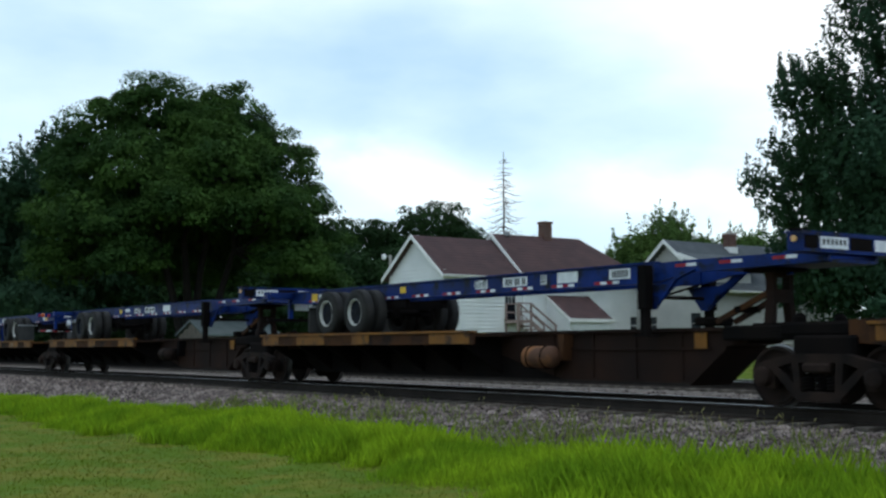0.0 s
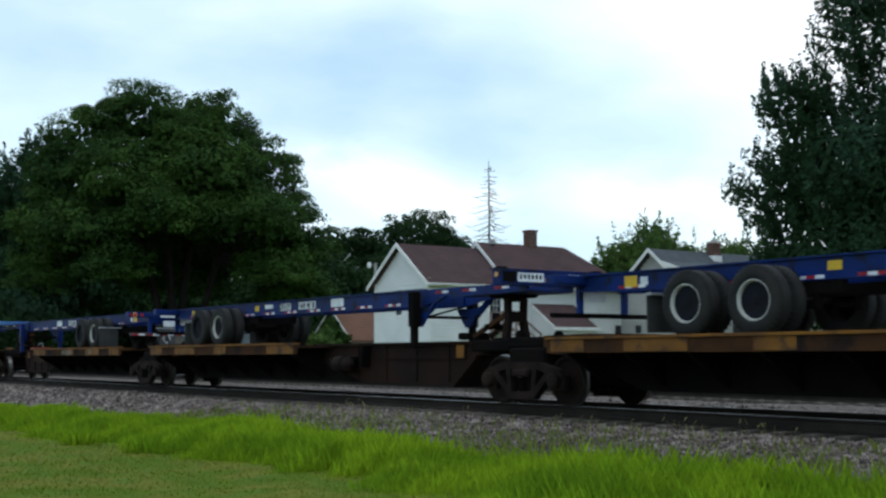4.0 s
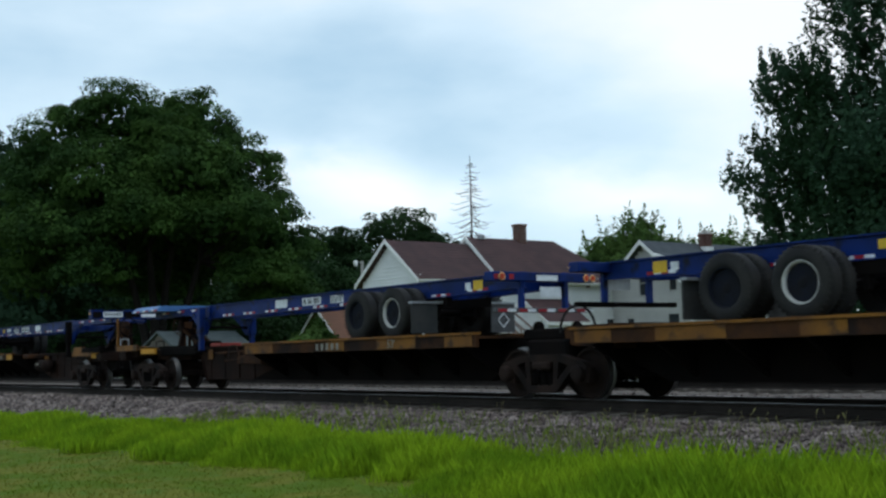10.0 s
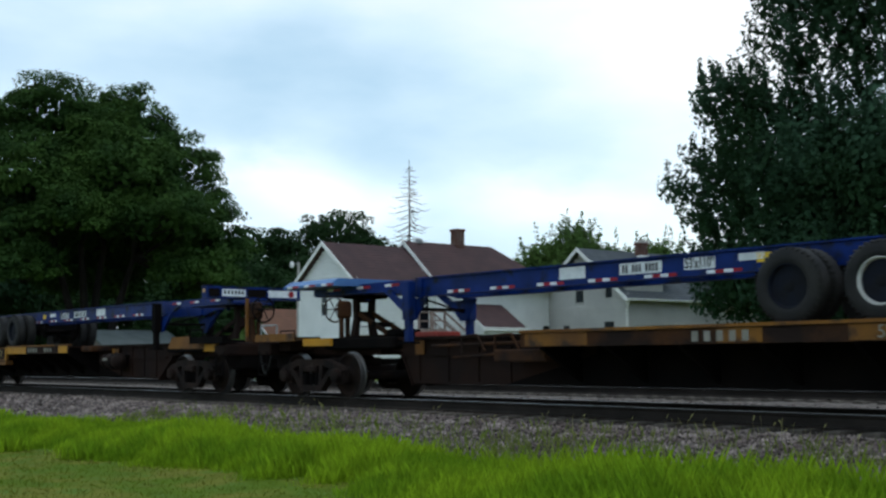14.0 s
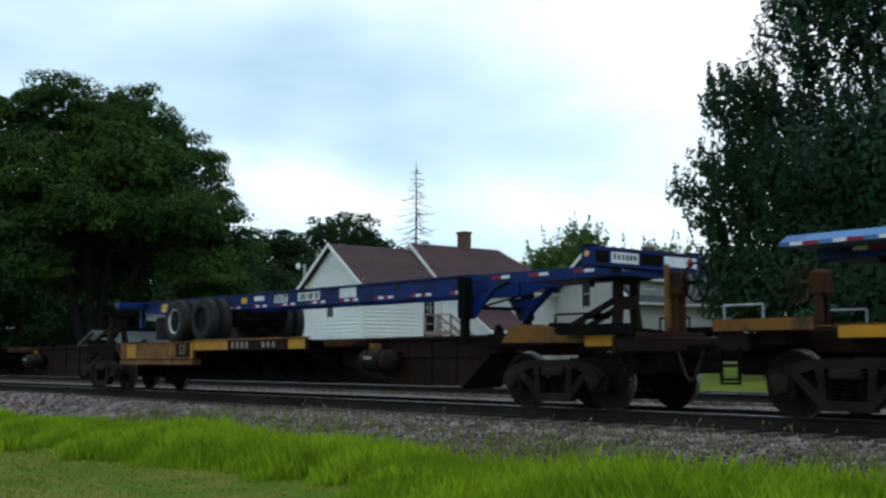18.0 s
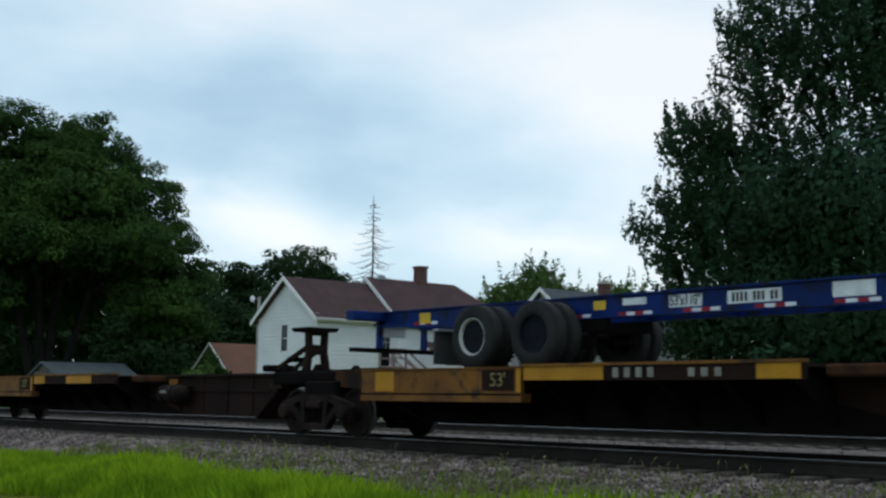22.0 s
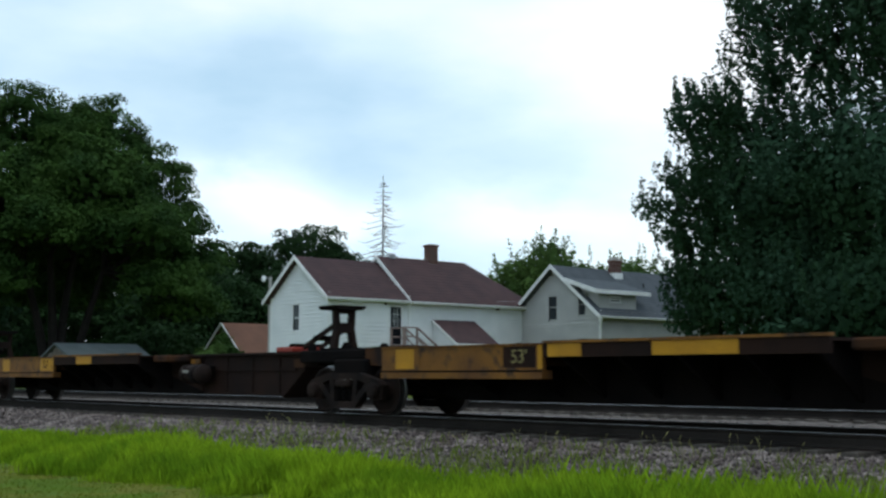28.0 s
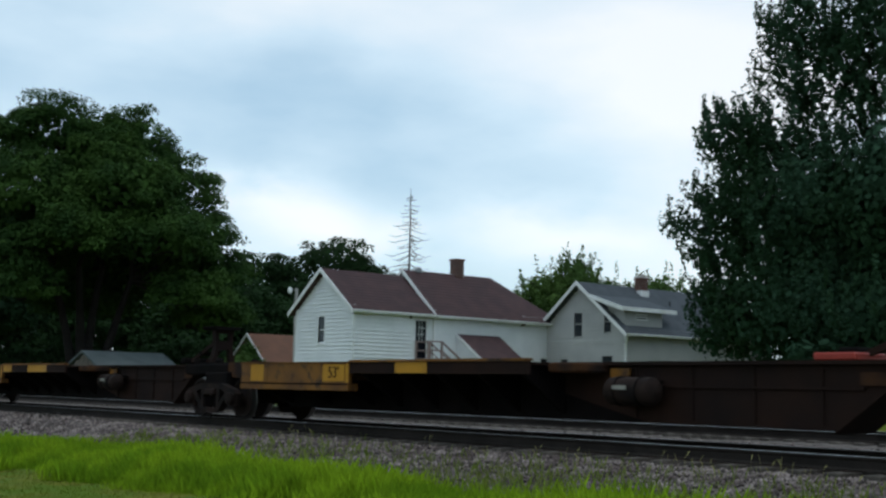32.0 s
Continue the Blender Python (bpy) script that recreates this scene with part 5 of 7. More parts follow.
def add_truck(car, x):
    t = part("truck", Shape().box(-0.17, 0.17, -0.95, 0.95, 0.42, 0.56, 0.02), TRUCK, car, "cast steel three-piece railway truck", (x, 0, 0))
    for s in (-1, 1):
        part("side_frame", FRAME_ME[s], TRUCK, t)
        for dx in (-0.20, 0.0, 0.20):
            part("spring", SPRING_ME, GRIME_SHADE, t, "", (dx, s * 1.0, 0.235))
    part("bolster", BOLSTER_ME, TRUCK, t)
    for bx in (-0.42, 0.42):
        part("brake_beam", BRAKE_ME, GRIME_SHADE, t, "", (bx, 0, 0))
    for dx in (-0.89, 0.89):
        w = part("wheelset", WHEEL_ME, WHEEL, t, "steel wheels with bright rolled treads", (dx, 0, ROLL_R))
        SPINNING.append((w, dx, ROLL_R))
    return t


def add_hitch(car, x, face, z=1.2, strut=None):
    """Trailer hitch: a tapered post with two windows, a fifth-wheel plate, and a diagonal strut."""
    h = Shape()
    for s in (-1, 1):
        h.prism([(s * 0.30, z), (s * 0.17, z), (s * 0.13, z + 0.36), (s * 0.15, z + 0.74), (s * 0.24, z + 0.74), (s * 0.22, z + 0.36)], x - 0.07, x + 0.07, "x")
    h.box(x - 0.07, x + 0.07, -0.16, 0.16, z + 0.30, z + 0.50)
    h.box(x - 0.07, x + 0.07, -0.20, 0.20, z + 0.68, z + 0.75)
    post = part("hitch_post", h, BROWN, car, "dark steel trailer hitch stand")
    p = Shape().prism([(-0.36, z + 0.80), (-0.30, z + 0.75), (0.30, z + 0.75), (0.36, z + 0.80), (0.36, z + 0.83), (-0.36, z + 0.83)], x - 0.34, x + 0.24, "x")
    p.box(x - 0.46, x - 0.34, -0.26, -0.08, z + 0.77, z + 0.83).box(x - 0.46, x - 0.34, 0.08, 0.26, z + 0.77, z + 0.83)
    part("hitch_plate", p, GRIME_SHADE, post)
    for s in (-1, 1):
        part("diagonal_strut", Shape().beam((x - face * 0.05, s * 0.17, z + 0.46), (x - face * 1.05, s * 0.2, z + 0.04), 0.06, 0.085), strut or BROWN, post)
    part("strut_collar", Shape().box(x - face * 0.62 - 0.05, x - face * 0.62 + 0.05, -0.24, 0.24, z + 0.17, z + 0.27), GRIME_SHADE, post)
    part("hitch_foot", Shape().box(x - face * 1.3 - 0.14, x - face * 1.3 + 0.14, -0.32, 0.32, z - 0.02, z + 0.12, 0.03), GRIME_SHADE, post)
    return post


def girder(car, x0, x1, slope_at, top=1.13, flange=0.80, low=0.28, half=0.40):
    """The deep spine with its flanges, web stiffeners and a raked end."""
    out = [(x0 - 0.9, 0.78), (x0, low + 0.28), (x0 + 1.2, low), (slope_at, low), (x1 - 0.35, 0.84), (x1, 0.88), (x1, top), (x0 - 0.9, top)]
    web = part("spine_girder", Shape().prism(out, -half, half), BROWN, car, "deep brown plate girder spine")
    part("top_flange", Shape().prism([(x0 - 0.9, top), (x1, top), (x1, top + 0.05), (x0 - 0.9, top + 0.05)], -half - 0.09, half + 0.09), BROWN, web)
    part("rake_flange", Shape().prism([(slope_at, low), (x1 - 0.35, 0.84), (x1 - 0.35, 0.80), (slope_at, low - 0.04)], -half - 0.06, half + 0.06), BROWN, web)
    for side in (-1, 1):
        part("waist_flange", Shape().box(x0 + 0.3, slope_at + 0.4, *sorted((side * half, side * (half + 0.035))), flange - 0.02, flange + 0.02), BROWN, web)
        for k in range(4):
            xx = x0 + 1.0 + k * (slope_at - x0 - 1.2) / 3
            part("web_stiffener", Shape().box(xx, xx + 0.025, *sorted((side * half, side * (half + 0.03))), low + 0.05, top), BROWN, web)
    return web


def air_tank(car, x, z=0.80, y=-0.72, r=0.20, length=0.95, mat=None):
    part("air_reservoir", Shape().lathe([(x - length / 2, 0.0), (x - length / 2 + 0.03, r * 0.7), (x - length / 2 + 0.1, r), (x + length / 2 - 0.1, r),
                                        (x + length / 2 - 0.03, r * 0.7), (x + length / 2, 0.0)], (0, y, z), "x", 16), mat or TRUCK, car, "cylindrical air reservoir", smooth=True)
    part("reservoir_strap", Shape().torus((x - 0.2, y, z), "x", r + 0.006, 0.014, 20, 5).torus((x + 0.2, y, z), "x", r + 0.006, 0.014, 20, 5).box(x - 0.3, x + 0.3, y, -0.38, z + 0.1, z + 0.16), GRIME_SHADE, car)


def articulation(car, x, side=1):
    """The joint over a shared truck: end casting, side bearing arms, pins."""
    s = Shape()
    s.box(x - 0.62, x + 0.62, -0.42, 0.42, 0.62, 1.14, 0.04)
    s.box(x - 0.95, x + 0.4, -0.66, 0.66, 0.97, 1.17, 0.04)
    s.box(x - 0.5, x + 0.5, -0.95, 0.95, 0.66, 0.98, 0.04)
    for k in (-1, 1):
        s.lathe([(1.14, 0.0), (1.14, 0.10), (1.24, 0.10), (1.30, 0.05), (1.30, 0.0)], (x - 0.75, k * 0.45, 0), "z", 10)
    part("articulated_joint", s, GRIME_SHADE, car)
    r = Shape().prism([(x + 0.35, 0.88), (x + 1.5, 0.80), (x + 1.5, 1.2), (x + 0.35, 1.18)], -0.85, 0.85)
    part("end_casting", r, RUST, car, "rust-brown end casting")


def coupler_end(car, x, d, yellow=True, brake=(0.55, 0.95, -0.42), post=None):
    """Draft end beyond an outer truck: sill, end platform, handrails, brake wheel, coupler. d is the outward way."""
    X = lambda a: x + d * a
    b = lambda s, a0, a1, y0, y1, z0, z1, c=0.0: s.box(min(X(a0), X(a1)), max(X(a0), X(a1)), y0, y1, z0, z1, c)
    near = -1 if d > 0 and not yellow else 1 if d > 0 else -1
    s = Shape()
    b(s, -1.4, 1.75, -0.42, 0.42, 0.80, 1.12, 0.03)
    b(s, 1.30, 1.80, -1.2, 1.2, 0.82, 1.06, 0.03)
    b(s, 0.9, 1.3, -1.0, 1.0, 0.90, 1.10, 0.02)
    part("draft_sill", s, BROWN, car)
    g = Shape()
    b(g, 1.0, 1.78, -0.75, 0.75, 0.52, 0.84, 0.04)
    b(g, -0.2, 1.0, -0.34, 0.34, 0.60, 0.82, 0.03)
    part("draft_gear_box", g, GRIME_SHADE, car)
    for k in (-1, 1):
        t = Shape()
        b(t, 0.3, 1.78, *sorted((k * 0.62, k * 1.26)), 1.12, 1.15)
        b(t, 0.3, 1.78, *sorted((k * 1.22, k * 1.27)), 1.09, 1.24)
        part("end_platform", t, YELLOW if yellow else GRIME_SHADE, car, "yellow end platform" if yellow else "dark end platform")
        for g in range(6):
            part("grating_bar", b(Shape(), 0.4 + 0.23 * g, 0.45 + 0.23 * g, *sorted((k * 0.66, k * 1.2)), 1.15, 1.17), GRIME_SHADE, car)
        e = Shape()
        if yellow:
            b(e, -1.0, -0.06, *sorted((k * 1.24, k * 1.30)), 0.98, 1.12)
        else:
            b(e, 0.72, 1.28, *sorted((k * 1.06, k * 1.12)), 0.92, 1.08)
        part("end_side_plate", e, BRIGHT, car, "bright yellow side plate")
    if not yellow:
        for k in (-1, 1):
            part("end_sill", Shape().prism([(X(-1.15), 1.0), (X(0.7), 0.98), (X(0.7), 1.10), (X(0.2), 1.16), (X(-0.3), 1.27), (X(-0.95), 1.27)], *sorted((k * 0.98, k * 1.06))), YELLOW, car, "rusty yellow-brown curved sill")
    c = Shape()
    b(c, 1.75, 2.25, -0.11, 0.11, 0.74, 0.94, 0.03)
    c.box(min(X(2.2), X(2.48)), max(X(2.2), X(2.48)), -0.17, 0.17, 0.70, 0.98, 0.05)
    part("coupler", c, GRIME_SHADE, car, "knuckle coupler")
    for y in (-1.2, 1.2):
        h = Shape()
        a0, a1 = (1.05, 1.65) if yellow else (0.2, 0.8)
        top = 1.42 if yellow else 1.4
        h.bar((X(a0), y, 1.12), (X(a0), y, top), 0.016).bar((X(a1), y, 1.12), (X(a1), y, top), 0.016).bar((X(a0), y, top), (X(a1), y, top), 0.016)
        part("handrail", h, GALV if yellow else GRIME_SHADE, car)
        q = Shape()
        for z in (0.42, 0.64):
            q.bar((X(1.72), y, z), (X(1.42), y, z), 0.016)
        for a in (1.72, 1.42):
            q.bar((X(a), y, 0.40), (X(a), y, 0.9), 0.016)
        part("side_step", q, GRIME_SHADE, car)
    hose = Shape()
    pts = [(X(1.8 + 0.45 * k / 6), -0.32, 0.84 - 0.42 * math.sin(math.pi * k / 6)) for k in range(7)]
    for p0, p1 in zip(pts, pts[1:]):
        hose.bar(p0, p1, 0.024, 6)
    part("air_hose", hose, RUBBER, car, "black rubber air hose")
    hx, wx, side = brake
    stand = Shape()
    b(stand, hx - 0.12, hx + 0.12, side - 0.14, side + 0.14, 1.60, 1.98, 0.05)
    b(stand, hx - 0.10, hx + 0.16, side - 0.09, side + 0.09, 1.70, 1.90, 0.03)
    for dy in (-0.08, 0.08):
        b(stand, hx - 0.05, hx + 0.05, side + dy - 0.03, side + dy + 0.03, 1.1, 1.62)
    box = part("brake_housing", stand, RUST, car, "rusty hand brake gear housing")
    w = Shape().torus((X(wx), side, 1.80), "x", 0.27, 0.018, 26, 6)
    for k in range(6):
        a = k * math.pi / 3
        part("spoke", Shape().bar((X(wx), side, 1.80), (X(wx), side + 0.26 * math.cos(a), 1.80 + 0.26 * math.sin(a)), 0.012, 5), RUST if yellow else GRIME_SHADE, box)
    part("axle", Shape().bar((X(hx), side, 1.80), (X(wx), side, 1.80), 0.03, 8), RUST if yellow else GRIME_SHADE, box)
    part("brake_wheel", w, RUST if yellow else GRIME_SHADE, box, "round hand brake wheel rim")
    if post is not None:
        part("guard_post", b(Shape(), post - 0.03, post + 0.03, near * 0.78 - 0.03, near * 0.78 + 0.03, 1.12, 2.06), YELLOW, car, "yellow upright post")


def painted_bars(car, x0, x1, y, z0, z1, mat, n):
    """A row of painted bars."""
    step = (x1 - x0) / n
    for k in range(n):
        part("painted_bar", Shape().box(x0 + k * step, x0 + k * step + step * 0.5, y - 0.004, y, z0, z1), mat, car)


def unit_p(x, length, ends=(False, False), label="", text=False, slide=0.0, red=False):
    """A unit with a tall-sided 53 foot deck, a thinner wheel platform and a raked spine. Its left truck is at 0."""
    car = thing("spine_car_unit", (x, TRACK_Y, RAIL_Z), label, "railway car", "articulated spine cars")
    MOVING.append((car, pose(x, TRACK_Y, RAIL_Z)))
    add_truck(car, 0.0)
    w, a, b, c = 1.34, 1.75 + slide, 5.5 + slide, 10.1 + slide
    for side in (-1, 1):
        y0, y1 = sorted((side * w, side * (w - 0.07)))
        part("deck_side", Shape().box(a, b, y0, y1, 0.762, 1.134), YELLOW, car, "weathered yellow-brown deck side")
        part("deck_rim", Shape().box(a, b, *sorted((side * (w + 0.03), side * (w - 0.16))), 1.135, 1.155), YELLOW, car)
        part("deck_sill", Shape().box(a, b, *sorted((side * (w + 0.02), side * (w - 0.2))), 0.635, 0.76), YELLOW, car)
        part("sill_seam", Shape().box(a, b, *sorted((side * (w + 0.021), side * (w + 0.024))), 0.735, 0.76), GRIME_SHADE, car)
    part("deck_floor", Shape().box(a, b, -w + 0.08, w - 0.08, 1.02, 1.07).box(a + 0.1, b - 0.1, -w + 0.25, w - 0.25, 0.83, 1.02), RUST, car)
    part("warning_panel", Shape().box(a + 0.37, a + 0.85, -w - 0.006, -w, 0.79, 1.115), BRIGHT, car, "bright yellow warning panel")
    part("panel_border", Shape().box(a + 0.85, a + 1.0, -w - 0.006, -w, 0.79, 1.115), YELLOW, car)
    part("end_stripe", Shape().box(b - 0.1, b - 0.01, -w - 0.006, -w, 0.78, 1.13), BRIGHT, car)
    part("dark_panel", Shape().box(b - 0.82, b - 0.14, -w - 0.005, -w, 0.80, 1.11), BRIGHT if red else BROWN, car)
    lettering("53'", 0.29, BROWN if red else PALEYELLOW, car, pose(b - 0.48, -w - 0.009, 0.955, 90, 0, 0), "pale yellow dimension lettering")
    for side in (-1, 1):
        part("platform_side", Shape().box(b + 0.02, c, *sorted((side * w, side * (w - 0.06))), 0.945, 1.145), BROWN, car, "brown platform side sill")
        part("platform_rim", Shape().box(b + 0.02, c, *sorted((side * (w + 0.03), side * (w - 0.1))), 1.146, 1.185), YELLOW, car, "yellow top rim")
    for p0, p1 in ((b + 1.35, b + 2.2),) if red else ((b + 0.05, b + 1.55), (b + 3.95, c - 0.05)) if text else ((b + 0.1, b + 0.75), (b + 2.0, b + 3.35)):
        part("warning_panel", Shape().box(p0, p1, -w - 0.006, -w, 0.955, 1.14), BRIGHT, car)
    if text:
        painted_bars(car, b + 1.72, b + 2.5, -w - 0.004, 0.985, 1.115, PALEINK, 4)
        painted_bars(car, b + 2.95, b + 3.55, -w - 0.004, 0.99, 1.10, PALEINK, 3)
    part("wheel_platform", Shape().box(b + 0.02, c, -w + 0.07, w - 0.07, 1.09, 1.13), BROWN, car)
    for k in range(5):
        xx = b + 0.3 + k * (c - b - 0.5) / 4
        part("cross_bearer", Shape().prism([(-w + 0.08, 1.09), (-w + 0.08, 0.92), (-0.39, 0.36), (0.39, 0.36), (w - 0.08, 0.92), (w - 0.08, 1.09)], xx, xx + 0.06, "x"), GRIME_SHADE, car)
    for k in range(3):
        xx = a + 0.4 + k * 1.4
        part("cross_bearer", Shape().prism([(-w + 0.1, 0.86), (-w + 0.1, 0.70), (-0.39, 0.36), (0.39, 0.36), (w - 0.1, 0.70), (w - 0.1, 0.86)], xx, xx + 0.06, "x"), GRIME_SHADE, car)
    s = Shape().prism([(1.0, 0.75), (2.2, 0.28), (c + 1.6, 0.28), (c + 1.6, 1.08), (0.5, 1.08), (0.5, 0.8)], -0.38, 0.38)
    part("centre_sill", s, GRIME_SHADE, car)
    part("platform_end_block", Shape().box(c + 0.05, c + 0.75, -1.0, 1.0, 0.98, 1.13, 0.03), RUST, car)
    end = length - 1.75
    girder(car, c + 0.3, end, length - 2.85, top=1.10)
    part("warning_panel", Shape().box(c + 4.9, c + 5.3, -0.446, -0.438, 0.84, 1.0), RUST, car)
    air_tank(car, c + 1.5, z=0.72)
    part("tank_label", Shape().box(c + 1.30, c + 1.55, -0.935, -0.925, 0.74, 0.80), PALEINK, car)
    part("warning_panel", Shape().box(c + 0.85, c + 1.22, -0.47, -0.44, 0.80, 1.05), YELLOW, car)
    part("lock_knob", Shape().lathe([(1.14, 0.10), (1.22, 0.09), (1.32, 0.04), (1.32, 0.0)], (length - 2.0, -0.35, 0), "z", 10), GRIME_SHADE, car)
    if red:
        part("sliding_lock", Shape().box(length - 3.15, length - 2.55, -0.45, 0.3, 1.15, 1.25, 0.02), REDBOX, car, "faded red lock slide")
    s = Shape().box(end - 0.3, length + 0.2, -0.62, 0.62, 0.92, 1.16, 0.03).box(end + 0.2, length - 0.3, -0.5, 0.5, 1.14, 1.2)
    part("hitch_base", s, GRIME_SHADE, car)
    add_hitch(car, length + 0.55 if ends[1] else length - 1.45, 1)
    if ends[1]:
        add_truck(car, length)
        coupler_end(car, length, 1, False, (2.05, 2.38, -0.6), 2.0)
    if ends[0]:
        coupler_end(car, 0.0, -1, False, (2.05, 2.38, -0.6), 2.0)
    else:
        articulation(car, 0.0)
    return car


def unit_q(x, length, turned=False, deck=(1.0, 9.63), end=False, label="", marks=True):
    """A unit with one long worn deck and a deep spine; turned swings it end for end about its truck."""
    m = pose(x, TRACK_Y, RAIL_Z, 0, 0, 180 if turned else 0)
    car = thing("spine_car_unit", m, label, "railway car", "articulated spine cars")
    MOVING.append((car, m))
    near = 1 if turned else -1
    if turned:
        add_truck(car, length)
    else:
        add_truck(car, 0.0)
        articulation(car, 0.0)
    w, (a, b) = 1.34, deck
    for side in (-1, 1):
        part("deck_side", Shape().box(a, b, *sorted((side * w, side * (w - 0.07))), 0.885, 1.10), RUST, car, "rust-brown deck side sill")
        part("deck_rim", Shape().box(a, b, *sorted((side * (w + 0.04), side * (w - 0.12))), 1.102, 1.145), YELLOW, car, "worn yellow deck rim")
    for p0, p1 in ((a + 0.1, a + 0.9), (a + 1.8, a + 3.1), (a + 4.3, a + 5.0), (b - 1.4, b - 0.1)):
        part("warning_panel", Shape().box(p0, p1, *sorted((near * (w + 0.006), near * w)), 0.90, 1.09), YELLOW, car)
    part("deck_floor", Shape().box(a, b, -w + 0.08, w - 0.08, 1.03, 1.08), RUST, car)
    n = 7
    for k in range(n):
        xx = a + 0.4 + k * (b - a - 0.8) / (n - 1)
        part("cross_bearer", Shape().prism([(-w + 0.08, 1.03), (-w + 0.08, 0.86), (-0.39, 0.34), (0.39, 0.34), (w - 0.08, 0.86), (w - 0.08, 1.03)], xx, xx + 0.06, "x"), GRIME_SHADE, car)
    part("centre_sill", Shape().prism([(1.0, 0.75), (2.2, 0.27), (b + 1.5, 0.27), (b + 1.5, 1.03), (0.5, 1.03), (0.5, 0.8)], -0.39, 0.39), GRIME_SHADE, car)
    tip = length - 1.75
    girder(car, b + 0.2, tip, length - 2.85 if not end else length - 2.4, top=1.07, low=0.27)
    part("warning_panel", Shape().box(length - 2.75, length - 2.5, *sorted((near * 0.448, near * 0.438)), 0.80, 1.05), YELLOW, car)
    if turned:
        s = Shape().box(b - 0.2, b + 1.0, 0.5, 1.0, 0.66, 0.86, 0.02)
        part("equipment_box", s, RUST, car)
        pp = Shape()
        X = b + 1.9
        pp.bar((X - 1.3, 0.55, 0.98), (X + 1.2, 0.55, 0.94), 0.028).bar((X - 0.9, 0.58, 0.80), (X + 0.6, 0.58, 0.74), 0.022)
        for dx in (-0.5, 0.35):
            pp.bar((X + dx, 0.6, 0.8), (X + dx, 0.6, 1.1), 0.02).bar((X + dx, 0.6, 1.1), (X + dx - 0.4, 0.6, 1.12), 0.02).bar((X + dx - 0.4, 0.6, 1.12), (X + dx - 0.6, 0.6, 0.84), 0.02)
        part("brake_pipe", pp, RUST, car)
        if marks:
            painted_bars(car, a + 4.5, a + 5.5, w + 0.012, 0.92, 1.06, PALEINK, 5)
            lettering("53'", 0.22, PALEINK, car, pose(a + 2.6, w + 0.012, 0.99, 90, 0, 180), "faded white dimension lettering")
    else:
        if marks:
            air_tank(car, b + 1.2, z=0.66, r=0.19, length=0.85, mat=ORANGE)
            part("tank_bracket", Shape().prism([(b + 1.55, 1.05), (b + 1.72, 1.05), (b + 1.66, 0.60), (b + 1.58, 0.60)], -0.62, -0.38), RUST, car, "rust-brown bracket")
        else:
            air_tank(car, b + 1.0, z=0.66, r=0.18, length=0.75)
            part("tank_bracket", Shape().prism([(b + 1.55, 1.05), (b + 1.72, 1.05), (b + 1.66, 0.60), (b + 1.58, 0.60)], -0.62, -0.38), GRIME_SHADE, car)
    s = Shape().box(tip - 0.3, length + 0.2, -0.62, 0.62, 0.92, 1.14, 0.03).box(tip + 0.2, length - 0.3, -0.5, 0.5, 1.12, 1.17)
    part("hitch_base", s, GRIME_SHADE, car)
    add_hitch(car, length - 0.3 if end else length - 1.45, 1, 1.17, RUST)
    if end:
        part("sliding_lock", Shape().box(length - 2.92, length - 2.3, -0.3, 0.3, 1.12, 1.215, 0.02), REDBOX, car, "faded red lock slide")
        coupler_end(car, length, 1, True, (1.45, 1.82, -0.75))
    return car


def tyre_meshes():
    s = Shape()
    half, r = 0.135, 0.49
    s.lathe([(half - 0.02, 0.285), (-half + 0.02, 0.285), (-half, 0.31), (-half - 0.004, 0.36), (-half + 0.004, 0.40), (-half + 0.01, 0.43), (-half + 0.045, r - 0.012), (-half + 0.07, r), (half - 0.07, r), (half - 0.045, r - 0.012),
             (half - 0.01, 0.43), (half, 0.33), (half - 0.02, 0.285)], axis="y", n=36, caps=False)
    for k in range(36):  # shoulder lugs
        c0 = 2 * math.pi * k / 36
        for e in (-1, 1):
            s.beam((r * math.cos(c0), e * (half - 0.05), r * math.sin(c0)), ((r - 0.03) * math.cos(c0), e * (half - 0.012), (r - 0.03) * math.sin(c0)), 0.035, 0.012)
    rim = Shape()
    rim.torus((0, -half + 0.025, 0), "y", 0.281, 0.013, 32, 6)
    rim.lathe([(-half + 0.02, 0.284), (-half + 0.04, 0.266), (-half + 0.075, 0.258), (-half + 0.085, 0.262), (-half + 0.05, 0.274), (-half + 0.03, 0.292)], axis="y", n=32, caps=False)
    hub = Shape().lathe([(-half + 0.072, 0.266), (-half + 0.15, 0.247), (-half + 0.175, 0.20), (-half + 0.20, 0.17), (-half + 0.20, 0.105), (-half + 0.11, 0.095), (-half + 0.07, 0.075), (-half + 0.06, 0.05), (-half + 0.06, 0.0)], axis="y", n=24)
    for k in range(10):
        a = 2 * math.pi * k / 10
        hub.bar((0.15 * math.cos(a), -half + 0.23, 0.15 * math.sin(a)), (0.15 * math.cos(a), -half + 0.19, 0.15 * math.sin(a)), 0.014, 5)
    return s.mesh("tyre", RUBBER, smooth=True), rim, hub.mesh("hub", RIMDARK, smooth=True)


TYRE_ME, RIM_SHAPE, HUB_ME = tyre_meshes()
RIM_ME = {m.name: RIM_SHAPE.mesh("rim", m, smooth=True) for m in (RIM, RIMDARK)}


PLATES = ((5.60, 6.02, "blank"), (6.42, 6.96, "dim"), (7.37, 8.18, "bars"), (8.89, 9.45, "plain"))


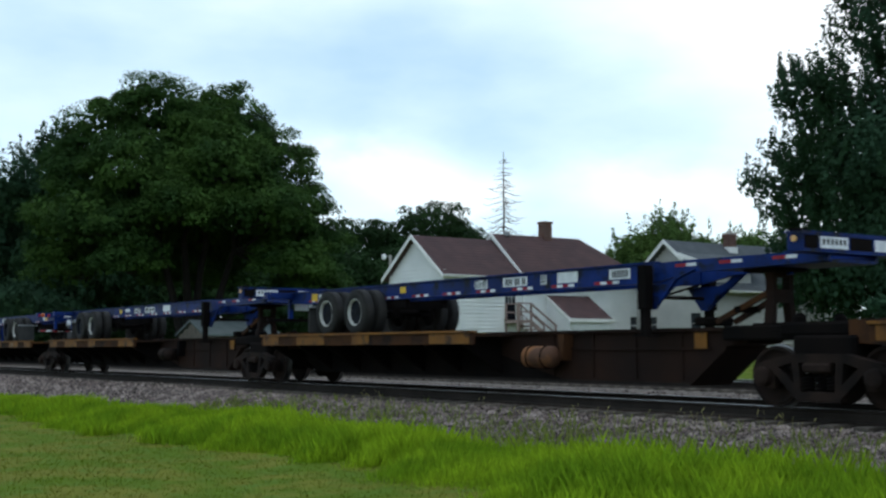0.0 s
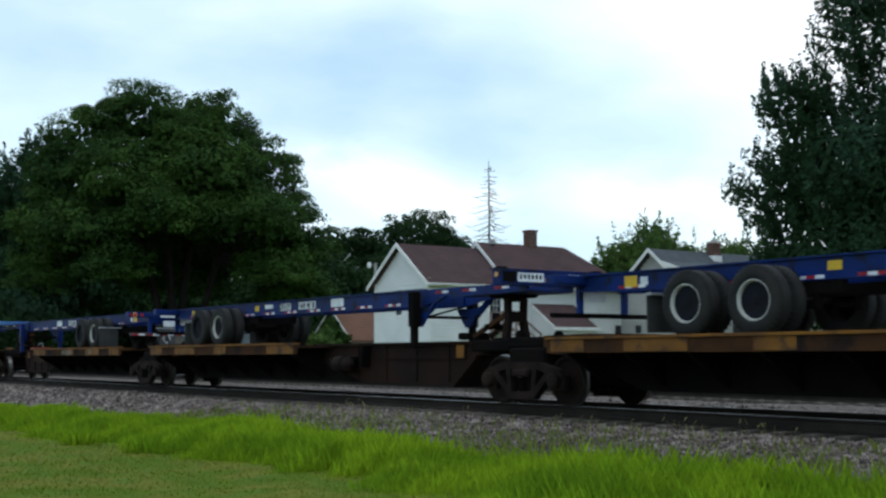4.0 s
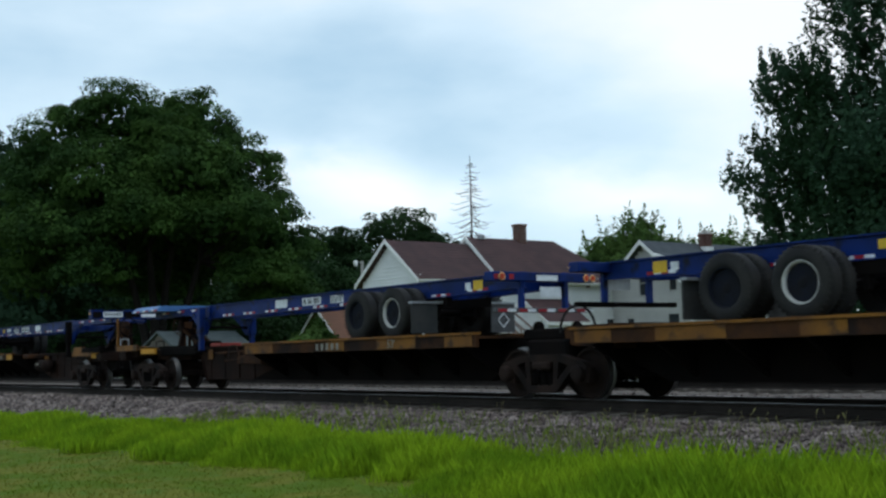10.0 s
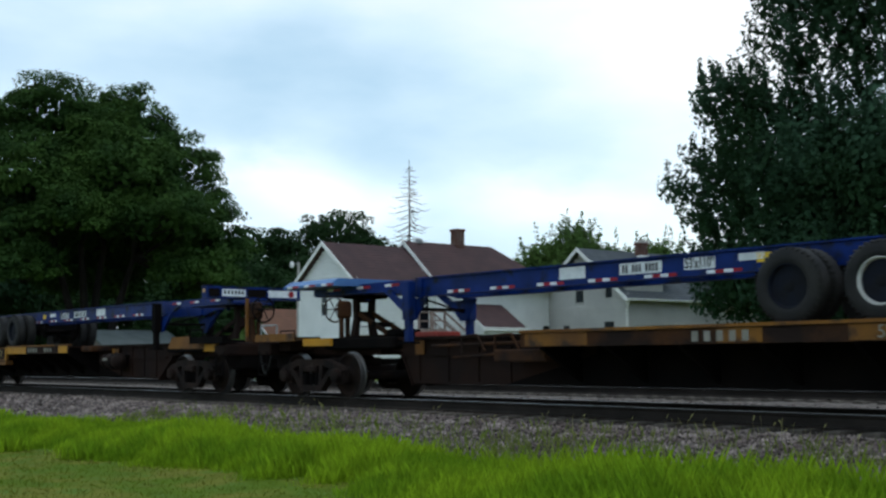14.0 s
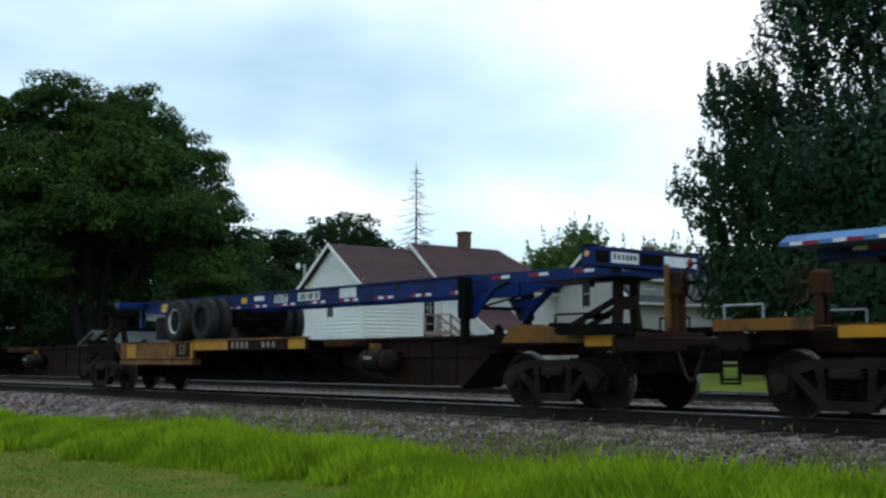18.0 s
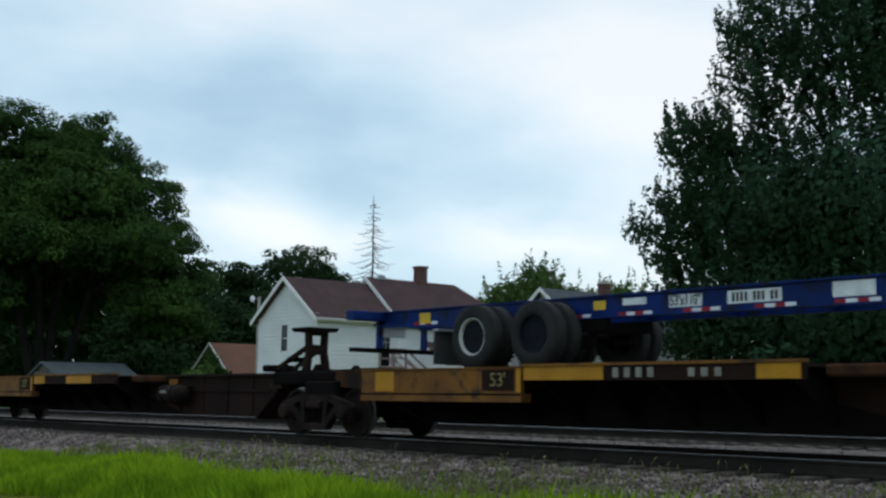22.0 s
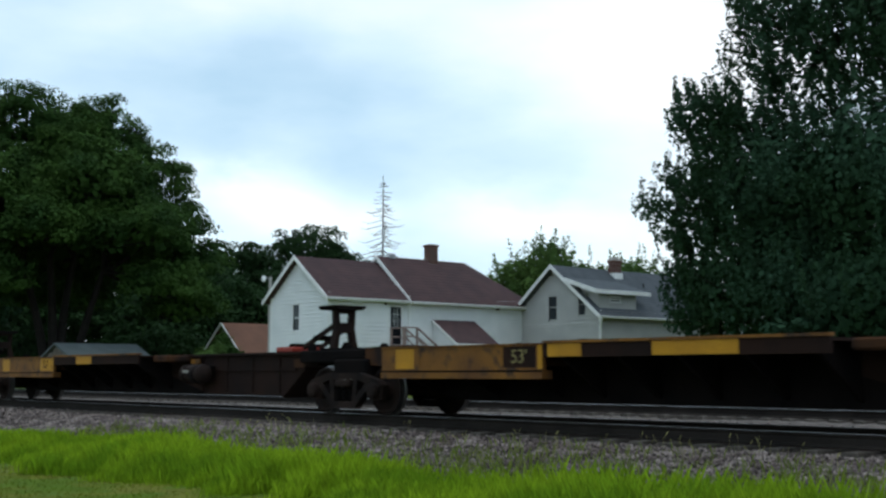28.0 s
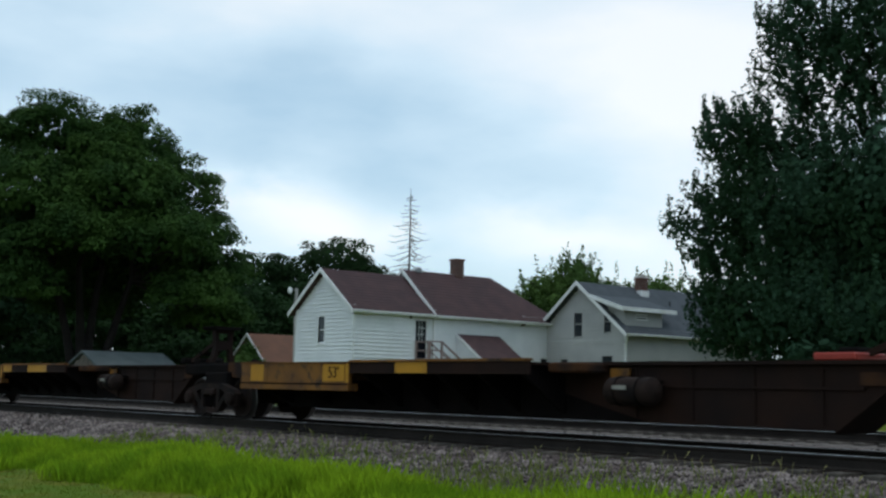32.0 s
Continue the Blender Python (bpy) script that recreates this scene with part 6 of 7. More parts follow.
def chassis(front, turned=False, white_rims=(0, 1), length=16.05, deck=1.10, label="", tail=True, barred=True, axles=(3.1, 4.35), plates=None, nose=False, rear_label=True):
    """A blue container chassis: its front end rests on a hitch, its tandem on a deck. Local x runs from rear to front."""
    m = pose(front, TRACK_Y, RAIL_Z, 0, 0, 180 if turned else 0) @ pose(-length, 0, 0)
    ch = thing("container_chassis", m, label, "container chassis", "blue container chassis")
    MOVING.append((ch, m))
    near = 1 if turned else -1
    L, top = length, 2.17
    neck = L - 3.45
    for side in (-1, 1):
        y0, y1 = sorted((side * 0.47, side * 0.51))
        f0, f1 = sorted((side * 0.42, side * 0.56))
        s = Shape()
        s.prism([(0.0, top - 0.24), (2.0, top - 0.29), (neck + 0.05, top - 0.31), (neck + 0.05, top), (0.0, top)], y0, y1)
        s.prism([(0.0, top - 0.26), (2.0, top - 0.31), (neck + 0.05, top - 0.33), (neck + 0.05, top - 0.31), (2.0, top - 0.29), (0.0, top - 0.24)], f0, f1)
        s.box(0.0, neck + 0.05, f0, f1, top - 0.004, top + 0.02)
        rail = part("main_rail", s, BLUE, ch, "long blue steel side rail")
        if side == near:
            k = 0
            for x0 in np.arange(1.0, neck - 0.6, 1.13):
                t0 = top - (0.315 if x0 > 2 else 0.27)
                yy = sorted((side * 0.512, side * 0.516))
                for j in range(2):
                    part("red_reflector", Shape().box(x0 + 0.30 * j, x0 + 0.30 * j + 0.15, *yy, t0 + 0.02, t0 + 0.07), RED, rail)
                    part("white_reflector", Shape().box(x0 + 0.30 * j + 0.15, x0 + 0.30 * j + 0.30, *yy, t0 + 0.02, t0 + 0.07), WHITE, rail)
            yb = sorted((side * 0.512, side * 0.517))
            part("yellow_plate", Shape().box(1.14, 1.42, *yb, top - 0.23, top - 0.05), PLATEYELLOW, rail, "yellow plate")
            part("yellow_plate", Shape().box(5.05, 5.28, *yb, top - 0.19, top - 0.06), PLATEYELLOW, rail, "small yellow plate")
            if rear_label:
                part("label_plate", Shape().box(1.50, 1.66, *yb, top - 0.21, top - 0.08), WHITE, rail, "small white label plate")
            ya = side * 0.519
            for x0, x1, kind in plates or [(a + L - 16.4, b + L - 16.4, k) for a, b, k in PLATES]:
                plate = part("label_plate", Shape().box(x0, x1, *yb, top - (0.15 if kind == "blank" else 0.22), top - 0.05 + (0.02 if kind == "plain" else 0)), WHITE, rail, "white label plate")
                if kind == "dim":
                    lettering("53'x110\"", 0.205, BLACK, plate, pose((x0 + x1) / 2, ya, top - 0.135, 90, 0, 180 if turned else 0), "", 1.3 * (x1 - x0), 0.004)
                elif kind == "small":
                    lettering("53", 0.19, BLACK, plate, pose((x0 + x1) / 2, ya, top - 0.135, 90, 0, 180 if turned else 0), "", 0.62, 0.005)
                elif kind == "bars" and barred:
                    n = 11 if x1 - x0 > 0.7 else 7
                    for j in range(n):
                        if n == 11 and j in (4, 8):
                            continue
                        part("painted_bar", Shape().box(x0 + 0.07 + j * (x1 - x0 - 0.1) / n, x0 + 0.07 + (j + 0.62) * (x1 - x0 - 0.1) / n, *sorted((side * 0.517, side * 0.520)), top - 0.195, top - 0.075), BLACK, plate)
        # gooseneck
        s = Shape()
        s.prism([(neck - 0.15, top - 0.36), (neck + 0.75, top - 0.20), (L - 0.1, top - 0.17), (L - 0.1, top - 0.02), (neck + 0.6, top + 0.0), (neck - 0.15, top - 0.02)], side * 0.50, side * 0.56)
        s.prism([(neck - 0.35, top - 0.36), (neck + 0.35, top - 0.36), (neck + 0.95, top - 0.16), (neck + 0.7, top - 0.16), (neck + 0.1, top - 0.75), (neck - 0.05, top - 0.75)], side * 0.58, side * 0.62)
        g = part("gooseneck_rail", s, BLUE, ch, "blue gooseneck rail with gusset")
        if side == near:
            for x0 in (neck + 0.5, neck + 1.4, neck + 2.4):
                part("red_reflector", Shape().box(x0, x0 + 0.24, *sorted((side * 0.562, side * 0.566)), top - 0.10, top - 0.05), RED, g)
                part("white_reflector", Shape().box(x0 + 0.24, x0 + 0.44, *sorted((side * 0.562, side * 0.566)), top - 0.10, top - 0.05), WHITE, g)
        # landing gear
        leg = Shape().box(neck - 0.10, neck + 0.10, *sorted((side * 0.64, side * 0.82)), 1.42, top - 0.05, 0.015)
        leg.box(neck - 0.07, neck + 0.07, *sorted((side * 0.67, side * 0.79)), 1.02 if side == near else 1.02, 1.5, 0.01)
        lg = part("landing_leg", leg, BLUE if nose else GRIME_SHADE, ch, "blue steel landing leg" if nose else "dark steel landing leg")
        part("landing_foot", Shape().box(neck - 0.16, neck + 0.16, *sorted((side * 0.60, side * 0.86)), 1.02 - 0.03, 1.03), GRIME_SHADE, lg)
    part("leg_brace", Shape().bar((neck, -0.7, 1.62), (neck, 0.7, 1.62), 0.03).bar((neck, -0.7, 1.55), (neck + 0.05, 0.7, 1.9), 0.02), GRIME_SHADE, ch)
    for x0 in np.arange(0.6, neck, 1.55):
        part("cross_member", Shape().box(x0, x0 + 0.08, -0.47, 0.47, top - 0.28, top - 0.05), BLUE, ch)
    part("kingpin_plate", Shape().box(L - 2.2, L - 0.1, -0.52, 0.52, top - 0.19, top - 0.15).lathe([(top - 0.29, 0.0), (top - 0.29, 0.05), (top - 0.18, 0.05), (top - 0.18, 0.0)], (L - 1.2, 0, 0), "z", 12), BLUE, ch)
    # front bolster
    if nose:  # a low nose with sloping shoulders in place of the box bolster
        bo = part("front_bolster", Shape().prism([(-1.22, top - 0.05), (1.22, top - 0.05), (1.22, top), (1.05, top + 0.10), (-1.05, top + 0.10), (-1.22, top)], L - 1.7, L, "x"), BLUE_SKYLIT, ch, "blue sloping front nose, sky sheen painted in")
        for k in range(3):
            x0 = L - 1.75 + 0.6 * k
            part("red_reflector", Shape().box(x0, x0 + 0.22, near * 1.222 - 0.003, near * 1.222 + 0.003, top - 0.047, top - 0.003), RED, bo)
            part("white_reflector", Shape().box(x0 + 0.22, x0 + 0.40, near * 1.222 - 0.003, near * 1.222 + 0.003, top - 0.047, top - 0.003), WHITE, bo)
    else:
        bo = part("front_bolster", Shape().box(L - 0.26, L, -1.22, 1.22, top - 0.06, top + 0.19, 0.012), BLUE, ch, "blue front bolster")
        part("bolster_lip", Shape().box(L - 0.30, L + 0.015, -1.235, 1.235, top + 0.185, top + 0.205).box(L - 0.30, L + 0.015, -1.235, 1.235, top - 0.075, top - 0.055), BLUE, bo)
        part("label_plate", Shape().box(L, L + 0.006, -0.85, -0.25, top - 0.02, top + 0.14), WHITE, bo)
        part("label_plate", Shape().box(L, L + 0.006, 0.35, 1.12, top - 0.02, top + 0.14), WHITE, bo)
        # flat dark sheets on the face stand in for the shade inside recesses
        part("bolster_pocket", Shape().box(L, L + 0.005, -0.20, 0.30, top - 0.03, top + 0.15), GRIME_SHADE, bo, "black sheet painted as the shade of a recess between the plates")
        part("bolster_pocket", Shape().box(L, L + 0.005, -1.18, -0.90, top - 0.03, top + 0.15), GRIME_SHADE, bo)
        part("red_patch", Shape().lathe([(L + 0.004, 0.0), (L + 0.004, 0.075), (L + 0.012, 0.075), (L + 0.012, 0.0)], (0, 0.96, top + 0.06), "x", 14), RED, bo, "round red patch")
        for y in np.arange(-0.8, -0.28, 0.09):
            part("painted_bar", Shape().box(L + 0.006, L + 0.009, y, y + 0.05, top + 0.03, top + 0.11), BLACK, bo)
        for side in (-1, 1):
            part("marker_lamp", Shape().lathe([(side * 1.22, 0.045), (side * 1.24, 0.045), (side * 1.245, 0.0)], (L - 0.13, 0, top + 0.10), "y", 12), LAMPRING, bo)
            part("corner_lock", Shape().box(L - 0.24, L - 0.04, *sorted((side * 1.05, side * 1.22)), top + 0.19, top + 0.24, 0.01), GRIME_SHADE, bo)
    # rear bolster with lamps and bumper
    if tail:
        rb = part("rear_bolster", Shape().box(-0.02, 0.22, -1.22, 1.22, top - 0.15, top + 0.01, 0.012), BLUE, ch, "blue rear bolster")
        for y in (1.02, -0.98, -1.14):
            lamp = part("tail_lamp", Shape().lathe([(-0.045, 0.0), (-0.045, 0.05), (-0.02, 0.056), (-0.02, 0.0)], (0, y, top - 0.075), "x", 16), LAMPRED, rb, "red tail lamp")
            part("lamp_ring", Shape().torus((-0.03, y, top - 0.075), "x", 0.062, 0.012, 18, 5), LAMPRING, lamp)
        for y in (0.80, 1.14):
            part("red_reflector", Shape().box(-0.026, -0.02, y - 0.05, y + 0.05, top - 0.12, top - 0.03), RED, rb)
        part("label_plate", Shape().box(-0.026, -0.02, -0.28, 0.22, top - 0.14, top - 0.04), WHITE, rb)
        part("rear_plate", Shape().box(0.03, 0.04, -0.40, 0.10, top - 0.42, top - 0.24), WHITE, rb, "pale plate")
        for y in (-0.52, 0.52):
            bar = part("bumper_upright", Shape().box(0.02, 0.10, y - 0.05, y + 0.05, top - 0.62, top - 0.1), BLUE, ch, "blue steel bumper upright")
        bb = part("bumper_bar", Shape().box(0.0, 0.10, -1.15, 1.15, top - 0.70, top - 0.62, 0.008), FLAPPALE if turned else GRIME_SHADE, ch, "red and white striped bumper bar")
        for k in range(5):
            y = -0.95 + k * 0.46
            part("red_stripe", Shape().box(-0.006, 0.0, y, y + 0.20, top - 0.69, top - 0.635), RED, bb)
            part("white_stripe", Shape().box(-0.006, 0.0, y - 0.19, y, top - 0.69, top - 0.635), WHITE, bb)
    # tandem
    s = Shape()
    for side in (-1, 1):
        s.box(2.2, 5.3, *sorted((side * 0.42, side * 0.54)), top - 0.50, top - 0.32)
        for ax in axles:
            s.beam((ax - 0.5, side * 0.48, top - 0.62), (ax + 0.5, side * 0.48, top - 0.62), 0.08, 0.07)
            s.box(ax - 0.55, ax - 0.45, *sorted((side * 0.43, side * 0.53)), top - 0.7, top - 0.5)
            s.box(ax + 0.45, ax + 0.55, *sorted((side * 0.43, side * 0.53)), top - 0.7, top - 0.5)
    part("bogie_frame", s, GRIME_SHADE, ch)
    zc = deck + 0.49
    for i, ax in enumerate(axles):
        axle = part("axle", Shape().bar((ax, -1.0, zc), (ax, 1.0, zc), 0.065, 12), GRIME_SHADE, ch)
        for side in (-1, 1):
            for j, y in enumerate((1.10, 0.79)):
                turn = 0 if side < 0 else 180
                t = part("tyre", TYRE_ME, RUBBER, axle, "", pose(ax, side * y, zc, 0, 0, turn))
                if j == 0:
                    mat = RIM if i in white_rims else RIMDARK
                    me = RIM_ME[mat.name]
                    rim = new("rim", me)
                    rim.parent = axle
                    rim.matrix_basis = pose(ax, side * y, zc, 0, 0, turn)
                    tagged(rim, "chalky white wheel rim" if mat is RIM else "dark steel wheel rim")
                    hub = new("hub", HUB_ME)
                    hub.parent = axle
                    hub.matrix_basis = pose(ax, side * y, zc, 0, 0, turn)
    for side in (-1, 1):
        part("mud_flap", Shape().box(2.36, 2.39, *sorted((side * 0.66, side * 1.26)), deck + 0.08, top - 0.42), FLAP if side == near else FLAPPALE, ch, "black rubber mud flap" if side == near else "pale grey mud flap with a white diamond")
        if side != near:
            mid = side * 0.96
            for (ya, za), (yb2, zb) in (((0, 0.14), (0.14, 0)), ((0.14, 0), (0, -0.14)), ((0, -0.14), (-0.14, 0)), ((-0.14, 0), (0, 0.14))):
                part("diamond_edge", Shape().beam((2.352, mid + ya, deck + 0.32 + za), (2.352, mid + yb2, deck + 0.32 + zb), 0.012, 0.022), WHITE, ch)
        part("flap_bracket", Shape().box(2.34, 2.46, *sorted((side * 0.5, side * 1.26)), top - 0.43, top - 0.39), GALV, ch)
    return ch


LAB_Q = "worn brown spine car unit with yellow-edged deck on the track"
LAB_P = "brown spine car unit with faded yellow deck sides"
unit_q(-9.69, 17.2, label=LAB_Q, marks=False)
unit_q(-26.66, 16.97, label="worn brown spine car unit with yellow-edged deck and orange tank")
second = unit_q(-43.95, 17.29, label=LAB_Q, marks=False)
loop = Shape()
arc = [(0.55 - 0.42 * math.cos(math.pi * k / 12), -0.75, 1.08 + 0.44 * math.sin(math.pi * k / 12)) for k in range(13)]
for p0, p1 in zip(arc, arc[1:]):
    loop.bar(p0, p1, 0.022, 6)
part("air_hose", loop, RUBBER, second, "black rubber hose arched over the joint")
unit_q(-43.95, 16.33, turned=True, deck=(1.4, 10.1), end=True, label="worn brown spine car end unit with brake wheel and coupler")
unit_p(-81.72, 16.5, (False, True), "brown spine car end unit with yellow deck and coupler", text=True)
unit_p(-98.79, 17.07, label=LAB_P + ", empty", slide=-0.3)
unit_p(-116.3, 17.5, label="brown empty spine car unit with yellow deck and red slide", red=True)
unit_p(-133.7, 17.4, label=LAB_P + ", empty")
unit_p(-150.5, 16.8, (True, False), label="empty brown spine car end unit, far down the track")
unit_p(-172.2, 17.0, (False, True), label="empty brown spine car end unit, far down the track")
unit_p(-189.3, 17.1, label="brown spine car unit with a chassis, far down the track")
unit_p(-206.4, 17.1, label="brown spine car unit with a chassis, far down the track")
chassis(-9.75, label="blue container chassis with pale rims riding on a spine car", white_rims=(0, 1),
        plates=((7.74, 8.14, "dim"), (8.63, 9.35, "bars"), (9.74, 9.90, "small"), (10.2, 10.74, "plain"), (11.54, 12.04, "bars")))
chassis(-27.0, label="blue container chassis with one pale rim riding on a spine car", white_rims=(1,), plates=PLATES)
chassis(-61.05, turned=True, label="blue container chassis with tail lamps and striped bumper", white_rims=(0,), nose=True,
        plates=((5.15, 5.57, "blank"), (5.97, 6.51, "dim"), (6.92, 7.73, "bars"), (8.44, 9.00, "plain")))
chassis(-174.0, label="blue container chassis far down the track", white_rims=(0,), deck=1.135)
chassis(-191.0, label="blue container chassis far down the track", white_rims=(1,), deck=1.135)
chassis(-64.2, label="blue container chassis with one pale rim riding on a yellow deck", white_rims=(0,), deck=1.135, length=16.4, axles=(3.2, 4.5), rear_label=False)



# ---- grass ----
def blades(name, x, y, h, w, lean, mat, label, category, base=None):
    n = len(x)
    z = ground_height(x, y) if base is None else base
    a = rng.uniform(0, 6.283, n)
    dx, dy = np.cos(a) * w, np.sin(a) * w
    b = rng.uniform(0, 6.283, n)
    lx, ly = np.cos(b) * lean * h, np.sin(b) * lean * h
    p0 = np.stack([x - dx, y - dy, z - 0.02], 1)
    p1 = np.stack([x + dx, y + dy, z - 0.02], 1)
    p2 = np.stack([x + dx * 0.7 + lx * 0.35, y + dy * 0.7 + ly * 0.35, z + h * 0.6], 1)
    p3 = np.stack([x + lx, y + ly, z + h], 1)
    me = quads(name, np.stack([p0, p1, p2, p3], 1).reshape(-1, 3), mat)
    return tagged(new(name, me), label, category, kind="stuff")


def edge_of_lawn(x):
    """Where the mower stopped."""
    base = np.interp(x, [-150, -60, -42, -30, -24, -14, 0], [8.9, 8.2, 7.6, 8.0, 8.2, 8.1, 7.6])
    return base + 0.30 * np.sin(x * 0.31) + 0.20 * np.sin(x * 0.83 + 1.0) + 0.12 * np.sin(x * 2.1)


def edge_of_stones(x):
    """Where the tall grass gives way to ballast."""
    base = np.interp(x, [-150, -50, -36, -26, -16, -11, 0], [9.6, 9.7, 9.8, 10.05, 10.1, 10.15, 10.2])
    return base + 0.22 * np.sin(x * 0.47) + 0.18 * np.sin(x * 1.3)


def build_grass():
    xs, ys, hs = [], [], []
    for x0, x1, n in ((-14, 0, 62000), (-26, -14, 80000), (-45, -26, 60000), (-80, -45, 26000), (-150, -80, 14000)):
        x = rng.uniform(x0, x1, n)
        u = rng.uniform(0, 1, n) ** 0.72
        start = edge_of_lawn(x) - 0.7 * rng.beta(1.0, 3.0, n) + 0.25 * np.sin(x * 3.7 + 2 * np.sin(x * 1.3))
        y = start + u * (edge_of_stones(x) - 0.35 + 1.9 * rng.beta(1, 3.2, n) * np.clip((x + 60) / 40, 0.25, 1) - start)
        ragged = 0.5 + 0.5 * np.sin(x * 2.3 + 1.5 * np.sin(y * 1.7)) * np.sin(x * 0.71 + y * 1.1)
        keep = rng.uniform(0, 1, n) < np.where(u < 0.5, 1.0, (0.25 + 0.85 * ragged) * np.clip(1.75 - 1.35 * u, 0, 1))
        x, y, u, n = x[keep], y[keep], u[keep], int(keep.sum())
        tall = np.interp(x, [-150, -45, -36, -27, -14, -9, 0], [0.14, 0.12, 0.13, 0.20, 0.21, 0.24, 0.24])
        h = (0.035 + (0.09 + tall) * np.clip(u * 1.9, 0, 1) ** 0.8) * rng.uniform(0.45, 1.45, n) * (0.85 + 0.3 * np.sin(x * 0.9 + y) * np.sin(x * 0.37))
        h *= np.where(u > 0.9, 0.7, 1.0)
        xs.append(x), ys.append(y), hs.append(h)
    for cx, cy, m in ((-22.6, 7.6, 500), (-19.8, 7.75, 400), (-30.5, 8.4, 500)):  # darker tufts left by the mower
        xs.append(rng.normal(cx, 0.22, m)), ys.append(rng.normal(cy, 0.16, m)), hs.append(rng.uniform(0.12, 0.34, m))
    x, y, h = map(np.concatenate, (xs, ys, hs))
    scale = np.clip(np.abs(x) / 22, 0.6, 3.0)
    blades("tall_grass", x, y, h, 0.0043 * scale * rng.uniform(0.6, 1.4, len(x)), 0.34, GRASS, "strip of tall bright green grass along the ballast", "grass")
    n = 70000
    x = -np.exp(rng.uniform(np.log(3.5), np.log(60), n))
    y = rng.uniform(1.0, 9.0, n)
    blades("lawn_grass", x, y, rng.uniform(0.012, 0.032, n), 0.006 * np.clip(np.abs(x) / 12, 0.6, 3), 0.9, SHORT, "short mown grass blades on the lawn", "grass")
    # thin weeds thinning out over the stones, and seed heads beside the rail
    n = 2600
    x = rng.uniform(-26, -4, n)
    u = rng.beta(1.0, 2.6, n)
    y = edge_of_stones(x) + u * (12.9 - edge_of_stones(x))
    blades("ballast_weeds", np.repeat(x, 3) + rng.normal(0, 0.04, n * 3), np.repeat(y, 3) + rng.normal(0, 0.04, n * 3), rng.uniform(0.05, 0.20, n * 3), np.full(n * 3, 0.0024), 0.4, WEED,
           "sparse thin weeds between the stones", "weeds", ballast_height(np.repeat(y, 3)))
    n = 34
    x, y = rng.uniform(-21, -5, n), rng.uniform(11.7, 12.7, n)
    m = 3
    xx, yy = np.repeat(x, m) + rng.normal(0, 0.14, n * m), np.repeat(y, m) + rng.normal(0, 0.06, n * m)
    hh, zz = rng.uniform(0.10, 0.24, n * m), ballast_height(yy)
    blades("seed_stalks", xx, yy, hh + 0.02, np.full(n * m, 0.0022), 0.05, SEED, "thin dry foxtail stalks beside the rail", "weeds", zz)
    blades("seed_heads", xx, yy, rng.uniform(0.03, 0.055, n * m), np.full(n * m, 0.0055), 1.1, SEED, "drooping dry foxtail seed heads beside the rail", "weeds", zz + hh)


build_grass()


# ---- fence posts and the signal bridge ----
def fence_post(x, y, h, w, label):
    p = thing("fence_post", (x, y, float(ground_height(np.array(x), np.array(y)))), label, "post")
    s = Shape().box(-w / 2, w / 2, -w / 2, w / 2, -0.3, h, 0.008)
    part("post", s, POSTWOOD, p, "weathered square wooden post")
    return p


post = fence_post(-6.63, 1.05, 1.365, 0.095, "weathered grey wooden fence post on the lawn")
rod = thing("marker_rods", (-6.62, 0.98, 0.0), "two thin white marker rods beside the fence post", "rod")
part("rod", Shape().bar((0, 0.02, -0.2), (0.0, -0.01, 1.585), 0.006, 8), TRIM, rod)
part("rod", Shape().bar((-0.012, 0.018, 1.28), (-0.012, 0.012, 1.58), 0.005, 8), TRIM, rod)
part("rod_tie", Shape().bar((-0.006, 0.004, 1.29), (-0.006, 0.022, 1.30), 0.008, 6), GALV, rod)
fence_post(-29.5, 2.4, 1.35, 0.11, "weathered grey wooden fence post far along the lawn")
pole = thing("steel_pole", (-9.8, 0.35, 0.0), "slim grey steel pole at the lawn's edge", "pole")
part("pole", Shape().bar((0, 0, -0.3), (0, 0, 1.75), 0.03, 10), GALV, pole)


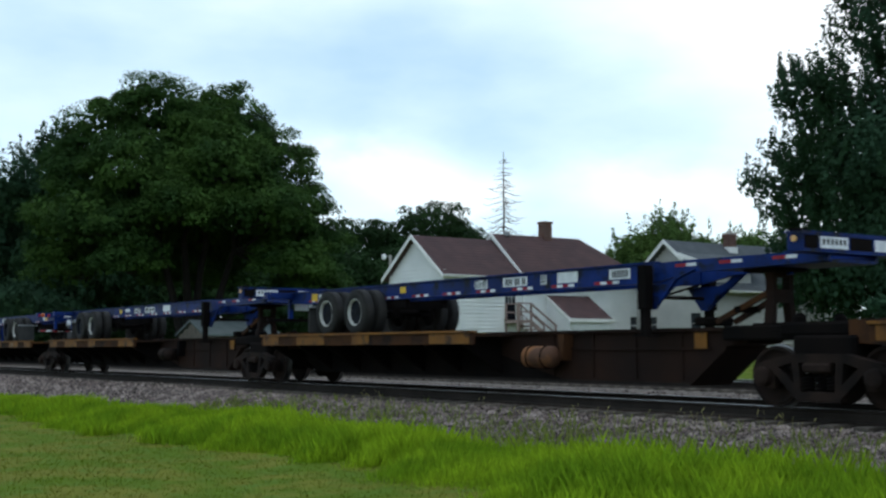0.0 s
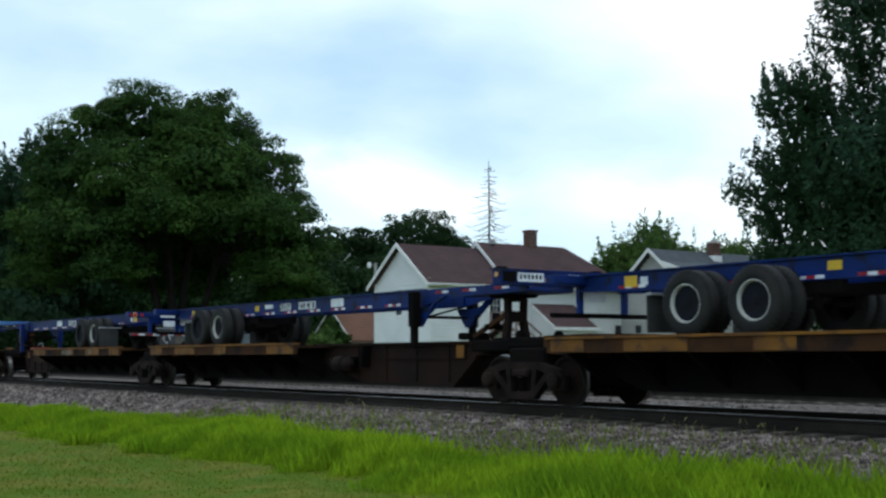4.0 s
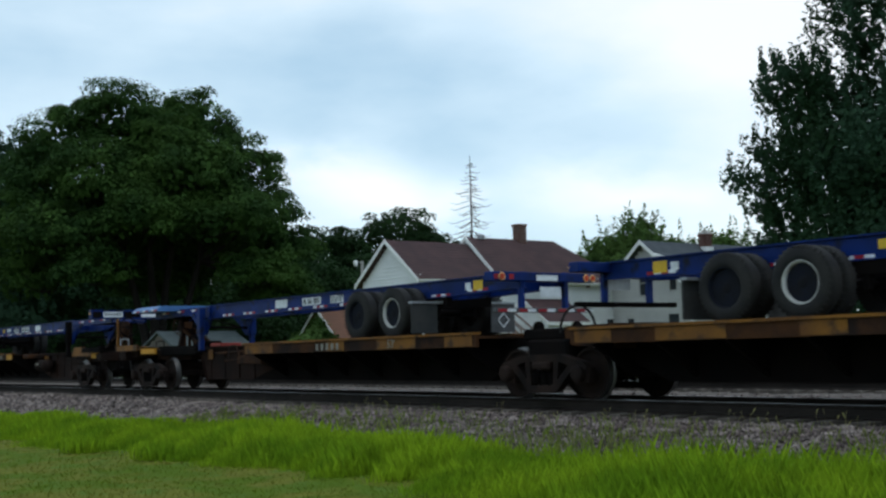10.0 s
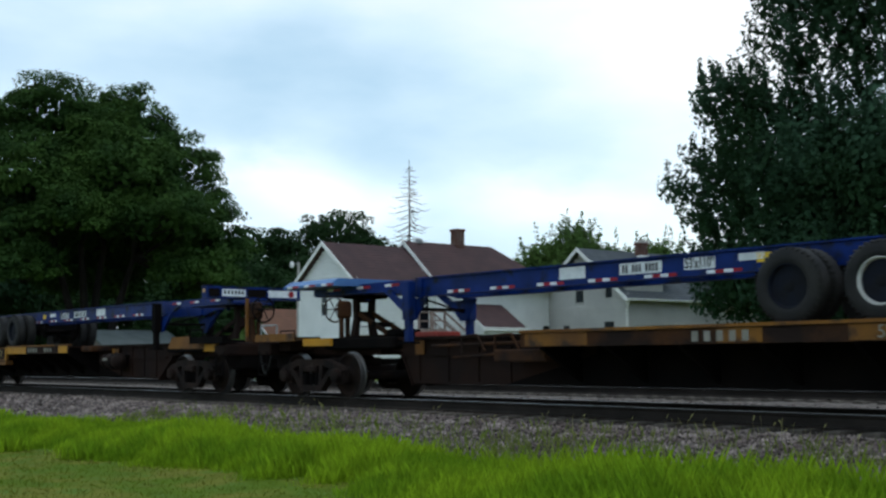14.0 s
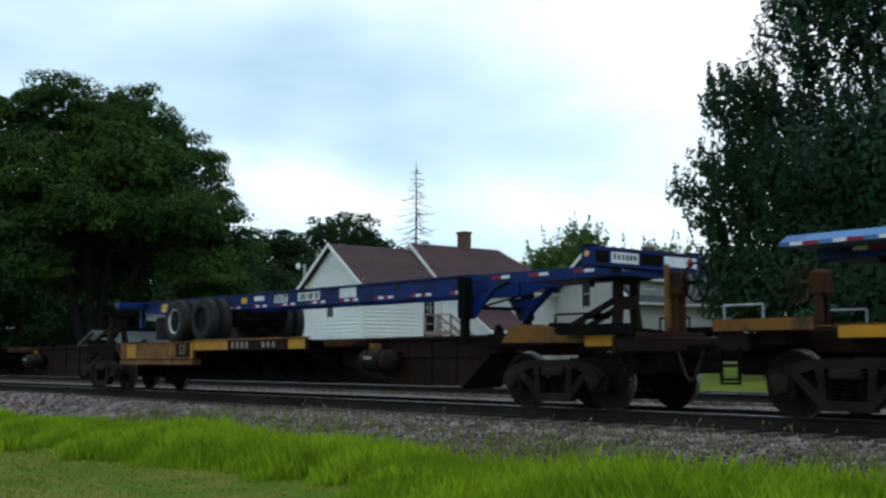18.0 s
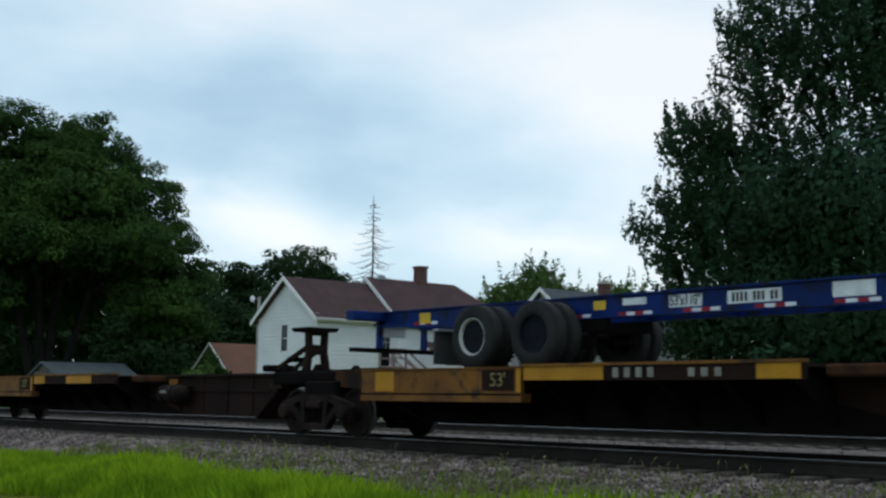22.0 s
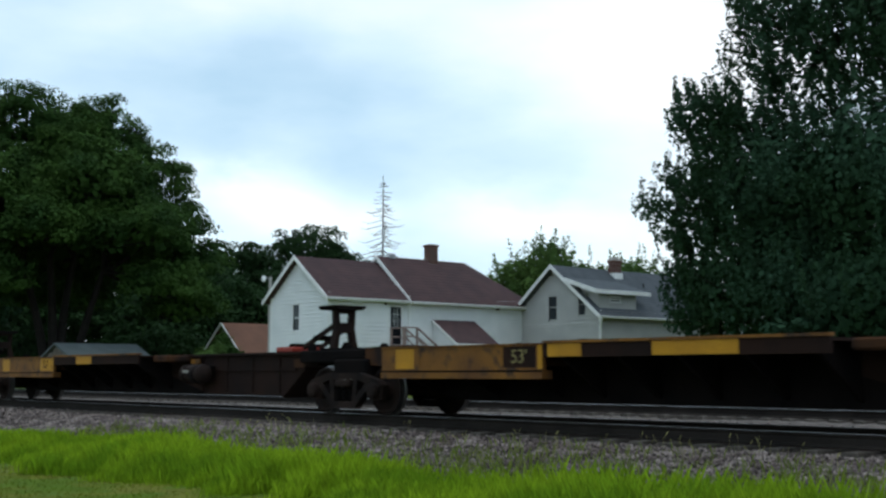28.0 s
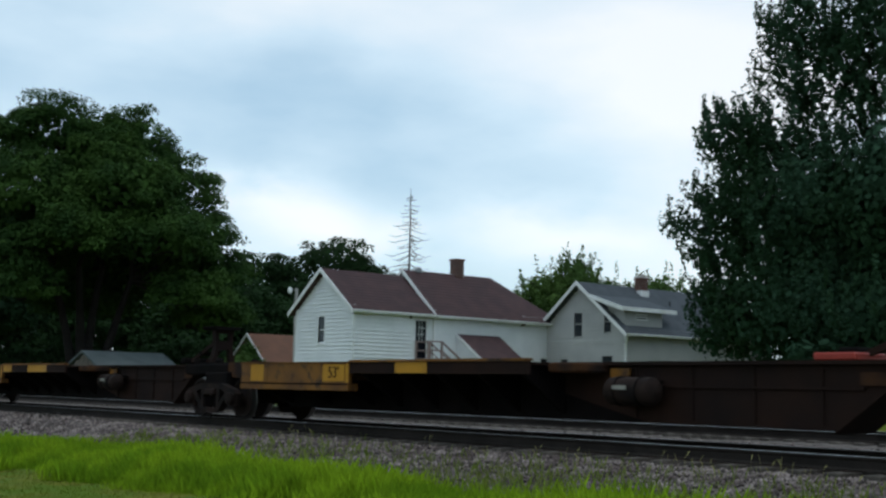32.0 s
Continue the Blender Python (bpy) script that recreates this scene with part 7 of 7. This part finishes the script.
def signal_bridge(x=-215.0, y_far=25.6, y_near=9.0, h=14.4):
    b = thing("signal_bridge", (x, 0, 0.3), "pale grey lattice signal bridge over both tracks", "signal bridge")
    w = 0.95
    for y in (y_far, y_near):
        leg = Shape()
        for dx in (-w, w):
            for dy in (-w, w):
                leg.bar((dx, y + dy, 0), (dx, y + dy, h), 0.08, 6)
        for k in range(8):
            z0, z1 = h * k / 8, h * (k + 1) / 8
            for dx in (-w, w):
                leg.bar((dx, y - w, z0), (dx, y + w, z1), 0.04, 5).bar((dx, y + w, z0), (dx, y - w, z1), 0.04, 5)
            for dy in (-w, w):
                leg.bar((-w, y + dy, z0), (w, y + dy, z1), 0.04, 5).bar((-w, y + dy, z1), (w, y + dy, z1), 0.04, 5)
        part("lattice_leg", leg, GALV, b)
    t = Shape()
    for dx in (-w, w):
        for z in (h - 2.5, h):
            t.bar((dx, y_near, z), (dx, y_far, z), 0.08, 6)
        n = 10
        for k in range(n):
            a, c = y_near + (y_far - y_near) * k / n, y_near + (y_far - y_near) * (k + 1) / n
            t.bar((dx, a, h - 2.5), (dx, c, h), 0.04, 5).bar((dx, a, h - 2.5), (dx, a, h), 0.04, 5)
    part("truss", t, GALV, b)
    for y in (10.5, 17.4):
        s = part("signal_head", Shape().box(0.6, 0.8, y - 0.4, y + 0.4, h + 0.4, h + 2.2, 0.05).bar((0.5, y, h), (0.5, y, h + 0.6), 0.07), BLACK, b, "black signal head")
        red = bpy.data.materials.get("lit_red_signal") or material("lit_red_signal", (0.6, 0.02, 0.02), 0.3, bump=0.0)
        red.node_tree.nodes["Principled BSDF"].inputs["Emission Color"].default_value = (1, 0.03, 0.03, 1)
        red.node_tree.nodes["Principled BSDF"].inputs["Emission Strength"].default_value = 3.0
        part("signal_lens", Shape().lathe([(0.8, 0.2), (0.84, 0.2), (0.86, 0.0)], (0, y, h + 0.9), "x", 14), red, s, "lit red lens")
    part("walkway_rail", Shape().bar((0.9, y_near, h + 0.9), (0.9, y_far, h + 0.9), 0.03, 5).bar((0.9, y_near, h + 0.45), (0.9, y_far, h + 0.45), 0.03, 5), GALV, b)


signal_bridge()
for x, y, h in ((-255.0, 23.3, 13.5), (-300.0, 25.2, 13.0)):
    p = thing("utility_pole", (x, y, 0.3), "dark wooden utility pole with a crossarm far down the line", "utility pole")
    part("pole", Shape().bar((0, 0, -0.5), (0, 0, h), 0.16, 8, 0.11), POSTWOOD, p)
    part("crossarm", Shape().box(-0.06, 0.06, -1.2, 1.2, h - 0.8, h - 0.65), POSTWOOD, p)


# ---- ties: the nearest are single pieces, the rest one mesh ----
def build_ties(track, x_pick):
    tie = Shape().box(-0.115, 0.115, -1.3, 1.3, -0.18, 0.0, 0.012).mesh("tie", TIE)
    plate = Shape().box(-0.09, 0.09, -0.17, 0.17, 0.0, 0.012).mesh("tie_plate", RUST)
    rest = Shape()
    k = 0
    for i in range(int(340 / 0.52)):
        x = 10 - i * 0.52
        z = RAIL_Z - 0.182
        if x_pick[0] < x < x_pick[1]:
            t = part("tie", tie, TIE, track, "", (x, float(rng.normal(0, 0.02)), z))
            for s in (-1, 1):
                part("tie_plate", plate, RUST, t, "", (0, s * RAIL_GAP, 0.0))
                k += 1
        else:
            rest.box(x - 0.115, x + 0.115, -1.3, 1.3, z - 0.1, z)
    o = part("far_ties", rest, TIE, track)
    tagged(o, kind="stuff")


build_ties(track_near, (-60, 6))
build_ties(track_far, (-45, 0))



# ---- motion: the train rolls to the right, its wheels turning ----
def motions():
    stops = [0.0, 0.1, 0.3, 0.6] + [float(k) for k in range(1, 32)] + [31.4, 31.7, 31.9, 32.0]
    for ob, m in MOVING:
        walk(ob, [(t, Matrix.Translation((gone(t), 0, 0)) @ m) for t in stops])
    ticks = [0.2 * k for k in range(161)]
    for ob, x, z in SPINNING:
        way = ob.parent.parent.matrix_basis.to_3x3()[0][0]
        walk(ob, [(t, pose(x, 0, z) @ Matrix.Rotation(way * gone(t) / ROLL_R, 4, "Y")) for t in ticks])


motions()
